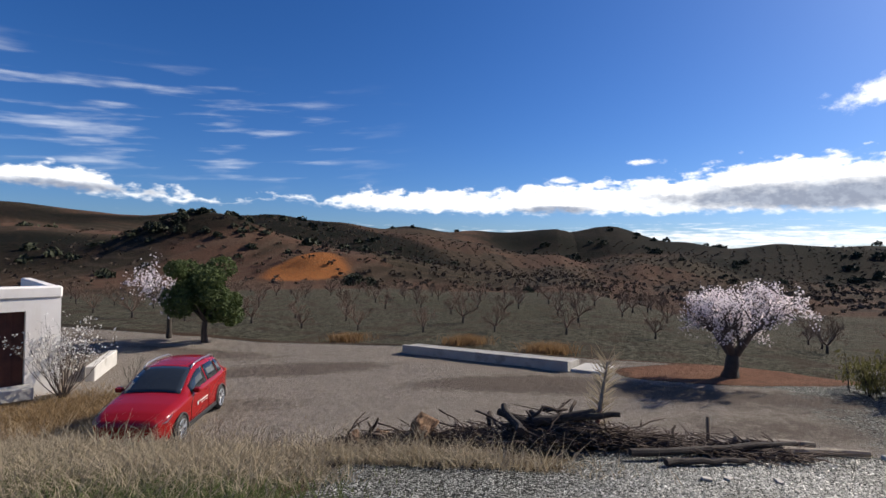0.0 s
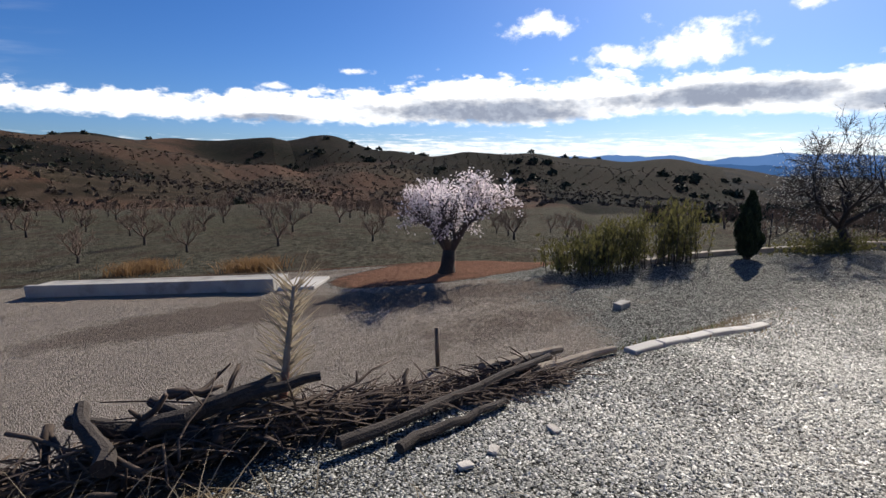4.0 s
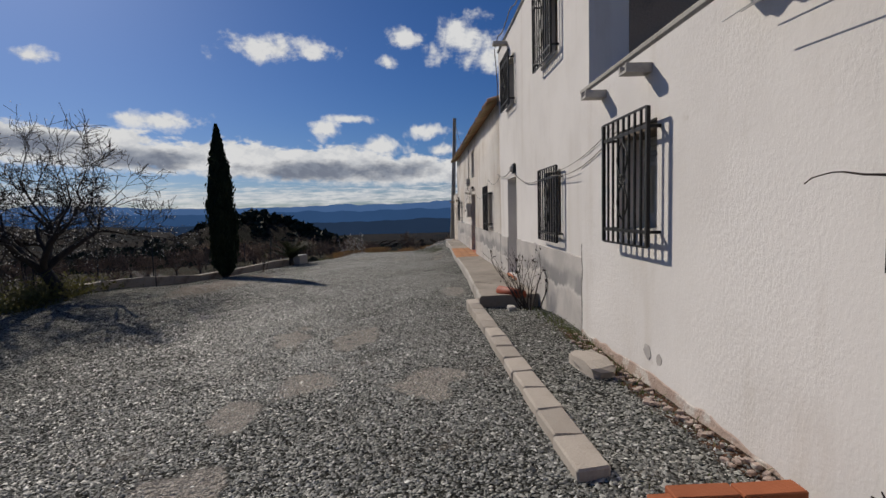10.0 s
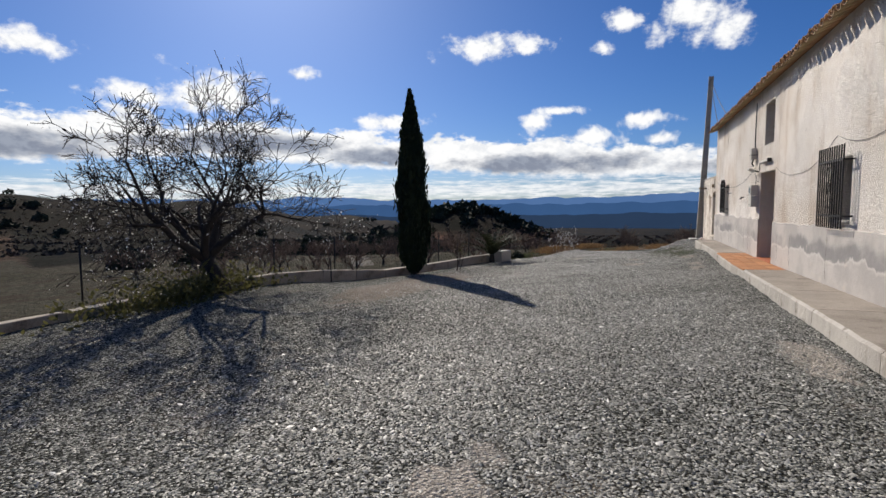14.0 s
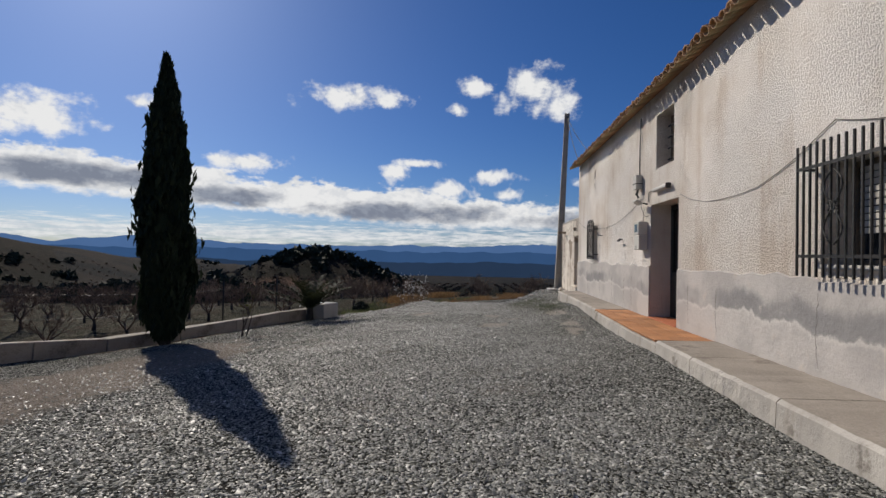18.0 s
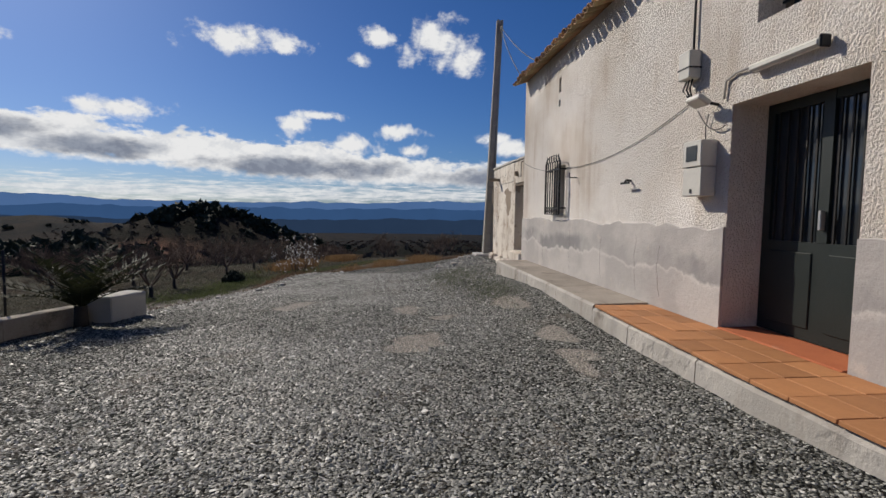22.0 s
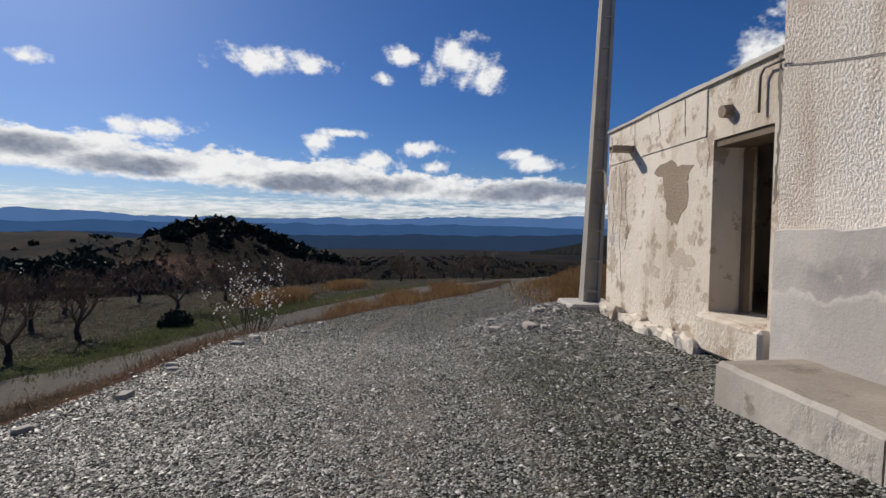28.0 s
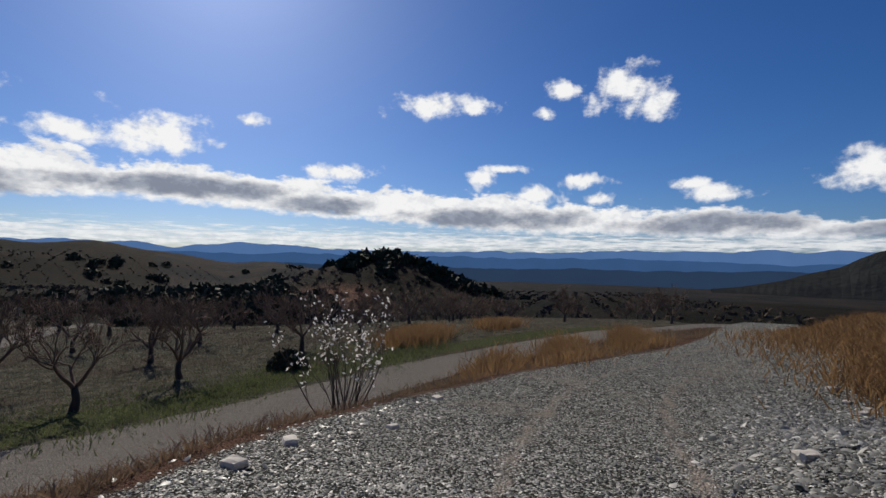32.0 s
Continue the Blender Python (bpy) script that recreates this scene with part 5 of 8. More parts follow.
def build_shed():
    h = thing("roofless_shed", "low flaking limewashed shed with an open doorway", "shed")
    part("wall", pierced(EAST + 0.001, SHED_END, -0.9, 2.42, -0.48, -0.03, [DOOR3]), SHEDW, h, "cracked limewashed wall shedding plaster")
    part("side_wall", boxes((SHED_END - 0.4, SHED_END, -4.0, -0.482, -0.9, 2.42)), SHEDW, h)
    part("back_wall", boxes((EAST + 0.001, SHED_END, -4.3, -4.0, -0.9, 2.3)), SHEDW, h)
    part("roof", boxes((EAST + 0.002, SHED_END - 0.402, -3.98, -0.484, 2.25, 2.35)), CONC, h)
    part("floor", boxes((EAST + 0.002, SHED_END - 0.402, -3.98, -0.484, -0.1, 0.1)), CONC, h)
    part("lintel", boxes((DOOR3[0] + 0.001, DOOR3[1] - 0.001, -0.40, -0.05, DOOR3[3] - 0.07, DOOR3[3] - 0.001)), WOOD, h, "rough wooden lintel")
    part("threshold", boxes((DOOR3[0] - 0.05, DOOR3[1] + 0.08, -0.47, 0.07, -0.2, 0.16), bev=0.03), SHEDW, h)
    part("door_frame", boxes((DOOR3[0] + 0.001, DOOR3[0] + 0.06, -0.40, -0.34, 0.18, DOOR3[3] - 0.08), (DOOR3[1] - 0.07, DOOR3[1] - 0.001, -0.40, -0.34, 0.18, DOOR3[3] - 0.08)), WOOD, h, "weathered wooden door frame")
    wavy_slab("plaster_layer", DOOR3[1] + 0.12, SHED_END - 0.02, 1.93, 2.40, -0.03, -0.018, SHEDW, h, "peeling upper coat of whitewash", amp=0.06)
    wavy_slab("coping", EAST + 0.02, SHED_END + 0.02, 2.42, 2.47, -0.5, 0.0, PALE, h, "uneven coping", amp=0.02)
    # foot of rough mortar
    for k in range(9):
        x = 16.15 + k * 0.32
        bm = boxes((x - 0.20, x + 0.20, -0.05, 0.08 + random.uniform(0, 0.10), -0.6, gz(x, 0.1) + 0.07 + random.uniform(0, 0.07)), bev=0.04)
        bmesh.ops.subdivide_edges(bm, edges=bm.edges, cuts=2, use_grid_fill=True)
        for vv in bm.verts:
            vv.co += Vector(noise.noise_vector(vv.co * 7)) * 0.07
        part("footing_stone", bm, SHEDW, h)
    part("rain_spout", boxes((17.72, 17.86, -0.05, 0.27, 2.02, 2.04), (17.72, 17.74, -0.05, 0.27, 2.04, 2.10), (17.84, 17.86, -0.05, 0.27, 2.04, 2.10)), MORTAR, h, "clay rain spout")
    v, f = [], []
    tube_data([(15.75, -0.06, 2.10), (15.75, 0.05, 2.09)], [0.07, 0.06], 8, v, f)
    from_arrays("pipe_stub", v, f, MORTAR, h)
    wall_cable("cable", [(15.0, 0.04, 2.32), (15.25, 0.01, 2.34), (15.3, 0.01, 2.28), (15.3, 0.01, 1.98)], 0.012, CABLE, h)
    part("bucket", boxes((15.3, 15.5, -1.0, -0.8, 0.1, 0.42), bev=0.03), PALE, h)
    return h


build_white_house()
build_stucco_house()
build_shed()


def ledge_front(x):
    return float(np.interp(x, [-2.94, 1.5, 6.4, 8.4, 10.7, 14.71], [1.0, 0.83, 0.79, 0.74, 0.69, 0.69]))


def ledge_top(x):
    return float(np.interp(x, [-2.94, 1.5, 6.4, 14.71], [0.165, 0.085, 0.042, 0.034]))


def build_ledge():
    """Raised pavement along the houses, cast in lengths with cracks between them."""
    led = thing("raised_pavement", "cracked concrete pavement raised along the house fronts", "pavement")
    led["kind"] = "structure"
    cuts = [-2.94, -1.2, 0.8, 2.4, 4.05, 5.19, 7.1, 8.26, 9.19, 10.6, 12.2, 13.4, 14.71]
    for a, b in zip(cuts, cuts[1:]):
        tiled = 5.19 < (a + b) / 2 < 9.2
        dz = -0.035 if tiled else 0.0
        bm = bmesh.new()
        n = 18
        rows = []
        for i in range(n + 1):
            x = a + 0.006 + (b - a - 0.012) * i / n
            yf = ledge_front(x) + 0.012 * noise.noise((x * 2.1, 3, 0)) + 0.010 * noise.noise((x * 5.0, 7, 0))
            zt = ledge_top(x) + dz + 0.010 * noise.noise((x * 6.0, 1, 0))
            rows.append([bm.verts.new(c) for c in ((x, 0.027, -0.75), (x, yf + 0.02, -0.75), (x, yf, zt - 0.03), (x, yf - 0.03, zt), (x, 0.027, zt + 0.01))])
        for p, q in zip(rows, rows[1:]):
            for k in range(5):
                bm.faces.new((p[k], p[(k + 1) % 5], q[(k + 1) % 5], q[k]))
        bm.faces.new(rows[0])
        bm.faces.new(rows[-1][::-1])
        sl = part("slab", bm, LEDGE, led)
        sl.data.materials.append(FACE)
        for pl in sl.data.polygons:
            if pl.normal.y > 0.4:
                pl.material_index = 1
    base = boxes((-0.159, 0.159, -0.124, 0.124, 0.0, 0.03), bev=0.004)
    me = bpy.data.meshes.new("floor_tile")
    base.to_mesh(me)
    base.free()
    me.materials.append(TILE)
    for i in range(12):
        for j in range(3):
            x = 5.36 + i * 0.327
            wide = (ledge_front(x) + 0.005 - 0.03) / 3
            y = 0.03 + wide * (j + 0.5)
            ob = new("floor_tile", me)
            ob.parent = led
            ob.matrix_world = pose(x, y, ledge_top(x) - 0.026 + random.uniform(0, 0.004), 0, 0, random.uniform(-0.5, 0.5)) @ Matrix.Diagonal((1, (wide - 0.008) / 0.248, 1, 1))
    return led


build_ledge()

# ---- kerbs, blocks, planter ----


def stones_row(name, label, cat, pts, width, high, mat, gap=0.012, group=""):
    """A line of kerb blocks between points along the ground."""
    t = thing(name, label, cat, group)
    for (x0, y0, z0), (x1, y1, z1) in zip(pts, pts[1:]):
        a, b = Vector((x0, y0, z0)), Vector((x1, y1, z1))
        ln = (b - a).length - gap
        bm = bmesh.new()
        box(bm, -ln / 2, ln / 2, -width / 2, width / 2, -high, 0, bev=0.012, jit=0.008)
        ob = part("block", bm, mat, t)
        d = b - a
        ob.matrix_world = Matrix.Translation((a + b) / 2) @ Matrix.Rotation(math.atan2(d.y, d.x) + random.uniform(-0.02, 0.02), 4, "Z") @ Matrix.Rotation(-math.asin(d.z / d.length), 4, "Y")
    return t


def line(a, b, n, dz=0.0):
    return [(a[0] + (b[0] - a[0]) * k / n, a[1] + (b[1] - a[1]) * k / n, a[2] + (b[2] - a[2]) * k / n + dz) for k in range(n + 1)]


stones_row("kerb_line", "row of worn concrete kerb blocks in front of the wing", "kerb", line((-8.45, 1.04, 0.20), (-2.96, 1.13, 0.13), 13), 0.19, 0.28, PLANK)
stones_row("yard_kerb", "row of pale kerb blocks at the yard's edge", "kerb", [(x, y, gz(x, y) + 0.05) for x, y, _ in line((-12.55, 4.40, 0), (-9.06, 5.42, 0), 6)], 0.15, 0.3, PALE)
stones_row("step_block", "loose concrete block lying on gravel", "block", line((-9.62, 8.25, gz(-9.6, 8.3) + 0.12), (-9.25, 8.42, gz(-9.3, 8.4) + 0.12), 1), 0.2, 0.16, CONC)
stones_row("patio_kerb", "grey kerb laid against the wall", "kerb", line((-10.45, 0.11, gz(-10.45, 0.2) + 0.055), (-10.62, 0.93, gz(-10.6, 0.8) + 0.055), 1), 0.065, 0.2, CONC)


def build_patio():
    t = thing("patio_slab", "cracked beige concrete slab by the red door", "slab")
    random.seed(5)
    xs = [-13.6, -12.75, -11.6, -10.68]
    for a, b in zip(xs, xs[1:]):
        for c, d in ((-0.26, 0.34), (0.34, 0.95)):
            bm = bmesh.new()
            box(bm, a + 0.008, b - 0.008, c + 0.008, d - 0.008, -0.2, 0.0, bev=0.01, jit=0.02)
            o = part("slab", bm, SLABM, t)
            o.location = (0, 0, gz((a + b) / 2, (c + d) / 2) + 0.03)
    return t


build_patio()


def hollow_brick(ln, w=0.11, hh=0.09):
    return boxes((0, ln, -w / 2, w / 2, 0, hh), bev=0.006)


def build_planter():
    t = thing("brick_planter", "open bed edged with red hollow bricks round a vine", "planter")
    z = gz(-9.3, 0.6) + 0.045
    for x, y, rz, ln, hh in ((-9.88, 0.20, 90, 0.33, 0.10), (-9.88, 0.54, 90, 0.33, 0.10), (-9.80, 0.86, 0, 0.33, 0.09), (-9.46, 0.86, 0, 0.33, 0.09), (-9.12, 0.86, 0, 0.33, 0.09), (-8.80, 0.20, 90, 0.30, 0.10), (-8.80, 0.51, 90, 0.30, 0.10)):
        o = part("brick", hollow_brick(ln, 0.11, hh), TERRA, t)
        o.matrix_world = pose(x, y, z - 0.05, 0, 0, rz + random.uniform(-2, 2))
    return t


build_planter()


def rock(name, label, at, size, mat, group="", seed=0, category="rock", rz=0):
    rnd = random.Random(seed)
    bm = bmesh.new()
    bmesh.ops.create_cube(bm, size=1.0)
    bmesh.ops.subdivide_edges(bm, edges=bm.edges, cuts=2, use_grid_fill=True)
    for v in bm.verts:
        n = v.co.normalized() * 0.58
        v.co = v.co.lerp(n, 0.45) + Vector([rnd.uniform(-0.06, 0.06) for _ in range(3)])
        v.co = Vector((v.co.x * size[0], v.co.y * size[1], v.co.z * size[2]))
    o = part(name, bm, mat)
    o.matrix_world = pose(at[0], at[1], at[2], rnd.uniform(-5, 5), rnd.uniform(-5, 5), rz)
    return tagged(o, label, category, group)


rock("stone_block", "flat weathered stone block by the wall", (-6.62, 0.42, gz(-6.62, 0.4) + 0.05), (0.52, 0.25, 0.14), PLANK, seed=3, rz=8)
for k, (x, y, s) in enumerate(((16.45, 5.83, 0.3), (19.56, 5.49, 0.28), (18.92, 5.56, 0.30), (17.4, 5.8, 0.2), (20.5, 4.9, 0.2), (18.3, 1.2, 0.4), (18.9, 1.6, 0.35), (17.6, 5.9, 0.22), (19.9, 1.5, 0.3), (15.6, 6.2, 0.24), (14.6, 6.8, 0.22), (22.2, 4.9, 0.25))):
    rock("edge_rock", "pale loose rock at the gravel's edge", (x, y, gz(x, y) + 0.01), (s * 0.62, s * 0.42, s * 0.26), PALER, "rocks along the road", 10 + k, rz=37 * k)
for k in range(3):
    rnd = random.Random(k)
    x, y = -15.3 + k * 0.42 + rnd.uniform(-0.1, 0.1), 2.75 + k * 0.16
    rock("edge_rock", "pale flat stone lying on gravel", (x, y, gz(x, y) + 0.02), (0.11, 0.07, 0.03), PALER, "stones by the woodpile", 60 + k, rz=50 * k)

# ---- low wall, trough, pole ----


def build_low_wall():
    t = thing("low_wall", "low pale concrete wall at the yard's edge", "wall")
    pts = [(-6.2, 11.5), (-3.6, 11.55), (-1.2, 11.4), (1.8, 11.1), (4.4, 10.4), (6.6, 9.75), (9.4, 8.85), (12.1, 7.95)]
    for (a, b), (c, d) in zip(pts, pts[1:]):
        n = max(1, round(math.hypot(c - a, d - b) / 1.25))
        for k in range(n):
            x0, y0, x1, y1 = a + (c - a) * k / n, b + (d - b) * k / n, a + (c - a) * (k + 1) / n, b + (d - b) * (k + 1) / n
            ln = math.hypot(x1 - x0, y1 - y0) - 0.004
            za, zb = [gz(*q) + 0.14 + 0.16 * float(sm(0.5, 4.5, q[0])) for q in ((x0, y0), (x1, y1))]
            bm = bmesh.new()
            box(bm, -ln / 2, ln / 2, -0.11, 0.11, -1.1, 0.0, bev=0.012, jit=0.006)
            o = part("block", bm, WALLC, t)
            o.matrix_world = Matrix.Translation(((x0 + x1) / 2, (y0 + y1) / 2, (za + zb) / 2)) @ Matrix.Rotation(math.atan2(y1 - y0, x1 - x0), 4, "Z") @ Matrix.Rotation(-math.atan2(zb - za, ln), 4, "Y")
    return t


build_low_wall()
bm = bmesh.new()
box(bm, -0.38, 0.38, -0.22, 0.22, -0.4, 0.42, bev=0.02, jit=0.01)
ob = part("end_block", bm, PALE)
ob.matrix_world = pose(12.25, 7.62, gz(12.25, 7.62), 0, 0, -14)
tagged(ob, "pale concrete block at the low wall's end", "block")


def build_trough():
    t = thing("concrete_trough", "long low concrete trough at the yard's edge", "trough")
    a, b = Vector((-23.15, 17.1)), Vector((-16.35, 13.9))
    d = (b - a).normalized()
    n = Vector((-d.y, d.x))
    L = (b - a).length
    rz = math.degrees(math.atan2(d.y, d.x))
    z0, z1 = gz(a.x, a.y), gz(b.x, b.y)
    m = pose((a.x + b.x) / 2 + n.x * 0.5, (a.y + b.y) / 2 + n.y * 0.5, (z0 + z1) / 2 + 0.0, 0, 0, rz) @ Matrix.Rotation(-math.atan2(z1 - z0, L), 4, "Y")
    for nm, bx in (("front_wall", (-L / 2, L / 2, -0.5, -0.32, -0.6, 0.36)), ("back_wall", (-L / 2, L / 2, 0.32, 0.5, -0.6, 0.29)), ("end_wall", (-L / 2, -L / 2 + 0.18, -0.318, 0.318, -0.6, 0.30)), ("end_wall", (L / 2 - 0.18, L / 2, -0.318, 0.318, -0.6, 0.30)), ("floor", (-L / 2 + 0.18, L / 2 - 0.18, -0.318, 0.318, -0.6, 0.285))):
        o = part(nm, boxes(bx, bev=0.015), CONC, t)
        o.matrix_world = m
    o = part("slab", boxes((L / 2 + 0.05, L / 2 + 1.1, -0.4, 0.9, -0.5, 0.10), bev=0.02), PALE, t)
    o.matrix_world = m
    return t


build_trough()


def build_pole():
    """Concrete mast with recessed webs between rungs, leaning a little."""
    x, y = 18.98, 0.08
    z = gz(x, y)
    t = thing("utility_pole", "leaning grey concrete utility pole with recessed sides", "pole")
    m = Matrix.Translation((x, y, z)) @ Matrix.Rotation(radians(2.4), 4, "X") @ Matrix.Rotation(radians(1.0), 4, "Y") @ Matrix.Rotation(radians(90), 4, "Z")
    H = 7.3

    def w(zz):
        return 0.145 - 0.06 * zz / H

    bm = bmesh.new()
    for s in (-1, 1):
        vs = []
        for zz in (-0.5, H):
            a = w(max(zz, 0))
            vs.append([bm.verts.new((s * a * 1.0 if q in (1, 2) else s * (a - 0.055), yy, zz)) for q, yy in ((0, -a * 0.75), (1, -a * 0.75), (2, a * 0.75), (3, a * 0.75))])
        for k in range(4):
            bm.faces.new((vs[0][k], vs[0][(k + 1) % 4], vs[1][(k + 1) % 4], vs[1][k]))
        bm.faces.new(vs[0])
        bm.faces.new(vs[1])
    o = part("mast", bm, CONC, t, "two concrete flanges")
    o.matrix_world = m
    o2 = part("web", boxes((-0.10, 0.10, -0.045, 0.045, -0.5, H - 0.02)), CONC, t)
    o2.matrix_world = m
    for k in range(15):
        zz = 0.25 + k * 0.48
        a = w(zz)
        o = part("rung", boxes((-a + 0.056, a - 0.056, -a * 0.72, a * 0.72, zz - 0.02, zz + 0.02), bev=0.006), CONC, t)
        o.matrix_world = m
    for k, zz in enumerate((2.3, 2.55)):
        o = part("plate", boxes((-w(zz) - 0.006, -w(zz), -0.05, 0.05, zz, zz + (0.07 if k else 0.11))), PALE if k else DARK, t)
        o.matrix_world = m
    o = part("footing", boxes((-0.42, 0.35, -0.35, 0.42, -0.4, 0.09), bev=0.03), PALE, t)
    o.matrix_world = Matrix.Translation((x, y, z))
    top = m @ Vector((0, 0, H - 0.12))
    for k, end in enumerate(((15.0, -0.1, 4.0), (14.2, -0.4, 4.25))):
        tube("cable", sagging(top, end, 0.25), 0.012, 5, BLACKP, t)
    return t


build_pole()

# ---- plants ----


def leaf_mesh(name, centres, size, mat, parent=None, seed=0, long=1.0, up=0.0, jitter=0.5):
    """Many small folded leaves or petals as free quads."""
    rng = np.random.default_rng(seed)
    c = np.asarray(centres, float)
    n = len(c)
    a = rng.normal(size=(n, 3))
    a[:, 2] += up * 3
    a /= np.linalg.norm(a, axis=1, keepdims=True)
    b = np.cross(a, rng.normal(size=(n, 3)))
    b /= np.linalg.norm(b, axis=1, keepdims=True) + 1e-9
    s = (np.asarray(size) * (1 - jitter + 2 * jitter * rng.random(n)))[:, None]
    nrm = np.cross(a, b) * s * 0.25
    v = np.stack([c - a * s * long, c + b * s * 0.5 + nrm, c + a * s * long, c - b * s * 0.5 + nrm], 1).reshape(-1, 3)
    i = np.arange(n)[:, None] * 4
    f = np.concatenate([i + [0, 1, 2], i + [0, 2, 3]], 0)
    me = bpy.data.meshes.new(name)
    me.vertices.add(len(v))
    me.vertices.foreach_set("co", v.astype(np.float32).ravel())
    me.loops.add(f.size)
    me.loops.foreach_set("vertex_index", f.astype(np.int32).ravel())
    me.polygons.add(len(f))
    me.polygons.foreach_set("loop_start", np.arange(0, f.size, 3, dtype=np.int32))
    me.update(calc_edges=True)
    me.materials.append(mat)
    ob = new(name, me)
    ob.parent = parent
    return ob


def grow(rnd, verts, faces, tips, p, d, length, r, depth, sides, spread=0.6, lift=0.15, wob=0.25, kids=(2, 4), shrink=0.72, twig_r=0.004):
    pts, rad = [tuple(p)], [r]
    n = 4
    q = Vector(p)
    for k in range(n):
        d = (d + Vector([rnd.gauss(0, wob) for _ in range(3)]) * 0.5 + Vector((0, 0, lift * 0.3))).normalized()
        q = q + d * (length / n)
        pts.append(tuple(q))
        rad.append(max(twig_r, r * (1 - 0.42 * (k + 1) / n)))
    tube_data(pts, rad, max(3, sides), verts, faces, cap=depth < 1)
    tips.append((q.copy(), depth))
    if depth == 0:
        return
    for k in range(rnd.randint(*kids)):
        at = rnd.choice(pts[2:]) if k else pts[-1]
        i = pts.index(at)
        axis = Vector([rnd.gauss(0, 1) for _ in range(3)]).normalized()
        nd = (d + axis * spread * rnd.uniform(0.7, 1.4)).normalized()
        grow(rnd, verts, faces, tips, Vector(at), nd, length * shrink * rnd.uniform(0.75, 1.15), max(twig_r, rad[i] * 0.68), depth - 1, sides - 1, spread, lift, wob, kids, shrink, twig_r)


def bare_tree_parts(seed, trunk_h, r, limbs, limb_len, depth, parent, bark=BARK, twig=TWIG, lean=(0, 0), spread=0.65, lift=0.2, kids=(2, 4), twig_r=0.004):
    """Trunk and crown of a leafless tree at the origin of its parent. Gives the tips."""
    rnd = random.Random(seed)
    v, f = [], []
    top = Vector((lean[0], lean[1], trunk_h))
    tube_data([(0, 0, -0.3), (0, 0, 0.02), tuple(top * 0.5 + Vector((rnd.uniform(-0.04, 0.04), 0, 0))), tuple(top)], [r * 1.6, r * 1.25, r * 0.95, r * 0.9], 9, v, f)
    tr = from_arrays("trunk", v, f, bark, parent, True)
    v, f, tips = [], [], []
    for k in range(limbs):
        a = 2 * math.pi * (k + rnd.uniform(-0.25, 0.25)) / limbs
        d = Vector((math.cos(a) * 0.75, math.sin(a) * 0.75, rnd.uniform(0.55, 0.95))).normalized()
        grow(rnd, v, f, tips, top - Vector((0, 0, r * 0.5)), d, limb_len * rnd.uniform(0.85, 1.15), r * 0.62, depth, 6, spread, lift, 0.25, kids, 0.72, twig_r)
    cr = from_arrays("crown", v, f, twig, parent, True)
    return tr, cr, tips


def sprinkle(tips, rnd, n, rad):
    return [tuple(t + Vector([rnd.gauss(0, rad) for _ in range(3)])) for t, dep in tips for _ in range(n) if dep <= 1]


# flowering almond by the lower road
t = thing("almond_tree", "flowering almond tree covered in pale pink blossom", "tree", at=(-11.47, 13.6, gz(-11.47, 13.6)))
_, _, tips = bare_tree_parts(11, 0.7, 0.22, 6, 1.02, 4, t, lean=(0.12, 0.1), spread=0.95, kids=(3, 4), lift=0.30, twig_r=0.008)
leaf_mesh("blossom", sprinkle(tips, random.Random(1), 7, 0.075), 0.036, BLOSSOM, t, 1)

# bare almond at the low wall
t = thing("bare_tree", "leafless almond tree with fine dark twigs", "tree", at=(1.47, 10.73, gz(1.47, 10.73)))
_, _, tips = bare_tree_parts(23, 0.75, 0.15, 6, 1.32, 5, t, twig=BARK, lean=(-0.12, 0.3), spread=0.9, kids=(3, 4), lift=0.02, twig_r=0.006)
leaf_mesh("bud", sprinkle(tips, random.Random(2), 1, 0.06), 0.018, WHITEBUD, t, 2)
cen = [(1.0 + random.gauss(0, 1.1), 10.9 + random.gauss(0, 0.3), abs(random.gauss(0, 0.22))) for _ in range(2600)]
leaf_mesh("wall_shrub", [(x, y, gz(x, y) + z) for x, y, z in cen], 0.05, LEAFO, None, 3)
tagged(bpy.data.objects["wall_shrub"], "low scrubby bush at the wall's foot", "shrub")


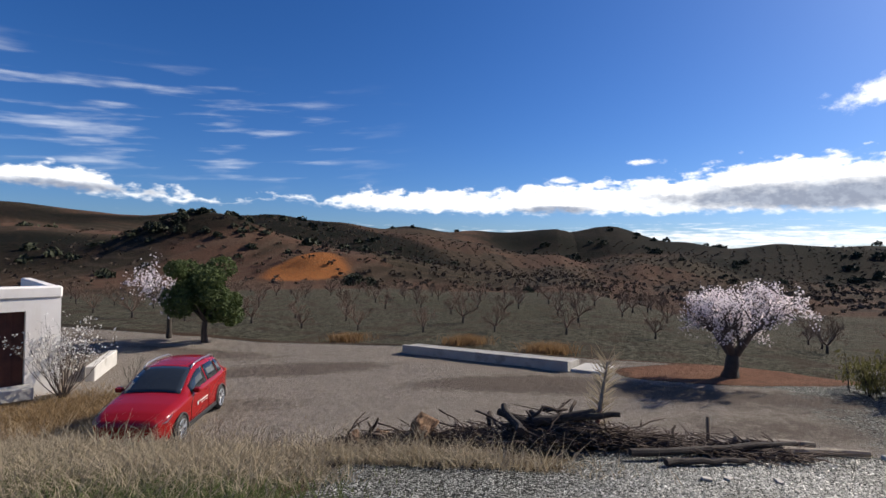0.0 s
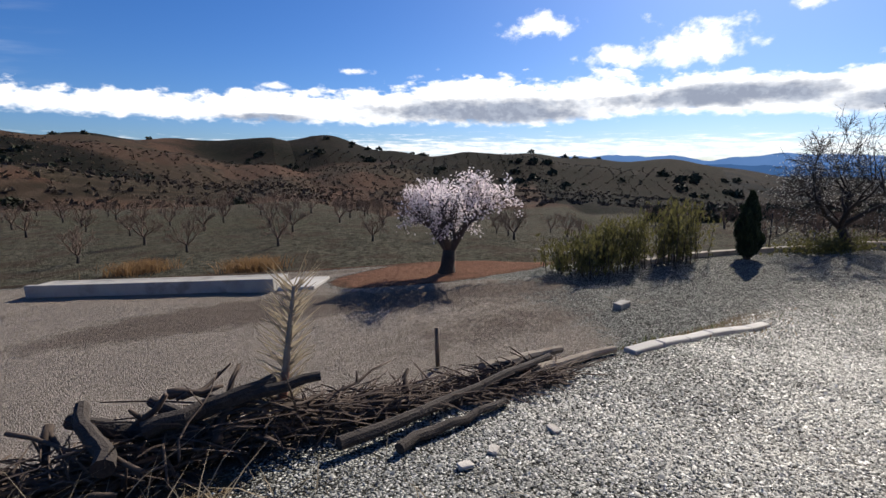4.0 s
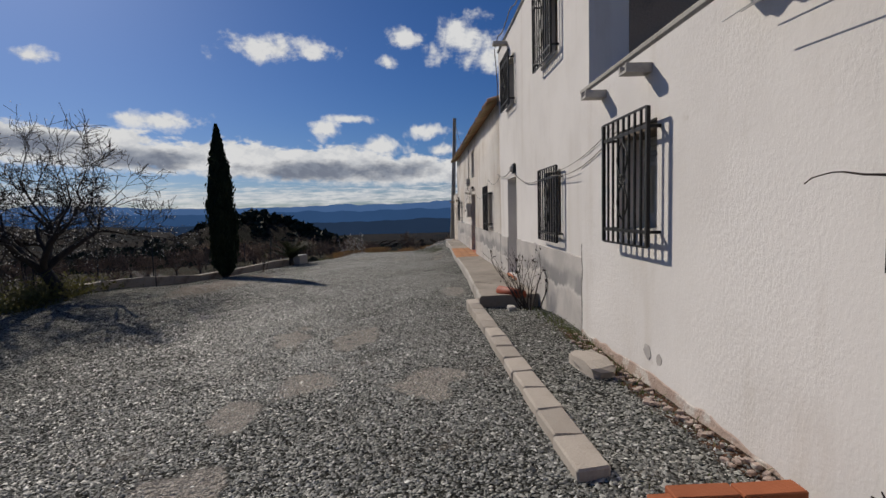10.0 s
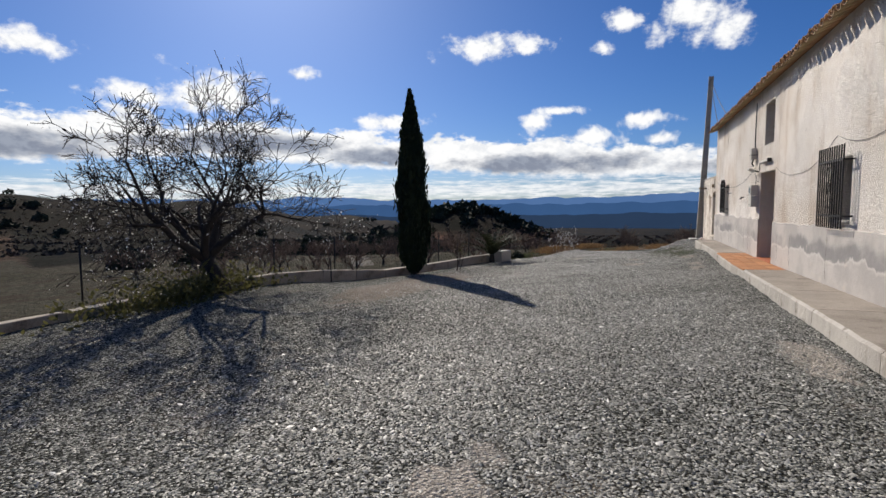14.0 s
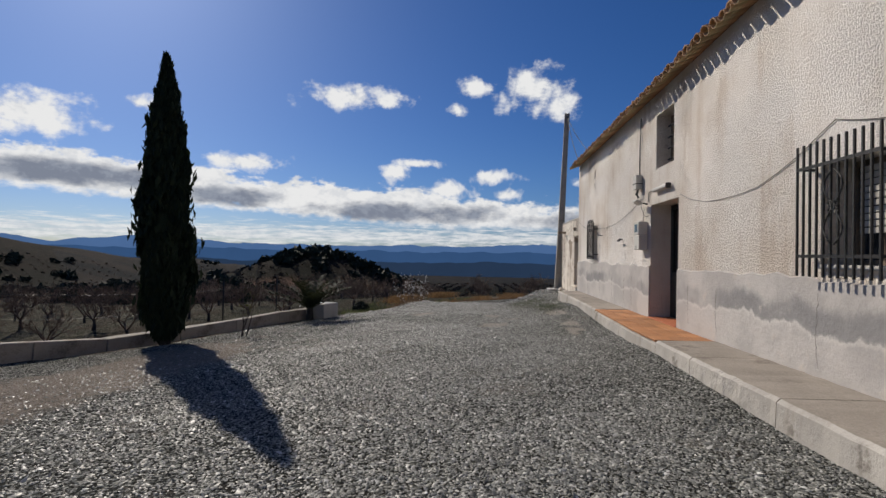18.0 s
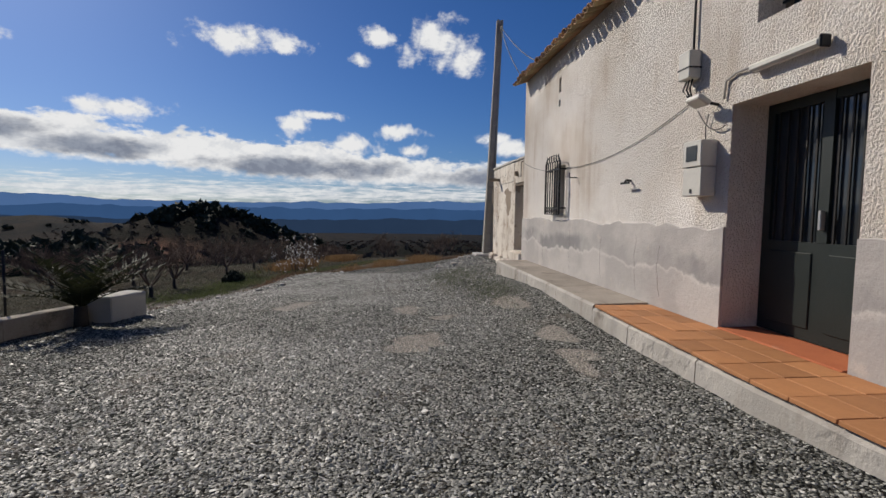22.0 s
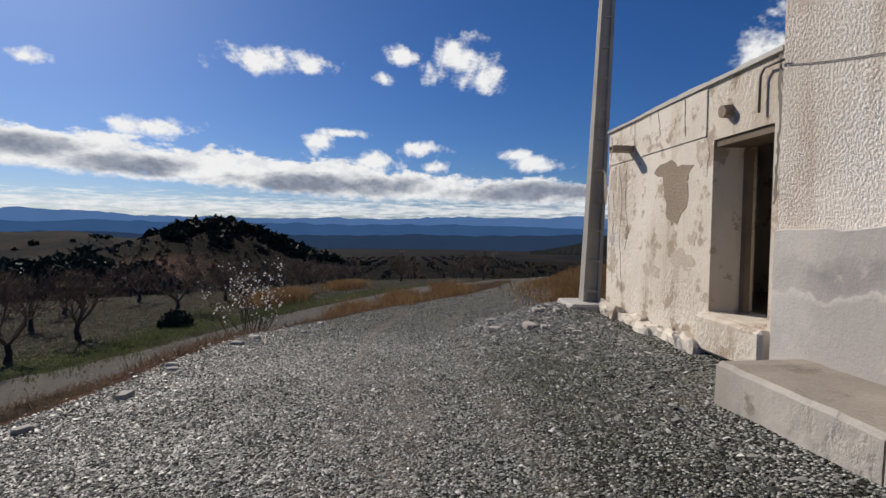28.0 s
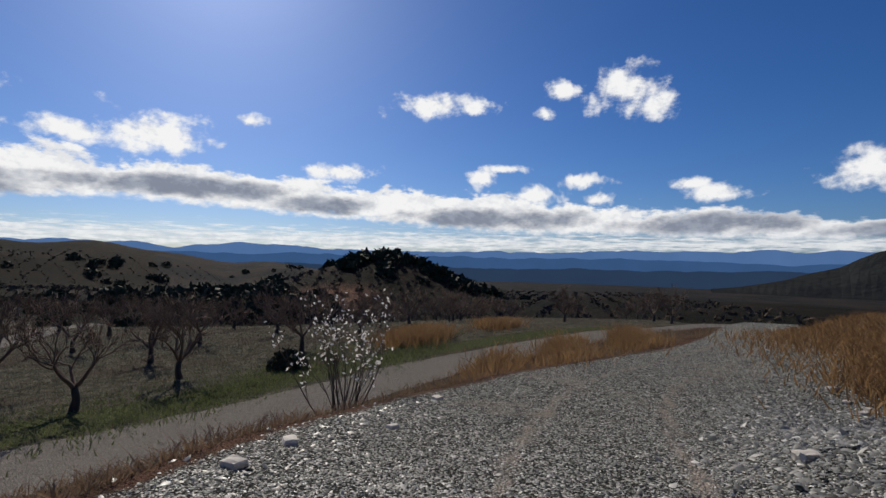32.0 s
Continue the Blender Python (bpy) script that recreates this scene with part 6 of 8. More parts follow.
def cypress(at, h, r, seed, label):
    t = thing("cypress", label, "tree", at=at)
    rnd = np.random.default_rng(seed)
    n = int(7000 * h * r)
    u = rnd.random(n) ** 0.9
    prof = np.interp(u, [0, 0.04, 0.12, 0.3, 0.55, 0.8, 0.93, 1], [0.25, 0.62, 0.9, 1.0, 0.86, 0.52, 0.24, 0.03])
    a = rnd.random(n) * 2 * math.pi
    lump = 1 + 0.16 * np.sin(a * 3 + u * 17) + 0.13 * np.sin(a * 5 - u * 31) + 0.28 * (rnd.random(n) < 0.06)
    rr = r * prof * lump * (1 - 0.32 * rnd.random(n) ** 2)
    c = np.stack([rr * np.cos(a) + 0.05 * np.sin(u * 9) + -0.03 * h * u ** 2, rr * np.sin(a), 0.12 + u * (h - 0.12)], 1)
    leaf_mesh("foliage", c, 0.06, LEAFD, t, seed, long=1.5, up=1.2)
    v, f = [], []
    zz = np.linspace(0.14, h * 0.97, 14)
    pr = np.interp(zz / h, [0, 0.04, 0.12, 0.3, 0.55, 0.8, 0.93, 1], [0.2, 0.5, 0.78, 0.84, 0.72, 0.42, 0.17, 0.02]) * r
    tube_data([(0.05 * math.sin(z / h * 9) + -0.03 * h * (z / h) ** 2, 0, z) for z in zz], list(pr), 10, v, f)
    from_arrays("inner_foliage", v, f, LEAFD, t, True)
    tube("trunk", [(0, 0, -0.2), (0, 0, 0.35)], [0.12, 0.10], 8, BARK, t)
    return t


cypress((7.2, 9.02, gz(7.2, 9.02)), 5.35, 0.42, 4, "tall dark green cypress at the yard's edge")
cypress((-3.05, 10.72, gz(-3.05, 10.72)), 1.95, 0.30, 5, "small dark cypress by the hedge")


def hedge():
    rnd = random.Random(8)
    t = thing("oleander_hedge", "olive-green hedge of upright oleander stems", "hedge")
    v, f, cen = [], [], []
    for k in range(150):
        u = rnd.random()
        x, y = -8.9 + 4.5 * u + rnd.gauss(0, 0.12), 11.6 - 0.3 * u + rnd.gauss(0, 0.45)
        z = gz(x, y)
        hh = rnd.uniform(0.9, 1.55) * (0.75 + 0.5 * u)
        dx, dy = rnd.gauss(0, 0.16), rnd.gauss(0, 0.16)
        tube_data([(x, y, z - 0.05), (x + dx * 0.5, y + dy * 0.5, z + hh * 0.5), (x + dx, y + dy, z + hh)], [0.012, 0.009, 0.004], 4, v, f)
        for _ in range(46):
            s = rnd.uniform(0.15, 1.03)
            cen.append((x + dx * s + rnd.gauss(0, 0.11), y + dy * s + rnd.gauss(0, 0.11), z + hh * s))
    from_arrays("stem_growth", v, f, BARK, t)["kind"] = "stuff"
    leaf_mesh("foliage", cen, 0.042, LEAFO, t, 8, long=1.5, up=0.8)


hedge()


def leafy_tree(at, h, r, seed, label, mat, trunk_r=0.12, leaf=0.07, n=9000, name="tree"):
    t = thing(name, label, "tree", at=at)
    rnd = random.Random(seed)
    _, _, tips = bare_tree_parts(seed, h * 0.28, trunk_r, 5, h * 0.28, 2, t, twig=BARK, lift=0.3)
    rng = np.random.default_rng(seed)
    blobs = [(rnd.uniform(-0.65, 0.65) * r, rnd.uniform(-0.6, 0.6) * r, h * rnd.uniform(0.30, 0.94), r * rnd.uniform(0.2, 0.42)) for _ in range(26)]
    c = []
    for bx, by, bz, br in blobs:
        q = rng.normal(size=(n // 26, 3))
        q /= np.linalg.norm(q, axis=1, keepdims=True)
        q *= (br * (0.55 + 0.5 * rng.random(len(q)) ** 0.5))[:, None]
        c.append(q * [1, 1, 0.85] + [bx, by, bz])
    leaf_mesh("foliage", np.concatenate(c), leaf, mat, t, seed, long=1.4)
    return t


PX, PY = -34.0, 18.6
leafy_tree((PX, PY, gz(PX, PY)), 4.1, 1.75, 31, "bushy dark green pine beside the parking yard", LEAFP, 0.14, 0.085, 15000, "pine_tree")
t = thing("almond_tree", "small almond tree in white blossom behind the pine", "tree", at=(PX - 2.6, PY + 0.6, gz(PX - 2.6, PY + 0.6)))
_, _, tips = bare_tree_parts(12, 1.2, 0.12, 4, 1.2, 3, t)
leaf_mesh("blossom", sprinkle(tips, random.Random(3), 8, 0.2), 0.06, BLOSSOM, t, 4)


def catkin_shrub(at, h, stems, seed, label, buds=4, mat=WHITEBUD, size=0.03, spread=0.35, name="shrub"):
    t = thing(name, label, "shrub", at=at)
    rnd = random.Random(seed)
    v, f, tips = [], [], []
    for k in range(stems):
        d = Vector((rnd.gauss(0, spread), rnd.gauss(0, spread), 1)).normalized()
        grow(rnd, v, f, tips, Vector((rnd.gauss(0, 0.06), rnd.gauss(0, 0.06), -0.05)), d, h * rnd.uniform(0.5, 0.8), 0.014, 2, 4, 0.35, 0.3, 0.15, (2, 3), 0.6, 0.003)
    from_arrays("stem_growth", v, f, TWIG, t, True)["kind"] = "stuff"
    if buds:
        leaf_mesh("bud", sprinkle(tips, rnd, buds, 0.05), size, mat, t, seed)["kind"] = "stuff"
    return t


catkin_shrub((22.76, 6.58, gz(22.76, 6.58)), 1.5, 16, 41, "sparse leafless shrub with white catkins by the track", 3, size=0.028)
catkin_shrub((13.4, 8.6, gz(13.4, 8.6)), 0.7, 9, 42, "low twiggy shrub with white tufts", 2, size=0.025)
catkin_shrub((-31.4, 8.9, gz(-31.4, 8.9)), 1.75, 34, 43, "grey-white twiggy shrub against the outbuilding", 4, size=0.034, spread=0.42)
catkin_shrub((-29.6, 9.6, gz(-29.6, 9.6)), 0.9, 8, 44, "small bare shrub by the outbuilding", 0)
catkin_shrub((-3.3, 0.28, gz(-3.3, 0.28)), 0.85, 12, 45, "bare rose bush with dry seed heads against the wall", 1, BRANCH, 0.022, name="rose_bush")
catkin_shrub((8.1, 8.0, gz(8.1, 8.0)), 0.75, 4, 46, "thin sapling by the low wall", 1, LEAFO, 0.03, 0.2, "sapling")


def palm(at, seed):
    t = thing("palm", "small bushy palm beside the low wall", "palm", at=at)
    rnd = random.Random(seed)
    tube("trunk", [(0, 0, -0.1), (0, 0, 0.32)], [0.11, 0.09], 8, BARK, t)
    for k in range(30):
        a, lift = rnd.uniform(0, 6.28), rnd.uniform(0.55, 1.45)
        ln = rnd.uniform(1.0, 1.3)
        pts = []
        for i in range(8):
            s = i / 7
            out = ln * s * math.cos(lift * (1 - 0.25 * s))
            pts.append(Vector((math.cos(a) * out, math.sin(a) * out, 0.28 + ln * s * math.sin(lift) - 0.30 * s * s)))
        v, f = [], []
        for i in range(1, 8):
            p, d = pts[i], (pts[i] - pts[i - 1]).normalized()
            side = d.cross(Vector((0, 0, 1))).normalized()
            for sgn in (-1, 1):
                for q in (0, 0.5):
                    o = p - d * q * 0.1
                    b = len(v)
                    tip = o + side * sgn * 0.24 * (1 - 0.05 * i) + d * 0.12 + Vector((0, 0, 0.04))
                    v += [tuple(o), tuple(o + d * 0.05), tuple(tip)]
                    f.append((b, b + 1, b + 2))
        tube_data([tuple(p) for p in pts], [0.009 * (1 - 0.1 * i) for i in range(8)], 4, v, f)
        from_arrays("frond", v, f, LEAFPALM, t)
    return t


palm((11.6, 7.82, gz(11.6, 7.82)), 6)


# vine trained over the window
def build_vine():
    t = thing("grape_vine", "leafless grape vine climbing the window grille and eave", "vine")
    rnd = random.Random(14)
    z0 = gz(-9.3, 0.3)
    v, f, tips = [], [], []
    main = [(-9.26, 0.36, z0 - 0.1), (-9.28, 0.35, 0.36), (-9.38, 0.35, 0.52), (-9.46, 0.34, 0.68), (-9.55, 0.34, 0.80), (-9.53, 0.33, 0.96), (-9.58, 0.33, 1.12), (-9.61, 0.32, 1.30), (-9.59, 0.31, 1.40), (-9.49, 0.30, 1.49), (-9.43, 0.29, 1.62), (-9.49, 0.27, 1.80), (-9.40, 0.27, 2.02), (-9.47, 0.3, 2.28)]
    tube_data(main, [0.026, 0.020, 0.024, 0.018, 0.024, 0.017, 0.021, 0.015, 0.018, 0.013, 0.012, 0.010, 0.009, 0.007], 7, v, f)
    arm = [(-12.6, 0.46, 2.30), (-12.0, 0.48, 2.27), (-11.5, 0.46, 2.22), (-11.1, 0.45, 2.19), (-10.85, 0.44, 2.20), (-10.66, 0.42, 2.27), (-10.55, 0.43, 2.30), (-10.48, 0.42, 2.26), (-10.36, 0.43, 2.27), (-10.25, 0.41, 2.25), (-10.15, 0.42, 2.28), (-9.94, 0.41, 2.275), (-9.70, 0.40, 2.28), (-9.55, 0.38, 2.29), (-9.42, 0.36, 2.28)]
    tube_data(arm, [0.034, 0.038, 0.030, 0.036, 0.028, 0.036, 0.028, 0.026, 0.031, 0.021, 0.028, 0.021, 0.020, 0.016, 0.010], 8, v, f)
    for br in ([(-10.5, 0.42, 2.28), (-10.40, 0.46, 2.36), (-10.29, 0.5, 2.45), (-10.22, 0.55, 2.56), (-10.25, 0.58, 2.66)], [(-10.62, 0.43, 2.28), (-10.55, 0.52, 2.24), (-10.42, 0.58, 2.30), (-10.30, 0.62, 2.34)], [(-10.5, 0.42, 2.27), (-10.58, 0.46, 2.16), (-10.66, 0.47, 2.06), (-10.76, 0.46, 1.99)]):
        tube_data(br, [0.024, 0.019, 0.018, 0.012, 0.008][:len(br)], 6, v, f)
    trunk = from_arrays("trunk", v, f, BARK, t, True)
    v, f = [], []
    for a, b in zip(arm, arm[1:]):
        for _ in range(3):
            p = Vector(a).lerp(Vector(b), rnd.random())
            d = Vector((rnd.gauss(0.3, 0.6), rnd.gauss(0.15, 0.3), rnd.gauss(0.35, 0.6))).normalized()
            grow(rnd, v, f, tips, p, d, rnd.uniform(0.07, 0.2), 0.010, 1, 5, 0.7, 0.0, 0.5, (1, 2), 0.6, 0.003)
    for k in range(40):
        q = rnd.randint(9, 12) if k > 26 else rnd.randint(2, 7)
        p = Vector(main[q])
        d = Vector((rnd.gauss(0, 0.6), rnd.gauss(0.1, 0.3), rnd.gauss(0.4, 0.4))).normalized()
        grow(rnd, v, f, tips, p, d, rnd.uniform(0.04, 0.09) if k <= 26 else rnd.uniform(0.1, 0.25), 0.006, 1 if k > 26 else 0, 4, 0.5, 0.0, 0.35, (1, 2), 0.6, 0.003)
    from_arrays("shoot_growth", v, f, BRANCH, t, True)["kind"] = "stuff"
    for k in range(3):
        tube("wire", sagging((-13.4, 0.2 + 0.12 * k, 2.72 - 0.06 * k), (-8.3, 0.1 + 0.1 * k, 2.62 - 0.05 * k), 0.04), 0.004, 4, STEEL, t)
    loop = [(-9.75 + 0.05 * math.cos(a), 0.05, 2.0 + 0.12 * math.sin(a)) for a in np.linspace(0, 6.2, 12)]
    tube("wire", loop, 0.005, 4, CABLE, t)


build_vine()

# ---- woodpile, logs, palm stub, stake ----


def stick_mesh(seed, ln, r, knob=True):
    rnd = random.Random(seed)
    pts, p, d = [], Vector((-ln / 2, 0, 0)), Vector((1, 0, 0))
    for i in range(6):
        pts.append(tuple(p))
        d = (d + Vector([rnd.gauss(0, 0.30) for _ in range(3)])).normalized()
        p = p + d * ln / 5
    v, f = [], []
    tube_data(pts, [r * (1 - 0.12 * i) * rnd.uniform(0.85, 1.15) for i in range(6)], 6, v, f)
    for _ in range(rnd.randint(1, 3)):
        q = Vector(pts[rnd.randint(1, 4)])
        e = q + Vector([rnd.gauss(0, ln * 0.14) for _ in range(3)])
        tube_data([tuple(q), tuple((q + e) / 2), tuple(e)], [r * 0.6, r * 0.45, r * 0.3], 5, v, f)
    me = bpy.data.meshes.new("branch")
    me.from_pydata(v, [], f)
    me.polygons.foreach_set("use_smooth", [True] * len(me.polygons))
    me.materials.append(BRANCH)
    return me


def pile_height(u):
    return np.interp(u, [0, 0.12, 0.3, 0.5, 0.62, 0.78, 1], [0.14, 0.28, 0.46, 0.56, 0.36, 0.10, 0.03])


def build_pile():
    t = thing("brushwood_pile", "long heap of dead branches and prunings", "woodpile")
    rnd = random.Random(21)
    meshes = [stick_mesh(k, rnd.uniform(0.35, 1.0), rnd.uniform(0.008, 0.026) if k < 11 else 0.04) for k in range(14)]
    for k in range(298):
        u = rnd.random() ** 1.15
        x = -19.6 + 5.3 * u + rnd.gauss(0, 0.12)
        y = 3.30 + 0.85 * u + rnd.gauss(0, 0.28 + 0.12 * u)
        if y < 2.9 + 0.95 * u:
            y = 3.5 + u
        hh = float(pile_height(u)) * max(0.0, 1 - abs(y - 3.25 - 0.95 * u) / 0.85)
        ob = new("branch", meshes[k % 14])
        ob.parent = t
        ob.matrix_world = Matrix.Translation((x, y, gz(x, y) + 0.03 + hh * rnd.random())) @ Euler((0, rnd.gauss(0, 0.06 if u > 0.6 else 0.30), rnd.gauss(0.25, 0.5 if u > 0.6 else 0.9))).to_matrix().to_4x4() @ Matrix.Diagonal((1, 1, 0.4 if u > 0.6 else 0.9, 1)) @ Euler((rnd.uniform(0, 6), 0, 0)).to_matrix().to_4x4()
    v, f = [], []
    for k in range(6500):
        u = rnd.random()
        x, y = -19.8 + 6.1 * u, 3.35 + 0.9 * u + rnd.gauss(0, 0.40)
        if y < 2.85 + 1.0 * u:
            continue
        p = Vector((x, y, gz(x, y) + 0.02 + float(pile_height(u)) * 0.8 * rnd.random() * max(0, 1 - abs(y - 3.2 - u) / 0.9)))
        d = Vector((rnd.gauss(0, 0.26), rnd.gauss(0, 0.13), rnd.gauss(0.02, 0.06)))
        tube_data([tuple(p), tuple(p + d * 0.5 + Vector((0, 0, 0.02))), tuple(p + d)], [0.008, 0.007, 0.004], 3, v, f, cap=False)
    tw = from_arrays("twig_litter", v, f, BRANCH, t)
    tw["kind"] = "stuff"
    for k, (x, y, s) in enumerate(((-18.75, 3.25, 0.34), (-18.85, 3.35, 0.26), (-19.35, 3.2, 0.24), (-19.6, 3.1, 0.2))):
        bm = bmesh.new()
        bmesh.ops.create_cone(bm, cap_ends=True, segments=10, radius1=s * 0.55, radius2=s * 0.42, depth=s * 1.5)
        bmesh.ops.triangulate(bm, faces=bm.faces)
        bmesh.ops.subdivide_edges(bm, edges=bm.edges, cuts=3, use_grid_fill=True)
        for q in bm.verts:
            q.co += Vector(noise.noise_vector(q.co * 7 + Vector((k * 3, 0, 0)))) * s * 0.42
        o = part("stump", bm, STUMPM, t, "gnarled orange-brown stump", True)
        o.matrix_world = Matrix.Translation((x, y, gz(x, y) + s * 0.55)) @ Euler((rnd.uniform(-0.7, 0.7), rnd.uniform(-0.5, 0.5), rnd.uniform(0, 6))).to_matrix().to_4x4()
    return t


build_pile()


def log(a, b, r, seed, label, mat=LOG):
    rnd = random.Random(seed)
    a, b = Vector(a), Vector(b)
    pts = [tuple(a.lerp(b, k / 7) + Vector((rnd.gauss(0, 0.008), rnd.gauss(0, 0.016), rnd.gauss(0, 0.006)))) for k in range(8)]
    o = tube("log", pts, [r * (1.1 - 0.05 * k) * rnd.uniform(0.93, 1.07) for k in range(8)], 9, mat, smooth=False)
    return tagged(o, label, "log", "logs along the yard's edge")


def gp(x, y, dz):
    return (x, y, gz(x, y) + dz)


log(gp(-16.0, 3.2, 0.10), gp(-13.7, 4.22, 0.13), 0.048, 1, "long dark dead log lying along the gravel's edge", BARK)
log(gp(-15.6, 3.1, 0.06), gp(-14.5, 3.6, 0.05), 0.04, 6, "short dark dead log at the gravel's edge", BARK)
log((-13.98, 4.06, 0.33), (-12.72, 4.46, 0.26), 0.058, 2, "split log with pinkish heartwood")
log((-14.42, 4.30, 0.31), (-13.28, 4.70, 0.25), 0.06, 4, "pale barkless log end")
for k, (lx, ly, la) in enumerate(((-17.0, 3.7, 2.2), (-16.8, 3.55, 0.4), (-17.3, 3.6, 2.7), (-16.5, 3.6, 0.1), (-17.5, 3.45, 1.9), (-16.9, 3.85, 0.9))):
    log((lx - 0.45 * math.cos(la), ly - 0.3 * math.sin(la), gz(lx, ly) + 0.36), (lx + 0.45 * math.cos(la), ly + 0.3 * math.sin(la), gz(lx, ly) + 0.5), 0.05 + 0.008 * (k % 3), 20 + k, "thick cut branch with a sawn end on the heap", BARK)
st = tube("stake", [gp(-13.95, 7.08, -0.2), (-13.99, 7.05, gz(-13.95, 7.08) + 0.68)], 0.035, 6, WOOD)
tagged(st, "leaning dark wooden stake in the bank", "stake")


def dead_frond():
    t = thing("dead_palm_frond", "dry upright palm frond stuck in the woodpile", "palm frond")
    rnd = random.Random(4)
    x, y = -16.38, 3.85
    z = gz(x, y)
    pts = [Vector((x + 0.02 * i, y - 0.01 * i, z + 0.1 + 0.155 * i)) for i in range(9)]
    tube("stalk", [tuple(p) for p in pts], [0.045 - 0.004 * i for i in range(9)], 6, LOG, t)
    v, f = [], []
    for i in range(130):
        p = pts[1].lerp(pts[8], i / 130)
        s = 1 if i % 2 else -1
        e = p + Vector((s * rnd.uniform(0.12, 0.24), rnd.gauss(0, 0.08), rnd.uniform(0.12, 0.30)))
        b = len(v)
        v += [tuple(p), tuple(p + Vector((0, 0, 0.025))), tuple(e)]
        f.append((b, b + 1, b + 2))
    from_arrays("leaflet_growth", v, f, DRY, t)["kind"] = "stuff"


dead_frond()

# ---- orchard and far woods ----


def orchard():
    """Rows of pruned leafless almond trees on the fields."""
    rnd = random.Random(33)
    kinds = []
    for k in range(5):
        proto = thing("orchard_tree", "leafless pruned almond tree in the field", "tree", "orchard trees")
        bare_tree_parts(100 + k, 0.45, 0.07, 5, 0.58, 4, proto, twig=TWIGB, lift=0.22, spread=0.65, kids=(2, 4), twig_r=0.006)
        kinds.append(proto)
    spots = []
    for i in range(8):
        for j in range(26):
            x, y = -62 + j * 4.2 + 1.8 * (i % 2) - 0.35 * i, 25.5 + i * 4.8 - 0.16 * (j - 8)
            if x < 5:
                spots.append((x, y))
    for i in range(9):
        for j in range(17):
            x, y = 12 + j * 3.5 + i * 1.0, 12.8 + i * 3.5 - 0.25 * j
            if y > float(track_line(x)) + 2.5:
                spots.append((x, y))
    for i in range(4):
        for j in range(6):
            spots.append((44 + j * 5.5, -2 + i * 5.5))
    used = set()
    for k, (x, y) in enumerate(spots):
        if rnd.random() < 0.10:
            continue
        x, y = x + rnd.gauss(0, 0.4), y + rnd.gauss(0, 0.4)
        s = rnd.uniform(0.75, 1.0) * (1.0 if x < 6 else 1.05)
        m = pose(x, y, gz(x, y), 0, 0, rnd.uniform(0, 360))
        q = k % 5
        if q not in used:
            used.add(q)
            kinds[q].matrix_world = m
            kinds[q].scale = (s, s, s)
        else:
            c = copy_thing(kinds[q], m)
            c.scale = (s, s, s)


orchard()


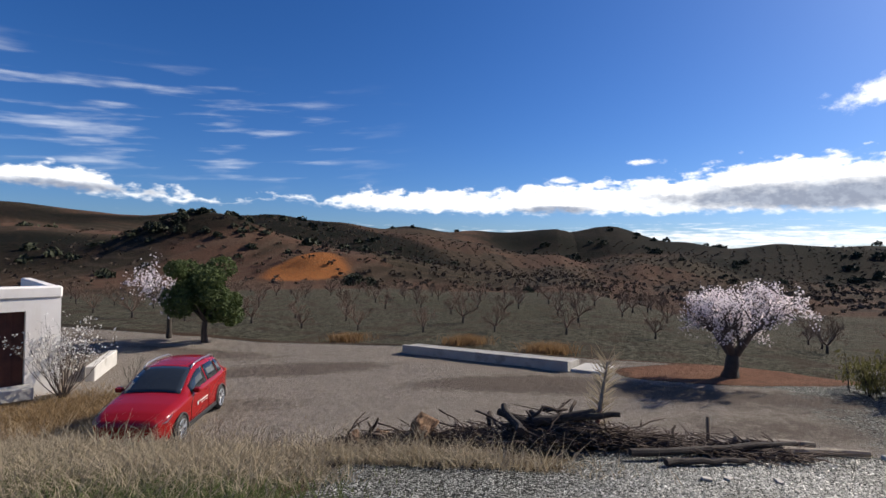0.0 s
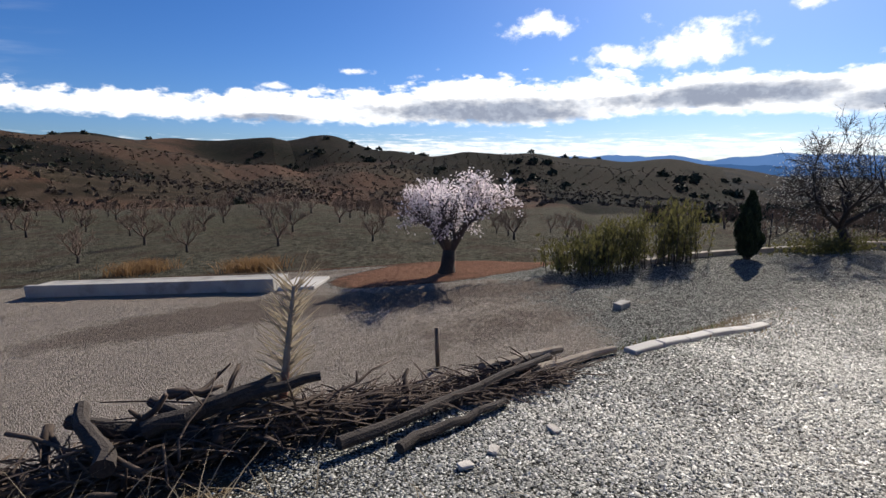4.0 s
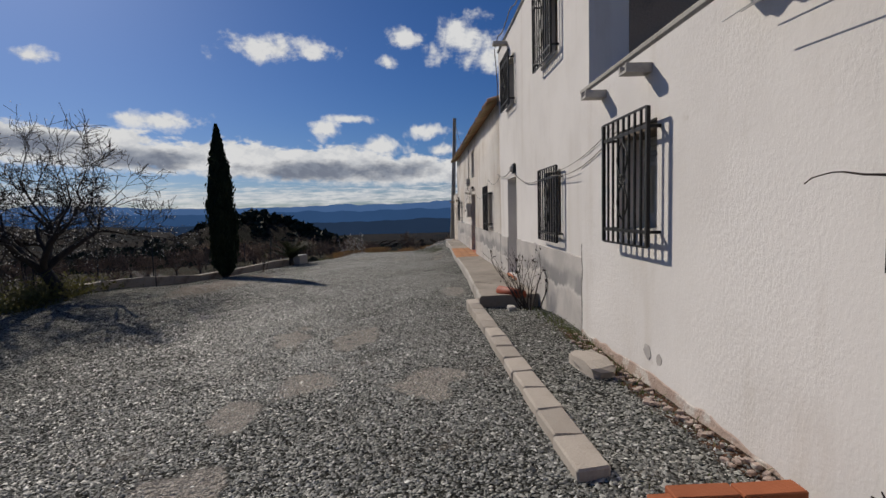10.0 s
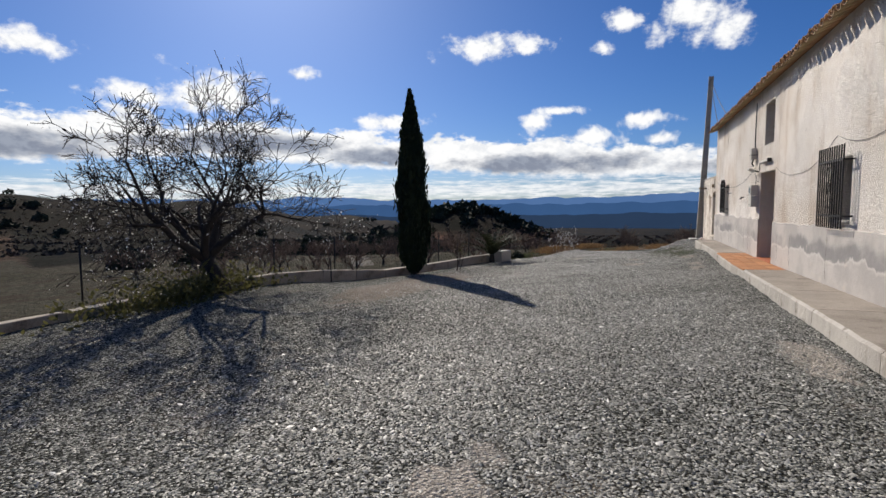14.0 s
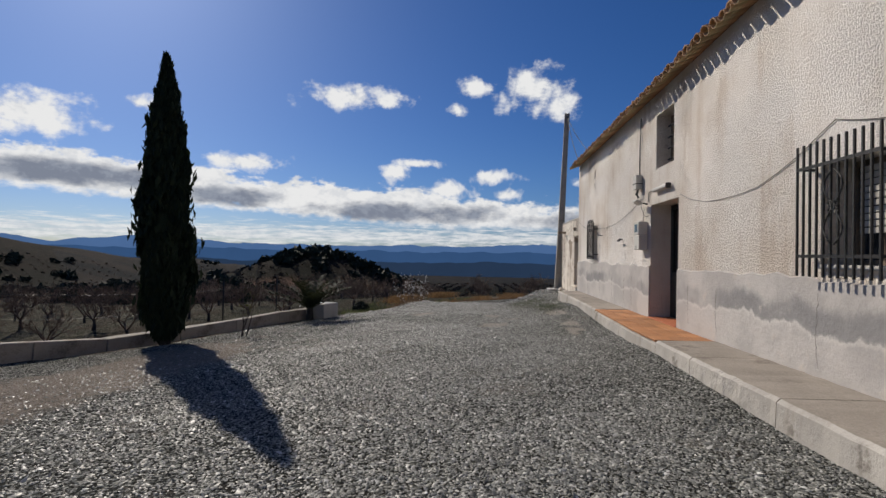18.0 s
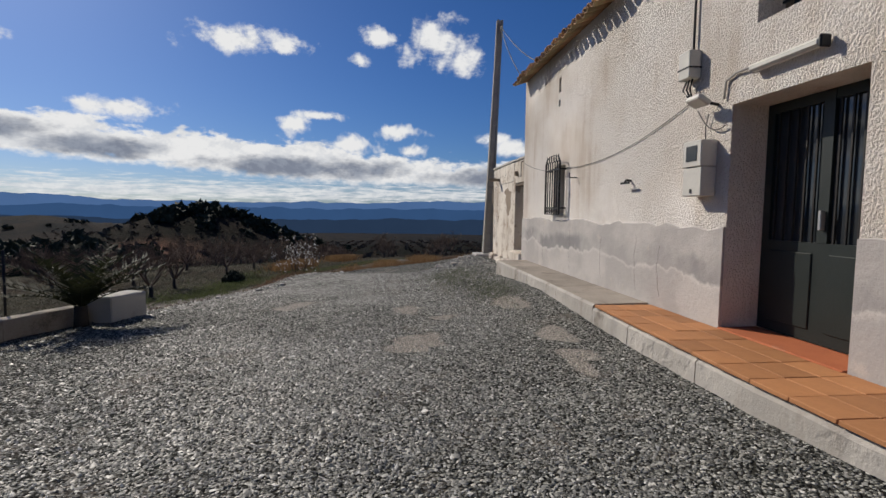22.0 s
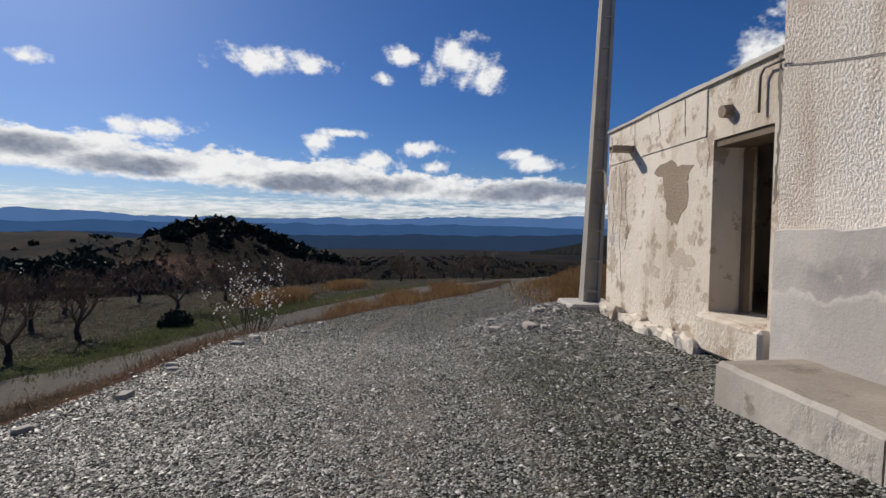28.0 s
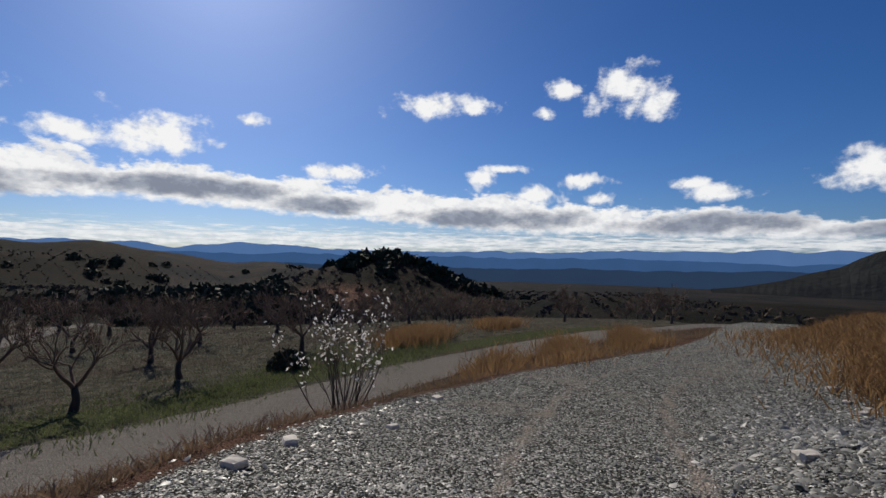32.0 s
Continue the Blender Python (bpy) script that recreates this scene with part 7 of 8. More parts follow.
def far_woods():
    """Evergreen oaks, orchard dots and scrub on the hills, joined."""
    rng = np.random.default_rng(3)
    rnd = random.Random(5)

    def clumps(name, spots, label, mat, per, leaf):
        c, s = [], []
        for x, y, r in spots:
            q = rng.normal(size=(per, 3))
            q /= np.linalg.norm(q, axis=1, keepdims=True)
            q[:, 2] = np.abs(q[:, 2]) * 0.95
            q *= (r * (0.6 + 0.45 * rng.random(per)))[:, None]
            c.append(q + [x, y, gz(x, y)])
            s.append(np.full(per, r * leaf))
        ob = leaf_mesh(name, np.concatenate(c), np.concatenate(s), mat, None, 7)
        tagged(ob, label, "woods", kind="stuff")

    oaks = []
    for _ in range(420):
        a, d = radians(rnd.uniform(28, 150)), rnd.uniform(110, 420)
        x, y = -5 + d * math.cos(a), 3 + d * math.sin(a)
        if tumble(x, y, 0.035) > 0.12:
            oaks.append((x, y, rnd.uniform(1.0, 2.6) * (1.0 if d < 260 else 1.3)))
    for _ in range(170):
        x, y = 155 + rnd.gauss(0, 14), 48 + rnd.gauss(0, 11)
        oaks.append((x, y, rnd.uniform(1.4, 3.0)))
    for _ in range(60):
        oaks.append((95 + rnd.gauss(0, 12), 72 + rnd.gauss(0, 7), rnd.uniform(1.2, 2.2)))
    for _ in range(70):
        oaks.append((-118 + rnd.gauss(0, 15), 122 + rnd.gauss(0, 12), rnd.uniform(0.7, 1.5)))
    clumps("oak_woods", oaks, "dark evergreen oaks scattered over the hills", LEAFOAK, 46, 0.42)
    near = [(27.25, 10.31, 0.5), (-52, 82, 2.2), (-49.5, 83, 1.6), (-20, 66, 0.9), (59, 51, 2.9), (62, 47, 3.1), (66, 46, 2.8), (69, 42, 3.3), (71, 45, 3.0), (74, 38, 3.4), (75, 34, 2.8), (78, 41, 3.2), (64, 51, 2.8), (72, 37, 2.2), (53, 52, 2.2), (31, 40, 1.5), (27, 40, 1.4), (22, 41, 1.6), (80, 46, 3.3), (83, 40, 3.0), (68, 48, 3.4), (76, 44, 3.5), (40, 29, 0.9), (37, 31, 0.8)]
    for k, (x, y, r) in enumerate(near):
        q = rng.normal(size=(500, 3))
        q /= np.linalg.norm(q, axis=1, keepdims=True)
        q[:, 2] = np.abs(q[:, 2])
        q *= (r * (0.55 + 0.5 * rng.random(500)))[:, None]
        ob = leaf_mesh("evergreen_bush", q, r * 0.16, LEAFOAK, None, k)
        ob.location = (x, y, gz(x, y))
        tagged(ob, "rounded dark evergreen bush in the fields", "bush", "field bushes")
    dots = []
    # blocks of straight rows: middle, row direction in degrees, columns, rows, spacing
    for cx, cy, way, nu, nv, sp in ((-95, 100, 20, 22, 9, 6.0), (-60, 150, -12, 22, 16, 6.5), (-20, 130, 35, 18, 14, 6.0), (20, 170, 8, 26, 18, 6.5), (45, 120, 55, 16, 14, 5.8), (-130, 190, 40, 22, 14, 6.5), (80, 175, 25, 22, 16, 6.5), (-30, 230, 15, 30, 14, 7.0), (120, 240, 40, 26, 14, 7.0), (60, 280, -20, 26, 14, 7.0), (-120, 280, 5, 26, 12, 7.0), (190, 190, 60, 20, 14, 7.0)):
        cu, su = math.cos(radians(way)), math.sin(radians(way))
        for i in range(nu):
            for j in range(nv):
                u, v = (i - nu / 2) * sp + rnd.gauss(0, 0.4), (j - nv / 2) * sp + rnd.gauss(0, 0.3)
                x, y = cx + u * cu - v * su, cy + u * su + v * cu
                if rnd.random() < 0.9 and math.hypot(x, y) > 80 and tumble(x, y, 0.02) > -0.55:
                    dots.append((x, y, rnd.uniform(0.5, 0.9)))
    for i in range(30):
        for j in range(14):
            u, v = 72 + i * 2.6, -19 + j * 4.4
            x, y = u * 0.914 - v * 0.407, 3 + u * 0.407 + v * 0.914
            dots.append((x + rnd.gauss(0, 0.3), y + rnd.gauss(0, 0.3), rnd.uniform(0.35, 0.7)))
    for i in range(40):
        for j in range(36):
            dots.append((95 + i * 6, -40 + j * 6 + rnd.gauss(0, 0.6), rnd.uniform(0.6, 1.1)))
    clumps("far_orchard", dots, "rows of small orchard trees on the far slopes", FARTREE, 7, 0.6)


far_woods()


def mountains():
    for R, lift, amp, mat, label, seed in ((4300, 1.05, 0.55, BLUEF, "mountain range on the horizon, pale haze blue in its glow", 0.0), (3700, 0.25, 0.45, BLUEM, "hills before the far range, deeper haze blue in their glow", 40.0), (3000, -0.75, 0.35, BLUEN, "wooded plain far off, dark haze blue in its glow", 80.0)):
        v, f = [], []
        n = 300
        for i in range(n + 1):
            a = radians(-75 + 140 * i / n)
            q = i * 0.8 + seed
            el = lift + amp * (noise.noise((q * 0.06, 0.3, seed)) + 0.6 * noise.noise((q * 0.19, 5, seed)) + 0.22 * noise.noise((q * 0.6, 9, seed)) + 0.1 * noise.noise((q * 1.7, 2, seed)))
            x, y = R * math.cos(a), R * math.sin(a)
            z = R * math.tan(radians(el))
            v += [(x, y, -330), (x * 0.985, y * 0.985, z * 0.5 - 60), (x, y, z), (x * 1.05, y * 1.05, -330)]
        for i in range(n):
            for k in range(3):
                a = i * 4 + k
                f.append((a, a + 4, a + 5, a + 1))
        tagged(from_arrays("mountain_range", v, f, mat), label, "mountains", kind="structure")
    v, f = [], []
    n = 60
    for i in range(n + 1):
        u = i / n
        a = radians(-13 - 40 * u)
        R = 620
        el = -3.4 + 3.4 * sm(-0.02, 0.28, u) + 1.5 * sm(0.24, 0.33, u) + 0.5 * sm(0.3, 0.5, u) + (0.16 * noise.noise((u * 14, 1, 0)) + 0.1 * noise.noise((u * 45, 1, 0))) * sm(0.1, 0.3, u)
        x, y = R * math.cos(a), R * math.sin(a)
        z = R * math.tan(radians(float(el)))
        v += [(x * 0.8, y * 0.8, -25), (x * 0.95, y * 0.95, z * 0.5 - 6), (x, y, z), (x * 1.2, y * 1.2, -40)]
    for i in range(n):
        for k in range(3):
            a = i * 4 + k
            f.append((a, a + 4, a + 5, a + 1))
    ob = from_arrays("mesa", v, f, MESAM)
    tagged(ob, "dark flat-topped hill beyond the road", "hill", kind="structure")


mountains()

# ---- loose gravel and grass ----


def chips():
    """Loose gravel chips near the line walked."""
    rng = np.random.default_rng(17)
    n = 640000
    line_t = rng.random(n)
    px = np.interp(line_t, np.linspace(0, 1, len(PATH)), [r[1] for r in PATH])
    x = px + rng.normal(size=n) * 1.8 + 2.2
    y = np.interp(x, [r[1] for r in sorted(PATH, key=lambda q: q[1])], [r[2] for r in sorted(PATH, key=lambda q: q[1])]) + rng.normal(size=n) * 1.9
    keep = (y > np.where(x < -2.9, 0.15, np.interp(x, [-2.94, 1.5, 6.4, 8.4, 10.7, 14.71], [1.03, 0.85, 0.81, 0.76, 0.71, 0.71]))) | (x > 15.9)
    keep &= (y < np.maximum(yard_edge(x), np.where(x > -9, 9.0, 0)) - 0.05) & (y < outer_edge(x)) & ~((x > 15) & (x < 19) & (y < 0.3))
    keep &= ~((x < -10.7) & (y < 0.98)) & ~(x < -19.2) & ~((x < -13.6) & (y > 2.95 + 0.16 * (x + 19.6)))
    x, y = x[keep], y[keep]
    dens = tumble(x, y, 1.1) + 0.5 * tumble(x, y, 3.1)
    k2 = rng.random(len(x)) < (0.5 + 0.5 * sm(-0.4, 0.3, dens)) * (1 - 0.85 * bare(x, y)) * (1 - 0.75 * np.exp(-(((x - 13.7) / 1.7) ** 2 + ((y - 1.45) / 0.6) ** 2)))
    x, y = x[k2], y[k2]
    n = len(x)
    s = 0.0065 + 0.0095 * rng.random(n) ** 2 + 0.016 * rng.random(n) * (rng.random(n) < 0.03)
    stones("loose_gravel", "loose grey gravel chips over the yard", rng, x, y, s, CHIP)
    # broken slate on the bank by the pole and along the road's edge
    n = 15000
    bank = rng.random(n) < 0.93
    x = np.where(bank, 19.4 + rng.normal(size=n) * 2.4, 9 + 13 * rng.random(n))
    y = np.where(bank, 1.0 - 0.26 * np.clip(x - 20, 0, 9) + rng.normal(size=n) * 0.6, outer_edge(x) - 0.45 + rng.normal(size=n) * 0.35)
    keep = ~((x < 19.5) & (x > 14.9) & (y < 0.32)) & (x > 9) & ~((x < 14.9) & (y < 0.95))
    x, y = x[keep], y[keep]
    s = 0.013 + 0.024 * rng.random(len(x)) ** 2.5 + 0.045 * rng.random(len(x)) * (rng.random(len(x)) < 0.02)
    stones("broken_slate", "broken grey slate pieces heaped on the road bank", rng, x, y, s, SLATE, 0.75)


def stones(name, label, rng, x, y, s, mat, thick=1.0):
    n = len(x)
    z = height(x, y)
    base = np.array([[1, 0.2, -0.3], [-0.1, 1, -0.3], [-1, -0.2, -0.3], [0.1, -1, -0.3], [0.15, 0.1, 0.6]], float)
    tri = np.array([[0, 1, 4], [1, 2, 4], [2, 3, 4], [3, 0, 4]])
    a = rng.random(n) * 6.28
    st = np.stack([s * (0.7 + 0.9 * rng.random(n)), s * (0.5 + 0.5 * rng.random(n)), thick * s * (0.4 + 0.6 * rng.random(n))], 1)
    p = base[None] * st[:, None, :] * (0.7 + 0.6 * rng.random((n, 5, 1)))
    tilt = rng.normal(size=(n, 1)) * 0.35
    px_, py_ = p[..., 0] * np.cos(a)[:, None] - p[..., 1] * np.sin(a)[:, None], p[..., 0] * np.sin(a)[:, None] + p[..., 1] * np.cos(a)[:, None]
    pz_ = p[..., 2] + p[..., 0] * tilt
    v = np.stack([px_ + x[:, None], py_ + y[:, None], pz_ + (z + s * 0.25)[:, None]], -1).reshape(-1, 3)
    f = (tri[None] + 5 * np.arange(n)[:, None, None]).reshape(-1, 3)
    me = bpy.data.meshes.new(name)
    me.vertices.add(len(v))
    me.vertices.foreach_set("co", v.astype(np.float32).ravel())
    me.loops.add(f.size)
    me.loops.foreach_set("vertex_index", f.astype(np.int32).ravel())
    me.polygons.add(len(f))
    me.polygons.foreach_set("loop_start", np.arange(0, f.size, 3, dtype=np.int32))
    me.update(calc_edges=True)
    me.materials.append(mat)
    tagged(new(name, me), label, "gravel", kind="stuff")


def island_stone(name, dark, pale, flash):
    m = bpy.data.materials.new(name)
    m.use_nodes = True
    w = Net(m.node_tree)
    rnd = w.n("ShaderNodeNewGeometry").outputs["Random Per Island"]
    col = w.mix(w.m("POWER", rnd, 1.5), dark, pale)
    col = w.mix(w.ramp01(rnd, 0.93, 0.95), col, flash)
    bs, out = w.n("ShaderNodeBsdfPrincipled"), w.n("ShaderNodeOutputMaterial")
    w.l(col, bs.inputs["Base Color"])
    bs.inputs["Roughness"].default_value = 0.52
    w.l(bs.outputs[0], out.inputs["Surface"])
    return m


CHIP = island_stone("gravel_chip", (0.07, 0.072, 0.065), (0.47, 0.465, 0.42), (0.64, 0.63, 0.59))
SLATE = island_stone("slate_chip", (0.055, 0.058, 0.052), (0.30, 0.298, 0.27), (0.52, 0.51, 0.47))
chips()


def blades(name, label, spots, mat, seed, hh=0.25, lean=0.5, width=0.006):
    rng = np.random.default_rng(seed)
    x, y = np.array([s[0] for s in spots]), np.array([s[1] for s in spots])
    n = len(x)
    z = height(x, y)
    h = hh * (0.4 + 0.9 * rng.random(n))
    a = rng.random(n) * 6.28
    dx, dy = rng.normal(size=n) * lean * h, rng.normal(size=n) * lean * h
    wx, wy = np.cos(a) * width, np.sin(a) * width
    base = np.stack([x, y, z - 0.01], 1)
    wv = np.stack([wx, wy, 0 * wx], 1)
    mid = base + np.stack([dx * 0.4, dy * 0.4, h * 0.6], 1)
    tip = base + np.stack([dx, dy, h], 1)
    v = np.stack([base - wv, base + wv, mid + wv * 0.7, mid - wv * 0.7, tip], 1).reshape(-1, 3)
    i = np.arange(n)[:, None] * 5
    f = np.concatenate([i + [0, 1, 2], i + [0, 2, 3], i + [3, 2, 4]], 0)
    me = bpy.data.meshes.new(name)
    me.vertices.add(len(v))
    me.vertices.foreach_set("co", v.astype(np.float32).ravel())
    me.loops.add(f.size)
    me.loops.foreach_set("vertex_index", f.astype(np.int32).ravel())
    me.polygons.add(len(f))
    me.polygons.foreach_set("loop_start", np.arange(0, f.size, 3, dtype=np.int32))
    me.update(calc_edges=True)
    me.materials.append(mat)
    tagged(new(name, me), label, "grass", kind="stuff")


def scatter(seed, n, *patches):
    """Points in soft elliptical patches (x, y, rx, ry, weight)."""
    rng = np.random.default_rng(seed)
    w = np.array([p[4] for p in patches], float)
    k = rng.choice(len(patches), n, p=w / w.sum())
    q = rng.normal(size=(n, 2))
    return [(patches[i][0] + a * patches[i][2], patches[i][1] + b * patches[i][3]) for i, (a, b) in zip(k, q)]


def clipped(pts, test):
    return [p for p in pts if test(*p)]


g = clipped(scatter(1, 21000, (-21.2, 1.5, 1.0, 0.7, 4), (-24, 1.3, 1.8, 0.8, 4), (-18.6, 2.5, 0.9, 0.25, 1.5)), lambda x, y: x < -19.3 + 0.4 * math.sin(y * 5) or y > 2.2)
blades("dry_grass", "dry straw-coloured grass along the bank", g, DRY, 1, 0.17, 1.0)
stalks = clipped(scatter(21, 2400, (-21.2, 1.7, 1.2, 0.6, 4), (-24.5, 1.5, 2.0, 0.8, 4), (-18.9, 2.6, 0.8, 0.2, 1.2)), lambda x, y: x < -19.0 or y > 2.3)
blades("tall_dry_stalks", "tall pale dry grass stalks bending over the bank", stalks, DRY, 22, 0.40, 0.75, 0.004)
g = clipped(scatter(2, 16000, (-22.0, 1.2, 1.2, 0.5, 4), (-21.6, 0.9, 1.0, 0.4, 3), (-20.4, 0.6, 0.6, 0.3, 2), (-12.9, 5.3, 0.7, 0.2, 0.6), (-10.9, 6.1, 0.8, 0.15, 0.3)), lambda x, y: True)
blades("green_grass", "fresh green grass between the straw", g, GREENG, 2, 0.12, 0.5)
blades("golden_grass", "golden dry grass tufts along the road", scatter(3, 46000, (27, -4.1, 2.8, 1.2, 14), (24.2, -2.4, 1.0, 0.6, 5), (30, 3.3, 1.4, 0.35, 2), (33, 1.2, 1.2, 0.3, 2), (27.4, 4.9, 1.2, 0.3, 0.7), (33, 8.6, 1.0, 0.5, 2), (38, 6.4, 1.0, 0.4, 1.5), (-21, 21, 0.5, 0.4, 0.4), (-17, 19, 0.5, 0.4, 0.5), (-27.5, 21.5, 0.5, 0.4, 0.3)), GOLD, 3, 0.36, 0.6, 0.013)
rnd_v = random.Random(70)
verge = []
for _ in range(26000):
    x = rnd_v.uniform(16.5, 37)
    a, b = float(outer_edge(x)), float(track_line(x)) - 1.0
    if tumble(x, a, 1.4) > 0.1 or rnd_v.random() < 0.25:
        verge.append((x, a + (b - a) * rnd_v.uniform(0.05, 0.98)))
blades("verge_grass", "low reddish dry grass on the verge above the track", verge, RUST, 7, 0.15, 0.8)
blades("bank_grass", "sparse dry grass on the slope below the yard", clipped(scatter(4, 22000, (-13.5, 5.4, 1.8, 0.3, 1.5), (-28.5, 5.2, 1.8, 1.0, 7), (-29.8, 7.6, 1.4, 1.1, 6)), lambda x, y: True), STRAW, 4, 0.15, 0.8)
blades("wall_foot_weeds", "dry weeds at the foot of the wall", scatter(6, 1500, (-9.3, 0.5, 0.3, 0.18, 2), (-5.5, 0.2, 1.2, 0.08, 2)), GREENG, 6, 0.06, 0.8, 0.004)


def build_outhouse():
    t = thing("outbuilding", "low white outbuilding with a rusty metal door", "house", at=(-31.98, 9.29, -1.45), rz=-120)
    part("front_wall", pierced(0.0, 6.0, -0.5, 2.62, -0.3, 0.0, [(0.85, 2.75, 0.0, 2.25)]), WHITE, t, "white rendered front wall")
    part("side_wall", boxes((0.0, 0.3, -5.0, -0.302, -0.5, 2.62)), WHITE, t)
    part("back_wall", boxes((0.0, 6.0, -5.3, -5.002, -0.5, 2.62)), WHITE, t)
    part("side_wall", boxes((5.7, 6.0, -5.0, -0.302, -0.5, 2.62)), WHITE, t)
    part("roof", boxes((0.302, 5.698, -4.998, -0.304, 2.5, 2.6)), CONC, t)
    part("parapet", boxes((-0.03, 6.03, -0.33, 0.05, 2.622, 2.99), bev=0.05), WHITE, t)
    part("parapet", boxes((-0.03, 0.3, -5.3, -0.332, 2.622, 2.97), bev=0.05), WHITE, t)
    d = part("door", boxes((0.853, 2.747, -0.28, -0.24, 0.0, 2.245)), RUSTM, t, "rusty brown sheet-metal door")
    for k in range(11):
        part("rib", boxes((1.1 + k * 0.15, 1.14 + k * 0.15, -0.239, -0.225, 0.05, 2.2)), RUSTM, d)
    part("step", boxes((0.7, 2.9, 0.02, 0.6, -0.3, 0.06), bev=0.02), PALE, t)
    o = part("side_step", boxes((0, 2.9, -0.15, 0.15, -0.5, 0.12), bev=0.03), PALE, t, "low white wall beside the building")
    o.location, o.rotation_euler = (-1.04, -1.06, 0), (0, 0, math.atan2(-2.64, -1.36))


build_outhouse()


def build_car():
    """Compact crossover; x forward, y left, wheels on z = 0."""
    fw, rw = Vector((-24.93, 6.05)), Vector((-25.70, 8.50))
    d = (fw - rw).normalized()
    rz = math.degrees(math.atan2(d.y, d.x))
    # the visible wheels are those on the car's left side
    left = Vector((-d.y, d.x))
    mid = (fw + rw) / 2 - left * 0.78
    t = thing("car", "parked glossy red crossover with silver roof rails", "car", at=(mid.x, mid.y, gz(fw.x, fw.y) - 0.03), rz=rz)
    W, wb, R = 0.87, 1.29, 0.33
    # stations: x, half width, sill, waist, half width of the top, its edge and its middle
    keys = np.array([(2.10, 0.50, 0.34, 0.60, 0.42, 0.63, 0.65), (2.02, 0.68, 0.24, 0.70, 0.56, 0.76, 0.79), (1.82, 0.79, 0.20, 0.79, 0.63, 0.86, 0.90), (1.45, 0.855, 0.19, 0.88, 0.68, 0.95, 0.99), (1.05, 0.87, 0.19, 0.94, 0.71, 1.00, 1.05), (0.88, 0.87, 0.19, 0.955, 0.71, 1.04, 1.09), (0.40, 0.87, 0.19, 0.97, 0.66, 1.32, 1.36), (0.02, 0.87, 0.19, 0.98, 0.60, 1.485, 1.53),
                     (-0.45, 0.87, 0.19, 0.99, 0.595, 1.525, 1.57), (-0.95, 0.87, 0.19, 1.0, 0.59, 1.515, 1.56), (-1.42, 0.865, 0.20, 1.02, 0.57, 1.46, 1.51), (-1.62, 0.85, 0.22, 1.03, 0.56, 1.40, 1.45), (-1.90, 0.81, 0.26, 1.03, 0.60, 1.10, 1.12), (-2.02, 0.76, 0.30, 0.96, 0.60, 0.99, 1.00), (-2.10, 0.66, 0.38, 0.80, 0.54, 0.84, 0.85)])

    def at_x(x):
        return [float(np.interp(-x, -keys[:, 0], keys[:, c])) for c in range(1, 7)]

    def top(x, q):
        w, b, ws, wt, ze, zm = at_x(x)
        return (x, q * wt, zm - (zm - ze) * q * q)

    def flank(x, q, side, lift=0.0):
        w, b, ws, wt, ze, zm = at_x(x)
        return (x, side * (w * 0.955 + (wt - w * 0.955) * q + lift), ws + (ze - ws) * q + lift * 0.35)

    bm = bmesh.new()
    rings = []
    for x in sorted({*[round(float(k), 3) for k in keys[:, 0]], *[round(float(v), 3) for v in np.linspace(-2.0, 2.0, 28)]}):
        w, b, ws, wt, ze, zm = at_x(x)
        left_half = [(w * 0.86, b), (w * 0.97, b + 0.06), (w, b + 0.22), (w * 0.985, (b + ws) / 2 + 0.06), (w * 1.0, ws - 0.10), (w * 0.985, ws - 0.03), (w * 0.955, ws), (wt + (w * 0.955 - wt) * 0.06, ze - (ze - ws) * 0.06), (wt * 0.94, top(x, 0.94)[2]), (wt * 0.6, top(x, 0.6)[2]), (0, zm)]
        prof = [(-y, z) for y, z in left_half] + left_half[-2::-1]
        rings.append([bm.verts.new((x, y, z)) for y, z in prof])
    m_r = len(rings[0])
    for p, q in zip(rings, rings[1:]):
        for k in range(m_r):
            bm.faces.new((p[k], p[(k + 1) % m_r], q[(k + 1) % m_r], q[k]))
    bm.faces.new(rings[0])
    bm.faces.new(rings[-1][::-1])
    part("body", bm, CARRED, t, "glossy red body", True)

    def sheet(name, rows, mat, label=""):
        bm = bmesh.new()
        grid = [[bm.verts.new(p) for p in r] for r in rows]
        for a, b in zip(grid, grid[1:]):
            for k in range(len(a) - 1):
                bm.faces.new((a[k], a[k + 1], b[k + 1], b[k]))
        bmesh.ops.recalc_face_normals(bm, faces=bm.faces)
        bmesh.ops.solidify(bm, geom=bm.faces[:], thickness=0.006)
        return part(name, bm, mat, t, label, True)

    def quad(name, pts, mat, label=""):
        bm = bmesh.new()
        bm.faces.new([bm.verts.new(p) for p in pts])
        bmesh.ops.solidify(bm, geom=bm.faces[:], thickness=0.008)
        return part(name, bm, mat, t, label)

    def raised(x, q, dz=0.012):
        p = top(x, q)
        return (p[0], p[1], p[2] + dz)

    sheet("windscreen", [[raised(x, q, 0.014) for q in np.linspace(-0.93, 0.93, 9)] for x in np.linspace(0.90, 0.06, 8)], CARGLASS, "dark windscreen")
    sheet("rear_window", [[raised(x, q, 0.014) for q in np.linspace(-0.88, 0.88, 7)] for x in np.linspace(-1.62, -1.88, 4)], CARGLASS, "dark rear window")
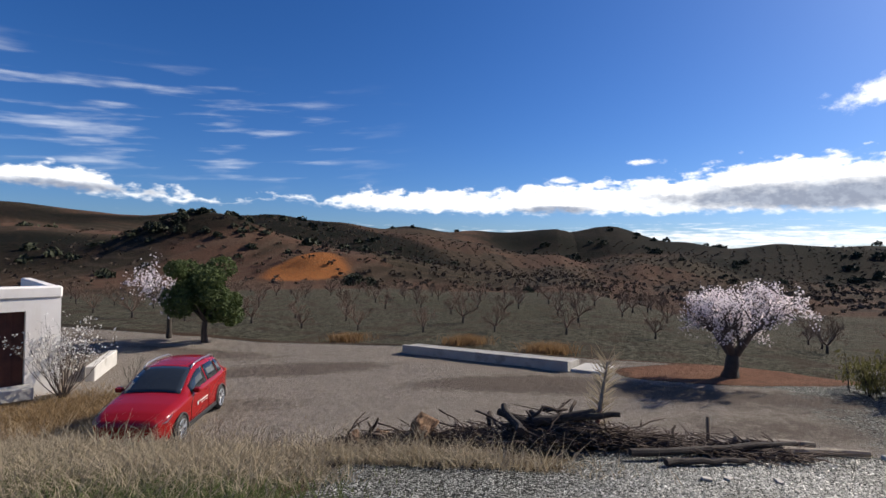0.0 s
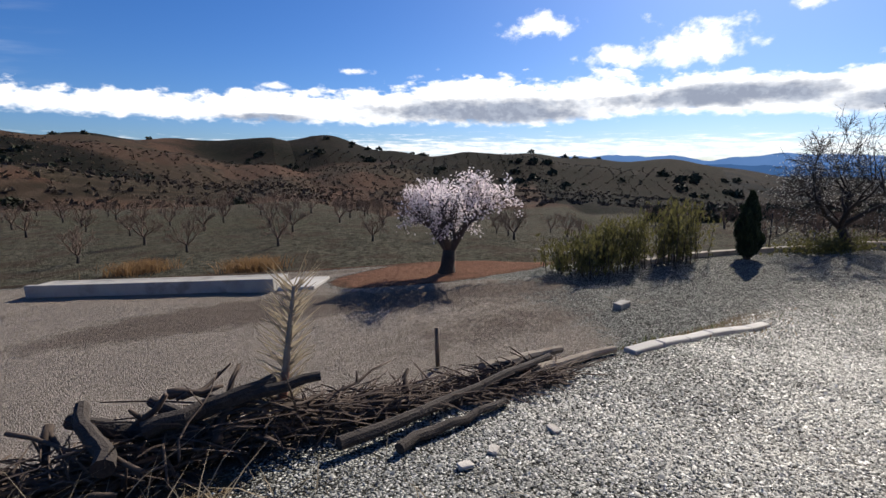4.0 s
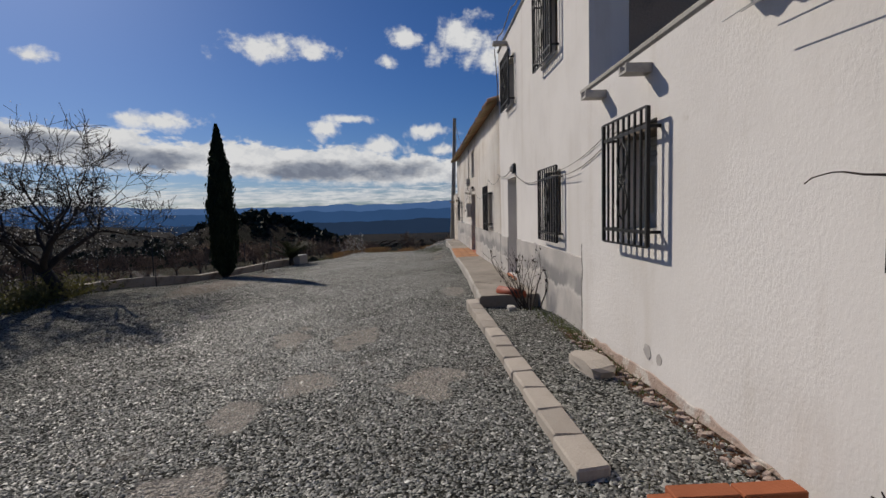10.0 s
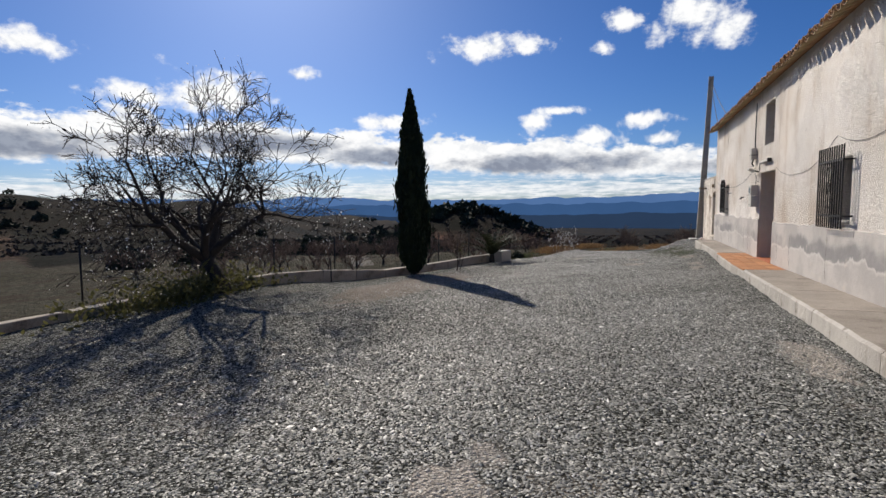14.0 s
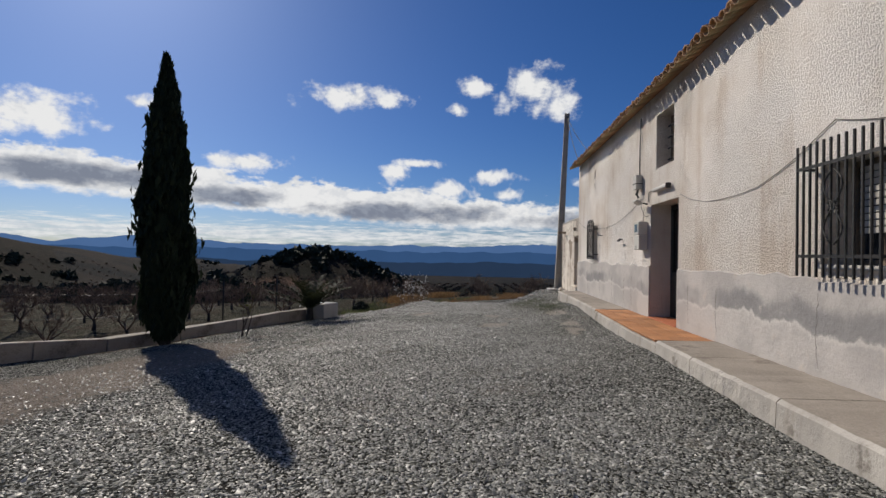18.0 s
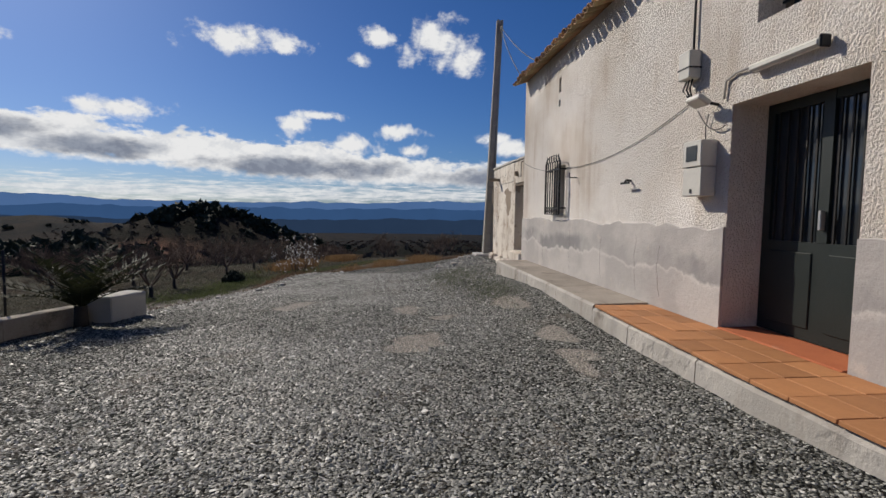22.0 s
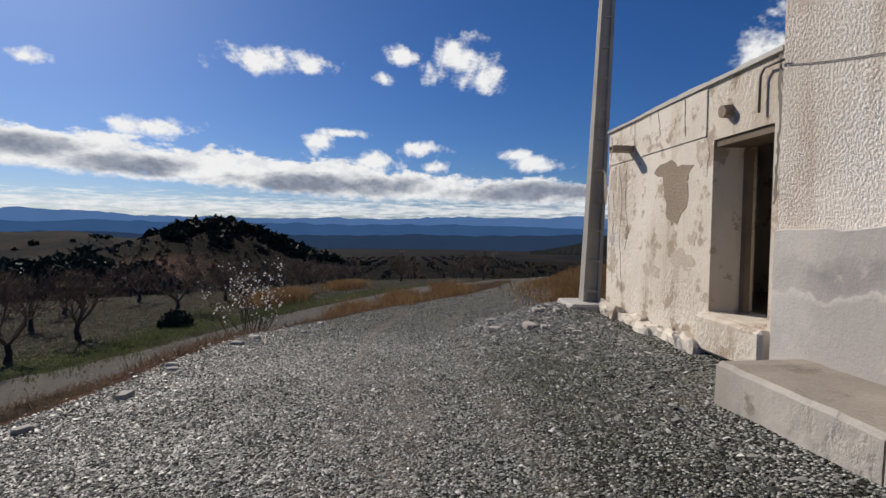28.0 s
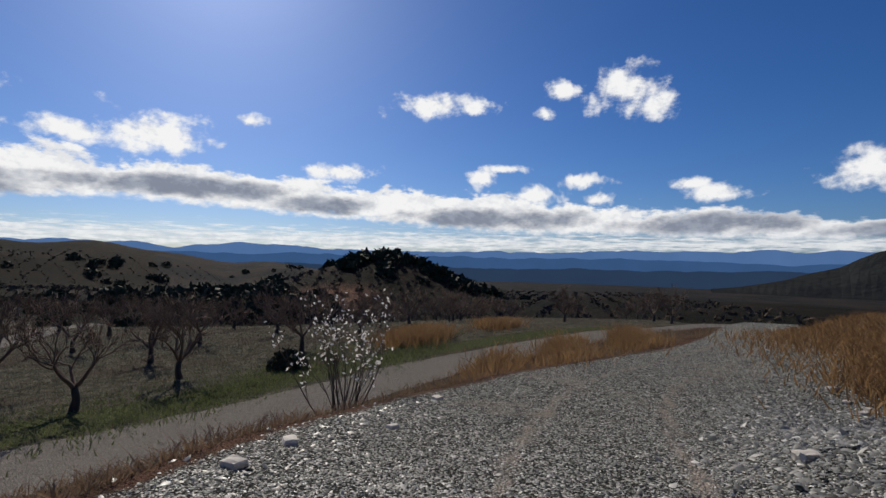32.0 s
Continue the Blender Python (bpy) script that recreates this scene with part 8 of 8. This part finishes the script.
    for side in (-1, 1):
        for x0, x1 in ((0.62, -0.36), (-0.44, -1.18), (-1.24, -1.52)):
            sheet("side_window", [[flank(x, q, side, 0.012) for q in np.linspace(0.09, 0.84, 4)] for x in np.linspace(x0, x1, 7)], CARGLASS, "dark side window")
        tube("door_seam", [(0.72, side * 0.873, 0.28), (0.74, side * 0.873, 0.7), (0.62, side * 0.868, 0.94)], 0.006, 4, BLACKP, t)
        tube("door_seam", [(-0.40, side * 0.873, 0.28), (-0.40, side * 0.873, 0.7), (-0.40, side * 0.862, 0.97)], 0.006, 4, BLACKP, t)
        part("door_handle", boxes((-0.32, -0.16, side * 0.872 - 0.012, side * 0.872 + 0.018, 0.86, 0.89), bev=0.006), CARRED, t)
        part("door_handle", boxes((-1.12, -0.96, side * 0.872 - 0.012, side * 0.872 + 0.018, 0.88, 0.91), bev=0.006), CARRED, t)
    for s in (-1, 1):
        tube("roof_rail", [(-1.45, s * 0.555, 1.46), (-1.25, s * 0.565, 1.55), (-0.6, s * 0.575, 1.585), (-0.1, s * 0.575, 1.565), (0.10, s * 0.575, 1.48)], 0.021, 6, CHROME, t, "silver roof rail")
        m = part("mirror", boxes((0.46, 0.62, s * 0.925 - 0.085, s * 0.925 + 0.085, 0.99, 1.11), bev=0.03), CARRED, t)
        quad("headlight", [(1.66, s * 0.83, 0.80), (2.03, s * 0.66, 0.725), (2.075, s * 0.60, 0.64), (1.86, s * 0.80, 0.68)], CHROME, "clear headlight")
        part("tail_light", boxes((-2.0, -1.86, s * 0.70 - 0.09, s * 0.70 + 0.09, 0.88, 1.02), bev=0.03), TERRA, t)
        part("sill_trim", boxes((-1.0, 0.95, s * 0.875 - 0.015, s * 0.875 + 0.015, 0.22, 0.34), bev=0.008), BLACKP, t)
        for x in (-wb, wb):
            whl = thing("wheel", "", "")
            whl.parent = t
            bm = bmesh.new()
            bm_cyl(bm, (0, -0.1, 0), (0, 0.1, 0), R, 24)
            bmesh.ops.bevel(bm, geom=[e for e in bm.edges if abs(e.verts[0].co.y - e.verts[1].co.y) < 0.01], offset=0.03, segments=2, affect="EDGES")
            ty = part("tyre", bm, RUBBER, t, "black tyre", True)
            ty.location = (x, s * 0.79, R)
            bm = bmesh.new()
            bm_cyl(bm, (0, s * 0.08, 0), (0, s * 0.105, 0), 0.06, 10)
            for q in range(10):
                a = q * math.pi / 5 + 0.12 * (-1) ** q
                bm_cyl(bm, (0.05 * math.cos(a), s * 0.10, 0.05 * math.sin(a)), (0.21 * math.cos(a), s * 0.105, 0.21 * math.sin(a)), 0.016, 5)
            for q in range(20):
                a, b = q * math.pi / 10, (q + 1) * math.pi / 10
                bm_cyl(bm, (0.22 * math.cos(a), s * 0.10, 0.22 * math.sin(a)), (0.22 * math.cos(b), s * 0.10, 0.22 * math.sin(b)), 0.016, 5)
            rm = part("rim", bm, CHROME, ty, "silver spoked alloy rim")
            bpy.data.objects.remove(whl)
            arch = tube("wheel_arch", [(x + 0.36 * math.cos(a), s * 0.872, R + 0.36 * math.sin(a)) for a in np.linspace(-0.2, math.pi + 0.2, 13)], 0.03, 6, BLACKP, t)
    part("grille", boxes((2.0, 2.07, -0.42, 0.42, 0.48, 0.62), bev=0.01), BLACKP, t, "black radiator grille")
    part("number_plate", boxes((2.072, 2.085, -0.26, 0.26, 0.38, 0.48)), PALE, t, "white number plate")
    part("bumper", boxes((1.82, 2.10, -0.66, 0.66, 0.24, 0.36), bev=0.04), BLACKP, t)
    dec = part("door_lettering", boxes((-0.3, 0.25, 0.8725, 0.876, 0.66, 0.69), (-0.3, 0.12, 0.8725, 0.876, 0.60, 0.615), (0.3, 0.38, 0.8725, 0.876, 0.60, 0.70)), PALE, t, "small white lettering on the door")
    t.scale = (0.94, 0.94, 0.94)
    return t


build_car()

# ---- worn patches on the walls, fences, field grass ----


def patch(house_name, x, z, w, hh, y, mat, label, seed, th=0.005, pts=22, skew=0.0, ragged=1.0):
    """A thin irregular flake or stain of other material on a wall that faces +y."""
    rnd = random.Random(seed)
    out = []
    ph = [rnd.uniform(0, 6.28) for _ in range(4)]
    for k in range(pts):
        a = 2 * math.pi * k / pts
        r = 1 + ragged * (0.26 * math.sin(2 * a + ph[0]) + 0.2 * math.sin(3 * a + ph[1]) + 0.14 * math.sin(5 * a + ph[2]) + 0.10 * math.sin(9 * a + ph[3])) + rnd.uniform(-0.07, 0.07)
        dx, dz = w / 2 * r * math.cos(a), hh / 2 * r * math.sin(a)
        out.append((x + dx + skew * dz, z + dz))
    v = [(a, y, b) for a, b in out] + [(a, y + th, b) for a, b in out]
    n = pts
    f = [tuple(range(n)), tuple(range(2 * n - 1, n - 1, -1))] + [(k, n + k, n + (k + 1) % n, (k + 1) % n) for k in range(n)]
    ob = from_arrays("worn_patch", v, f, mat, bpy.data.objects[house_name])
    ob["label"] = label
    return ob


def crack(house_name, pts, y, seed, wid=0.008, mat=None):
    """A dark crack as a thin ribbon of small steps down a wall."""
    rnd = random.Random(seed)
    line_pts = []
    for (x0, z0), (x1, z1) in zip(pts, pts[1:]):
        off = 0.0
        for k in range(14):
            q = k / 14
            off = off * 0.8 + rnd.gauss(0, 0.007)
            line_pts.append((x0 + (x1 - x0) * q + off, z0 + (z1 - z0) * q))
    line_pts.append(pts[-1])
    v, f = [], []
    for k, (x, z) in enumerate(line_pts):
        w = wid * (0.4 + 0.8 * rnd.random())
        v += [(x - w, y, z), (x + w, y, z), (x + w, y + 0.002, z), (x - w, y + 0.002, z)]
    for k in range(len(line_pts) - 1):
        a = k * 4
        for i in range(4):
            f.append((a + i, a + (i + 1) % 4, a + 4 + (i + 1) % 4, a + 4 + i))
    ob = from_arrays("crack", v, f, mat or DAMP, bpy.data.objects[house_name])
    return ob


S = "roofless_shed"
patch(S, 16.70, 1.36, 0.42, 0.7, -0.03, MORTAR, "bare brown mortar where plaster fell", 1, 0.004)
patch(S, 16.72, 1.62, 0.70, 0.28, -0.03, MORTAR, "bare brown mortar where plaster fell", 2, 0.0035)
patch(S, 18.72, 1.6, 0.12, 0.6, -0.03, MORTAR, "bare brown mortar where plaster fell", 3, 0.004)
patch(S, 17.9, 0.95, 0.12, 0.16, -0.03, MORTAR, "bare mortar", 5, 0.004)
patch(S, 18.4, 0.85, 0.16, 0.2, -0.03, DADO, "grey patch of render", 7, 0.004)
crack(S, [(18.95, 1.93), (18.0, 1.96), (17.2, 1.93), (16.2, 1.98)], -0.03, 1, 0.010)
crack(S, [(18.2, 1.9), (18.1, 1.4), (18.15, 0.9), (18.05, 0.1)], -0.03, 2)
crack(S, [(18.6, 2.4), (18.55, 2.0), (18.65, 1.6), (18.5, 1.1)], -0.03, 3)
crack(S, [(15.1, 2.4), (15.07, 1.8), (15.12, 1.2)], -0.012, 4, 0.02)
for k, (x, z, wd, hh) in enumerate(((18.42, 1.7, 0.16, 0.34), (18.3, 1.25, 0.2, 0.3), (17.9, 1.72, 0.1, 0.14), (17.45, 1.2, 0.07, 0.1), (16.5, 0.6, 0.5, 0.3), (17.2, 0.5, 0.35, 0.22), (18.35, 0.55, 0.2, 0.3), (16.15, 1.75, 0.18, 0.4), (16.3, 0.9, 0.14, 0.16))):
    patch(S, x, z, wd, hh, -0.03 if z < 1.9 else -0.018, SHEDD, "stained flaked limewash", 80 + k, 0.003, 30)
for k, pts in enumerate(([(18.5, 2.4), (18.45, 2.2), (18.5, 2.0)], [(17.7, 2.4), (17.72, 2.2), (17.66, 1.98)], [(17.1, 2.4), (17.05, 2.1)], [(16.5, 2.4), (16.48, 2.0)], [(18.3, 1.9), (18.42, 1.6), (18.36, 1.2), (18.42, 0.7), (18.38, 0.2)], [(17.95, 1.9), (17.98, 1.5), (17.9, 1.05), (17.95, 0.7)], [(18.5, 2.15), (17.9, 2.2), (17.3, 2.12), (16.6, 2.2)])):
    crack(S, pts, -0.03 if k in (4, 5) else -0.017, 90 + k, 0.006, CRACKM)
T = "stucco_farmhouse"
for k, x in enumerate((9.0, 9.55, 10.6, 11.9, 5.2, 3.2, 6.1, 13.4)):
    crack(T, [(x, 0.75 + 0.1 * (k % 2)), (x + 0.03, 0.45), (x - 0.02, 0.16)], 0.025, 30 + k, 0.002)
Wt = "white_farmhouse"
patch(Wt, -7.01, 0.38, 0.13, 0.12, WINGY, DADO, "round grey cement patch near the ground", 70, 0.004, ragged=0.3)
patch(Wt, -7.21, 0.37, 0.08, 0.10, WINGY, DADO, "round grey cement patch near the ground", 71, 0.004, ragged=0.3)
crack(Wt, [(-5.36, 1.15), (-5.33, 0.7), (-5.35, 0.1)], WINGY + 0.001, 72, 0.012)
crack(Wt, [(-0.62, 1.0), (-0.55, 0.7), (-0.6, 0.35)], -0.277, 73, 0.03)
patch(Wt, -0.6, 0.5, 0.3, 0.35, -0.278, DARK, "dark flaked paint", 74, 0.003)
patch(Wt, -0.75, 0.85, 0.22, 0.3, -0.278, DARK, "dark flaked paint", 75, 0.003)

# crumbled plaster along the foot of the white wall
wavy_slab("crumbled_foot", -8.7, WEST, -0.2, 0.19, WINGY, WINGY + 0.006, PINK, bpy.data.objects[Wt], "pinkish crumbled render along the wall's foot", amp=0.09, step=0.04)
for k in range(90):
    rnd = random.Random(200 + k)
    x, y = -8.7 + k * 0.037 + rnd.gauss(0, 0.05), WINGY + 0.06 + abs(rnd.gauss(0, 0.08))
    rock("rubble", "crumbled plaster lump at the wall's foot", (x, y, gz(x, y) + 0.015), (rnd.uniform(0.02, 0.06), rnd.uniform(0.02, 0.05), rnd.uniform(0.015, 0.03)), PINK, "rubble at the wall's foot", 300 + k, rz=rnd.uniform(0, 180))

# clay pipe lying at the pavement's end, pale stone
v, f = [], []
tube_data([(-3.05, 0.30, 0.19), (-2.62, 0.62, 0.20)], [0.075, 0.085], 12, v, f)
ob = from_arrays("clay_pipe", v, f, REDDOOR, None, True)
tagged(ob, "broken red clay pipe lying at the pavement's end", "pipe")
rock("pale_stone", "pale stone beside the rose bush", (-3.35, 0.55, gz(-3.35, 0.55) + 0.03), (0.2, 0.12, 0.08), PALER, seed=400)


def wire_fence():
    t = thing("wire_fence", "thin iron posts with slack wires beyond the low wall", "fence")
    pts = [(-0.5, 12.0), (1.9, 11.7), (3.6, 11.2), (5.2, 10.5), (7.6, 9.6), (9.4, 9.1), (11.2, 8.6)]
    for x, y in pts:
        z = gz(x, y)
        tube("post", [(x, y, z - 0.2), (x + 0.02, y, z + 1.35)], 0.018, 5, IRON, t)
    for hh in (0.75, 1.15):
        for (a, b), (c, d) in zip(pts, pts[1:]):
            tube("wire", sagging((a, b, gz(a, b) + hh), (c, d, gz(c, d) + hh), 0.03, 6), 0.004, 3, IRON, t)


wire_fence()
st = tube("iron_post", [gp(3.9, 9.75, -0.1), (3.9, 9.75, gz(3.9, 9.75) + 0.55)], 0.014, 5, IRON)
tagged(st, "short rusty iron rod in the ground", "post")

blades("field_grass", "thin pale weeds over the orchard floor", [p for p in scatter(11, 26000, (26, 14, 7, 3.5, 4), (36, 18, 8, 6, 2), (-20, 24, 14, 5, 4), (-4, 20, 6, 4, 1)) if p[1] > float(outer_edge(p[0])) + 1.2 and abs(p[1] - float(track_line(p[0]))) > 1.2], FIELDW, 11, 0.09, 0.9, 0.010)
blades("field_green", "green weeds beside the track", [p for p in scatter(12, 9000, (20, 12.0, 3, 0.5, 2), (26, 10.2, 3, 0.5, 2), (31, 8.0, 2, 0.4, 1))], GREENG, 12, 0.10, 0.8, 0.010)

# weeds by the pavement's end and rubble on the bank past the shed
blades("grey_weeds", "low grey-green weeds among the gravel by the shed", scatter(13, 5000, (14.3, 1.7, 1.0, 0.35, 3), (16.3, 1.5, 0.9, 0.35, 3), (12.2, 1.3, 0.8, 0.2, 1)), WEED, 13, 0.05, 1.2, 0.006)
for k in range(46):
    rnd = random.Random(500 + k)
    x, y = rnd.uniform(17.3, 25), rnd.gauss(-0.2, 0.7)
    if x < 19.6 and y < 0.45:
        y = 0.5 + rnd.random() * 0.7
    y -= max(0, x - 20) * 0.35
    s = rnd.uniform(0.04, 0.13) * (1.8 if k % 9 == 0 else 1)
    rock("bank_rubble", "pale broken stone on the bank beside the road", (x, y, gz(x, y) + s * 0.1), (s, s * 0.7, s * 0.5), PALER, "stones on the road bank", 520 + k, rz=rnd.uniform(0, 180))
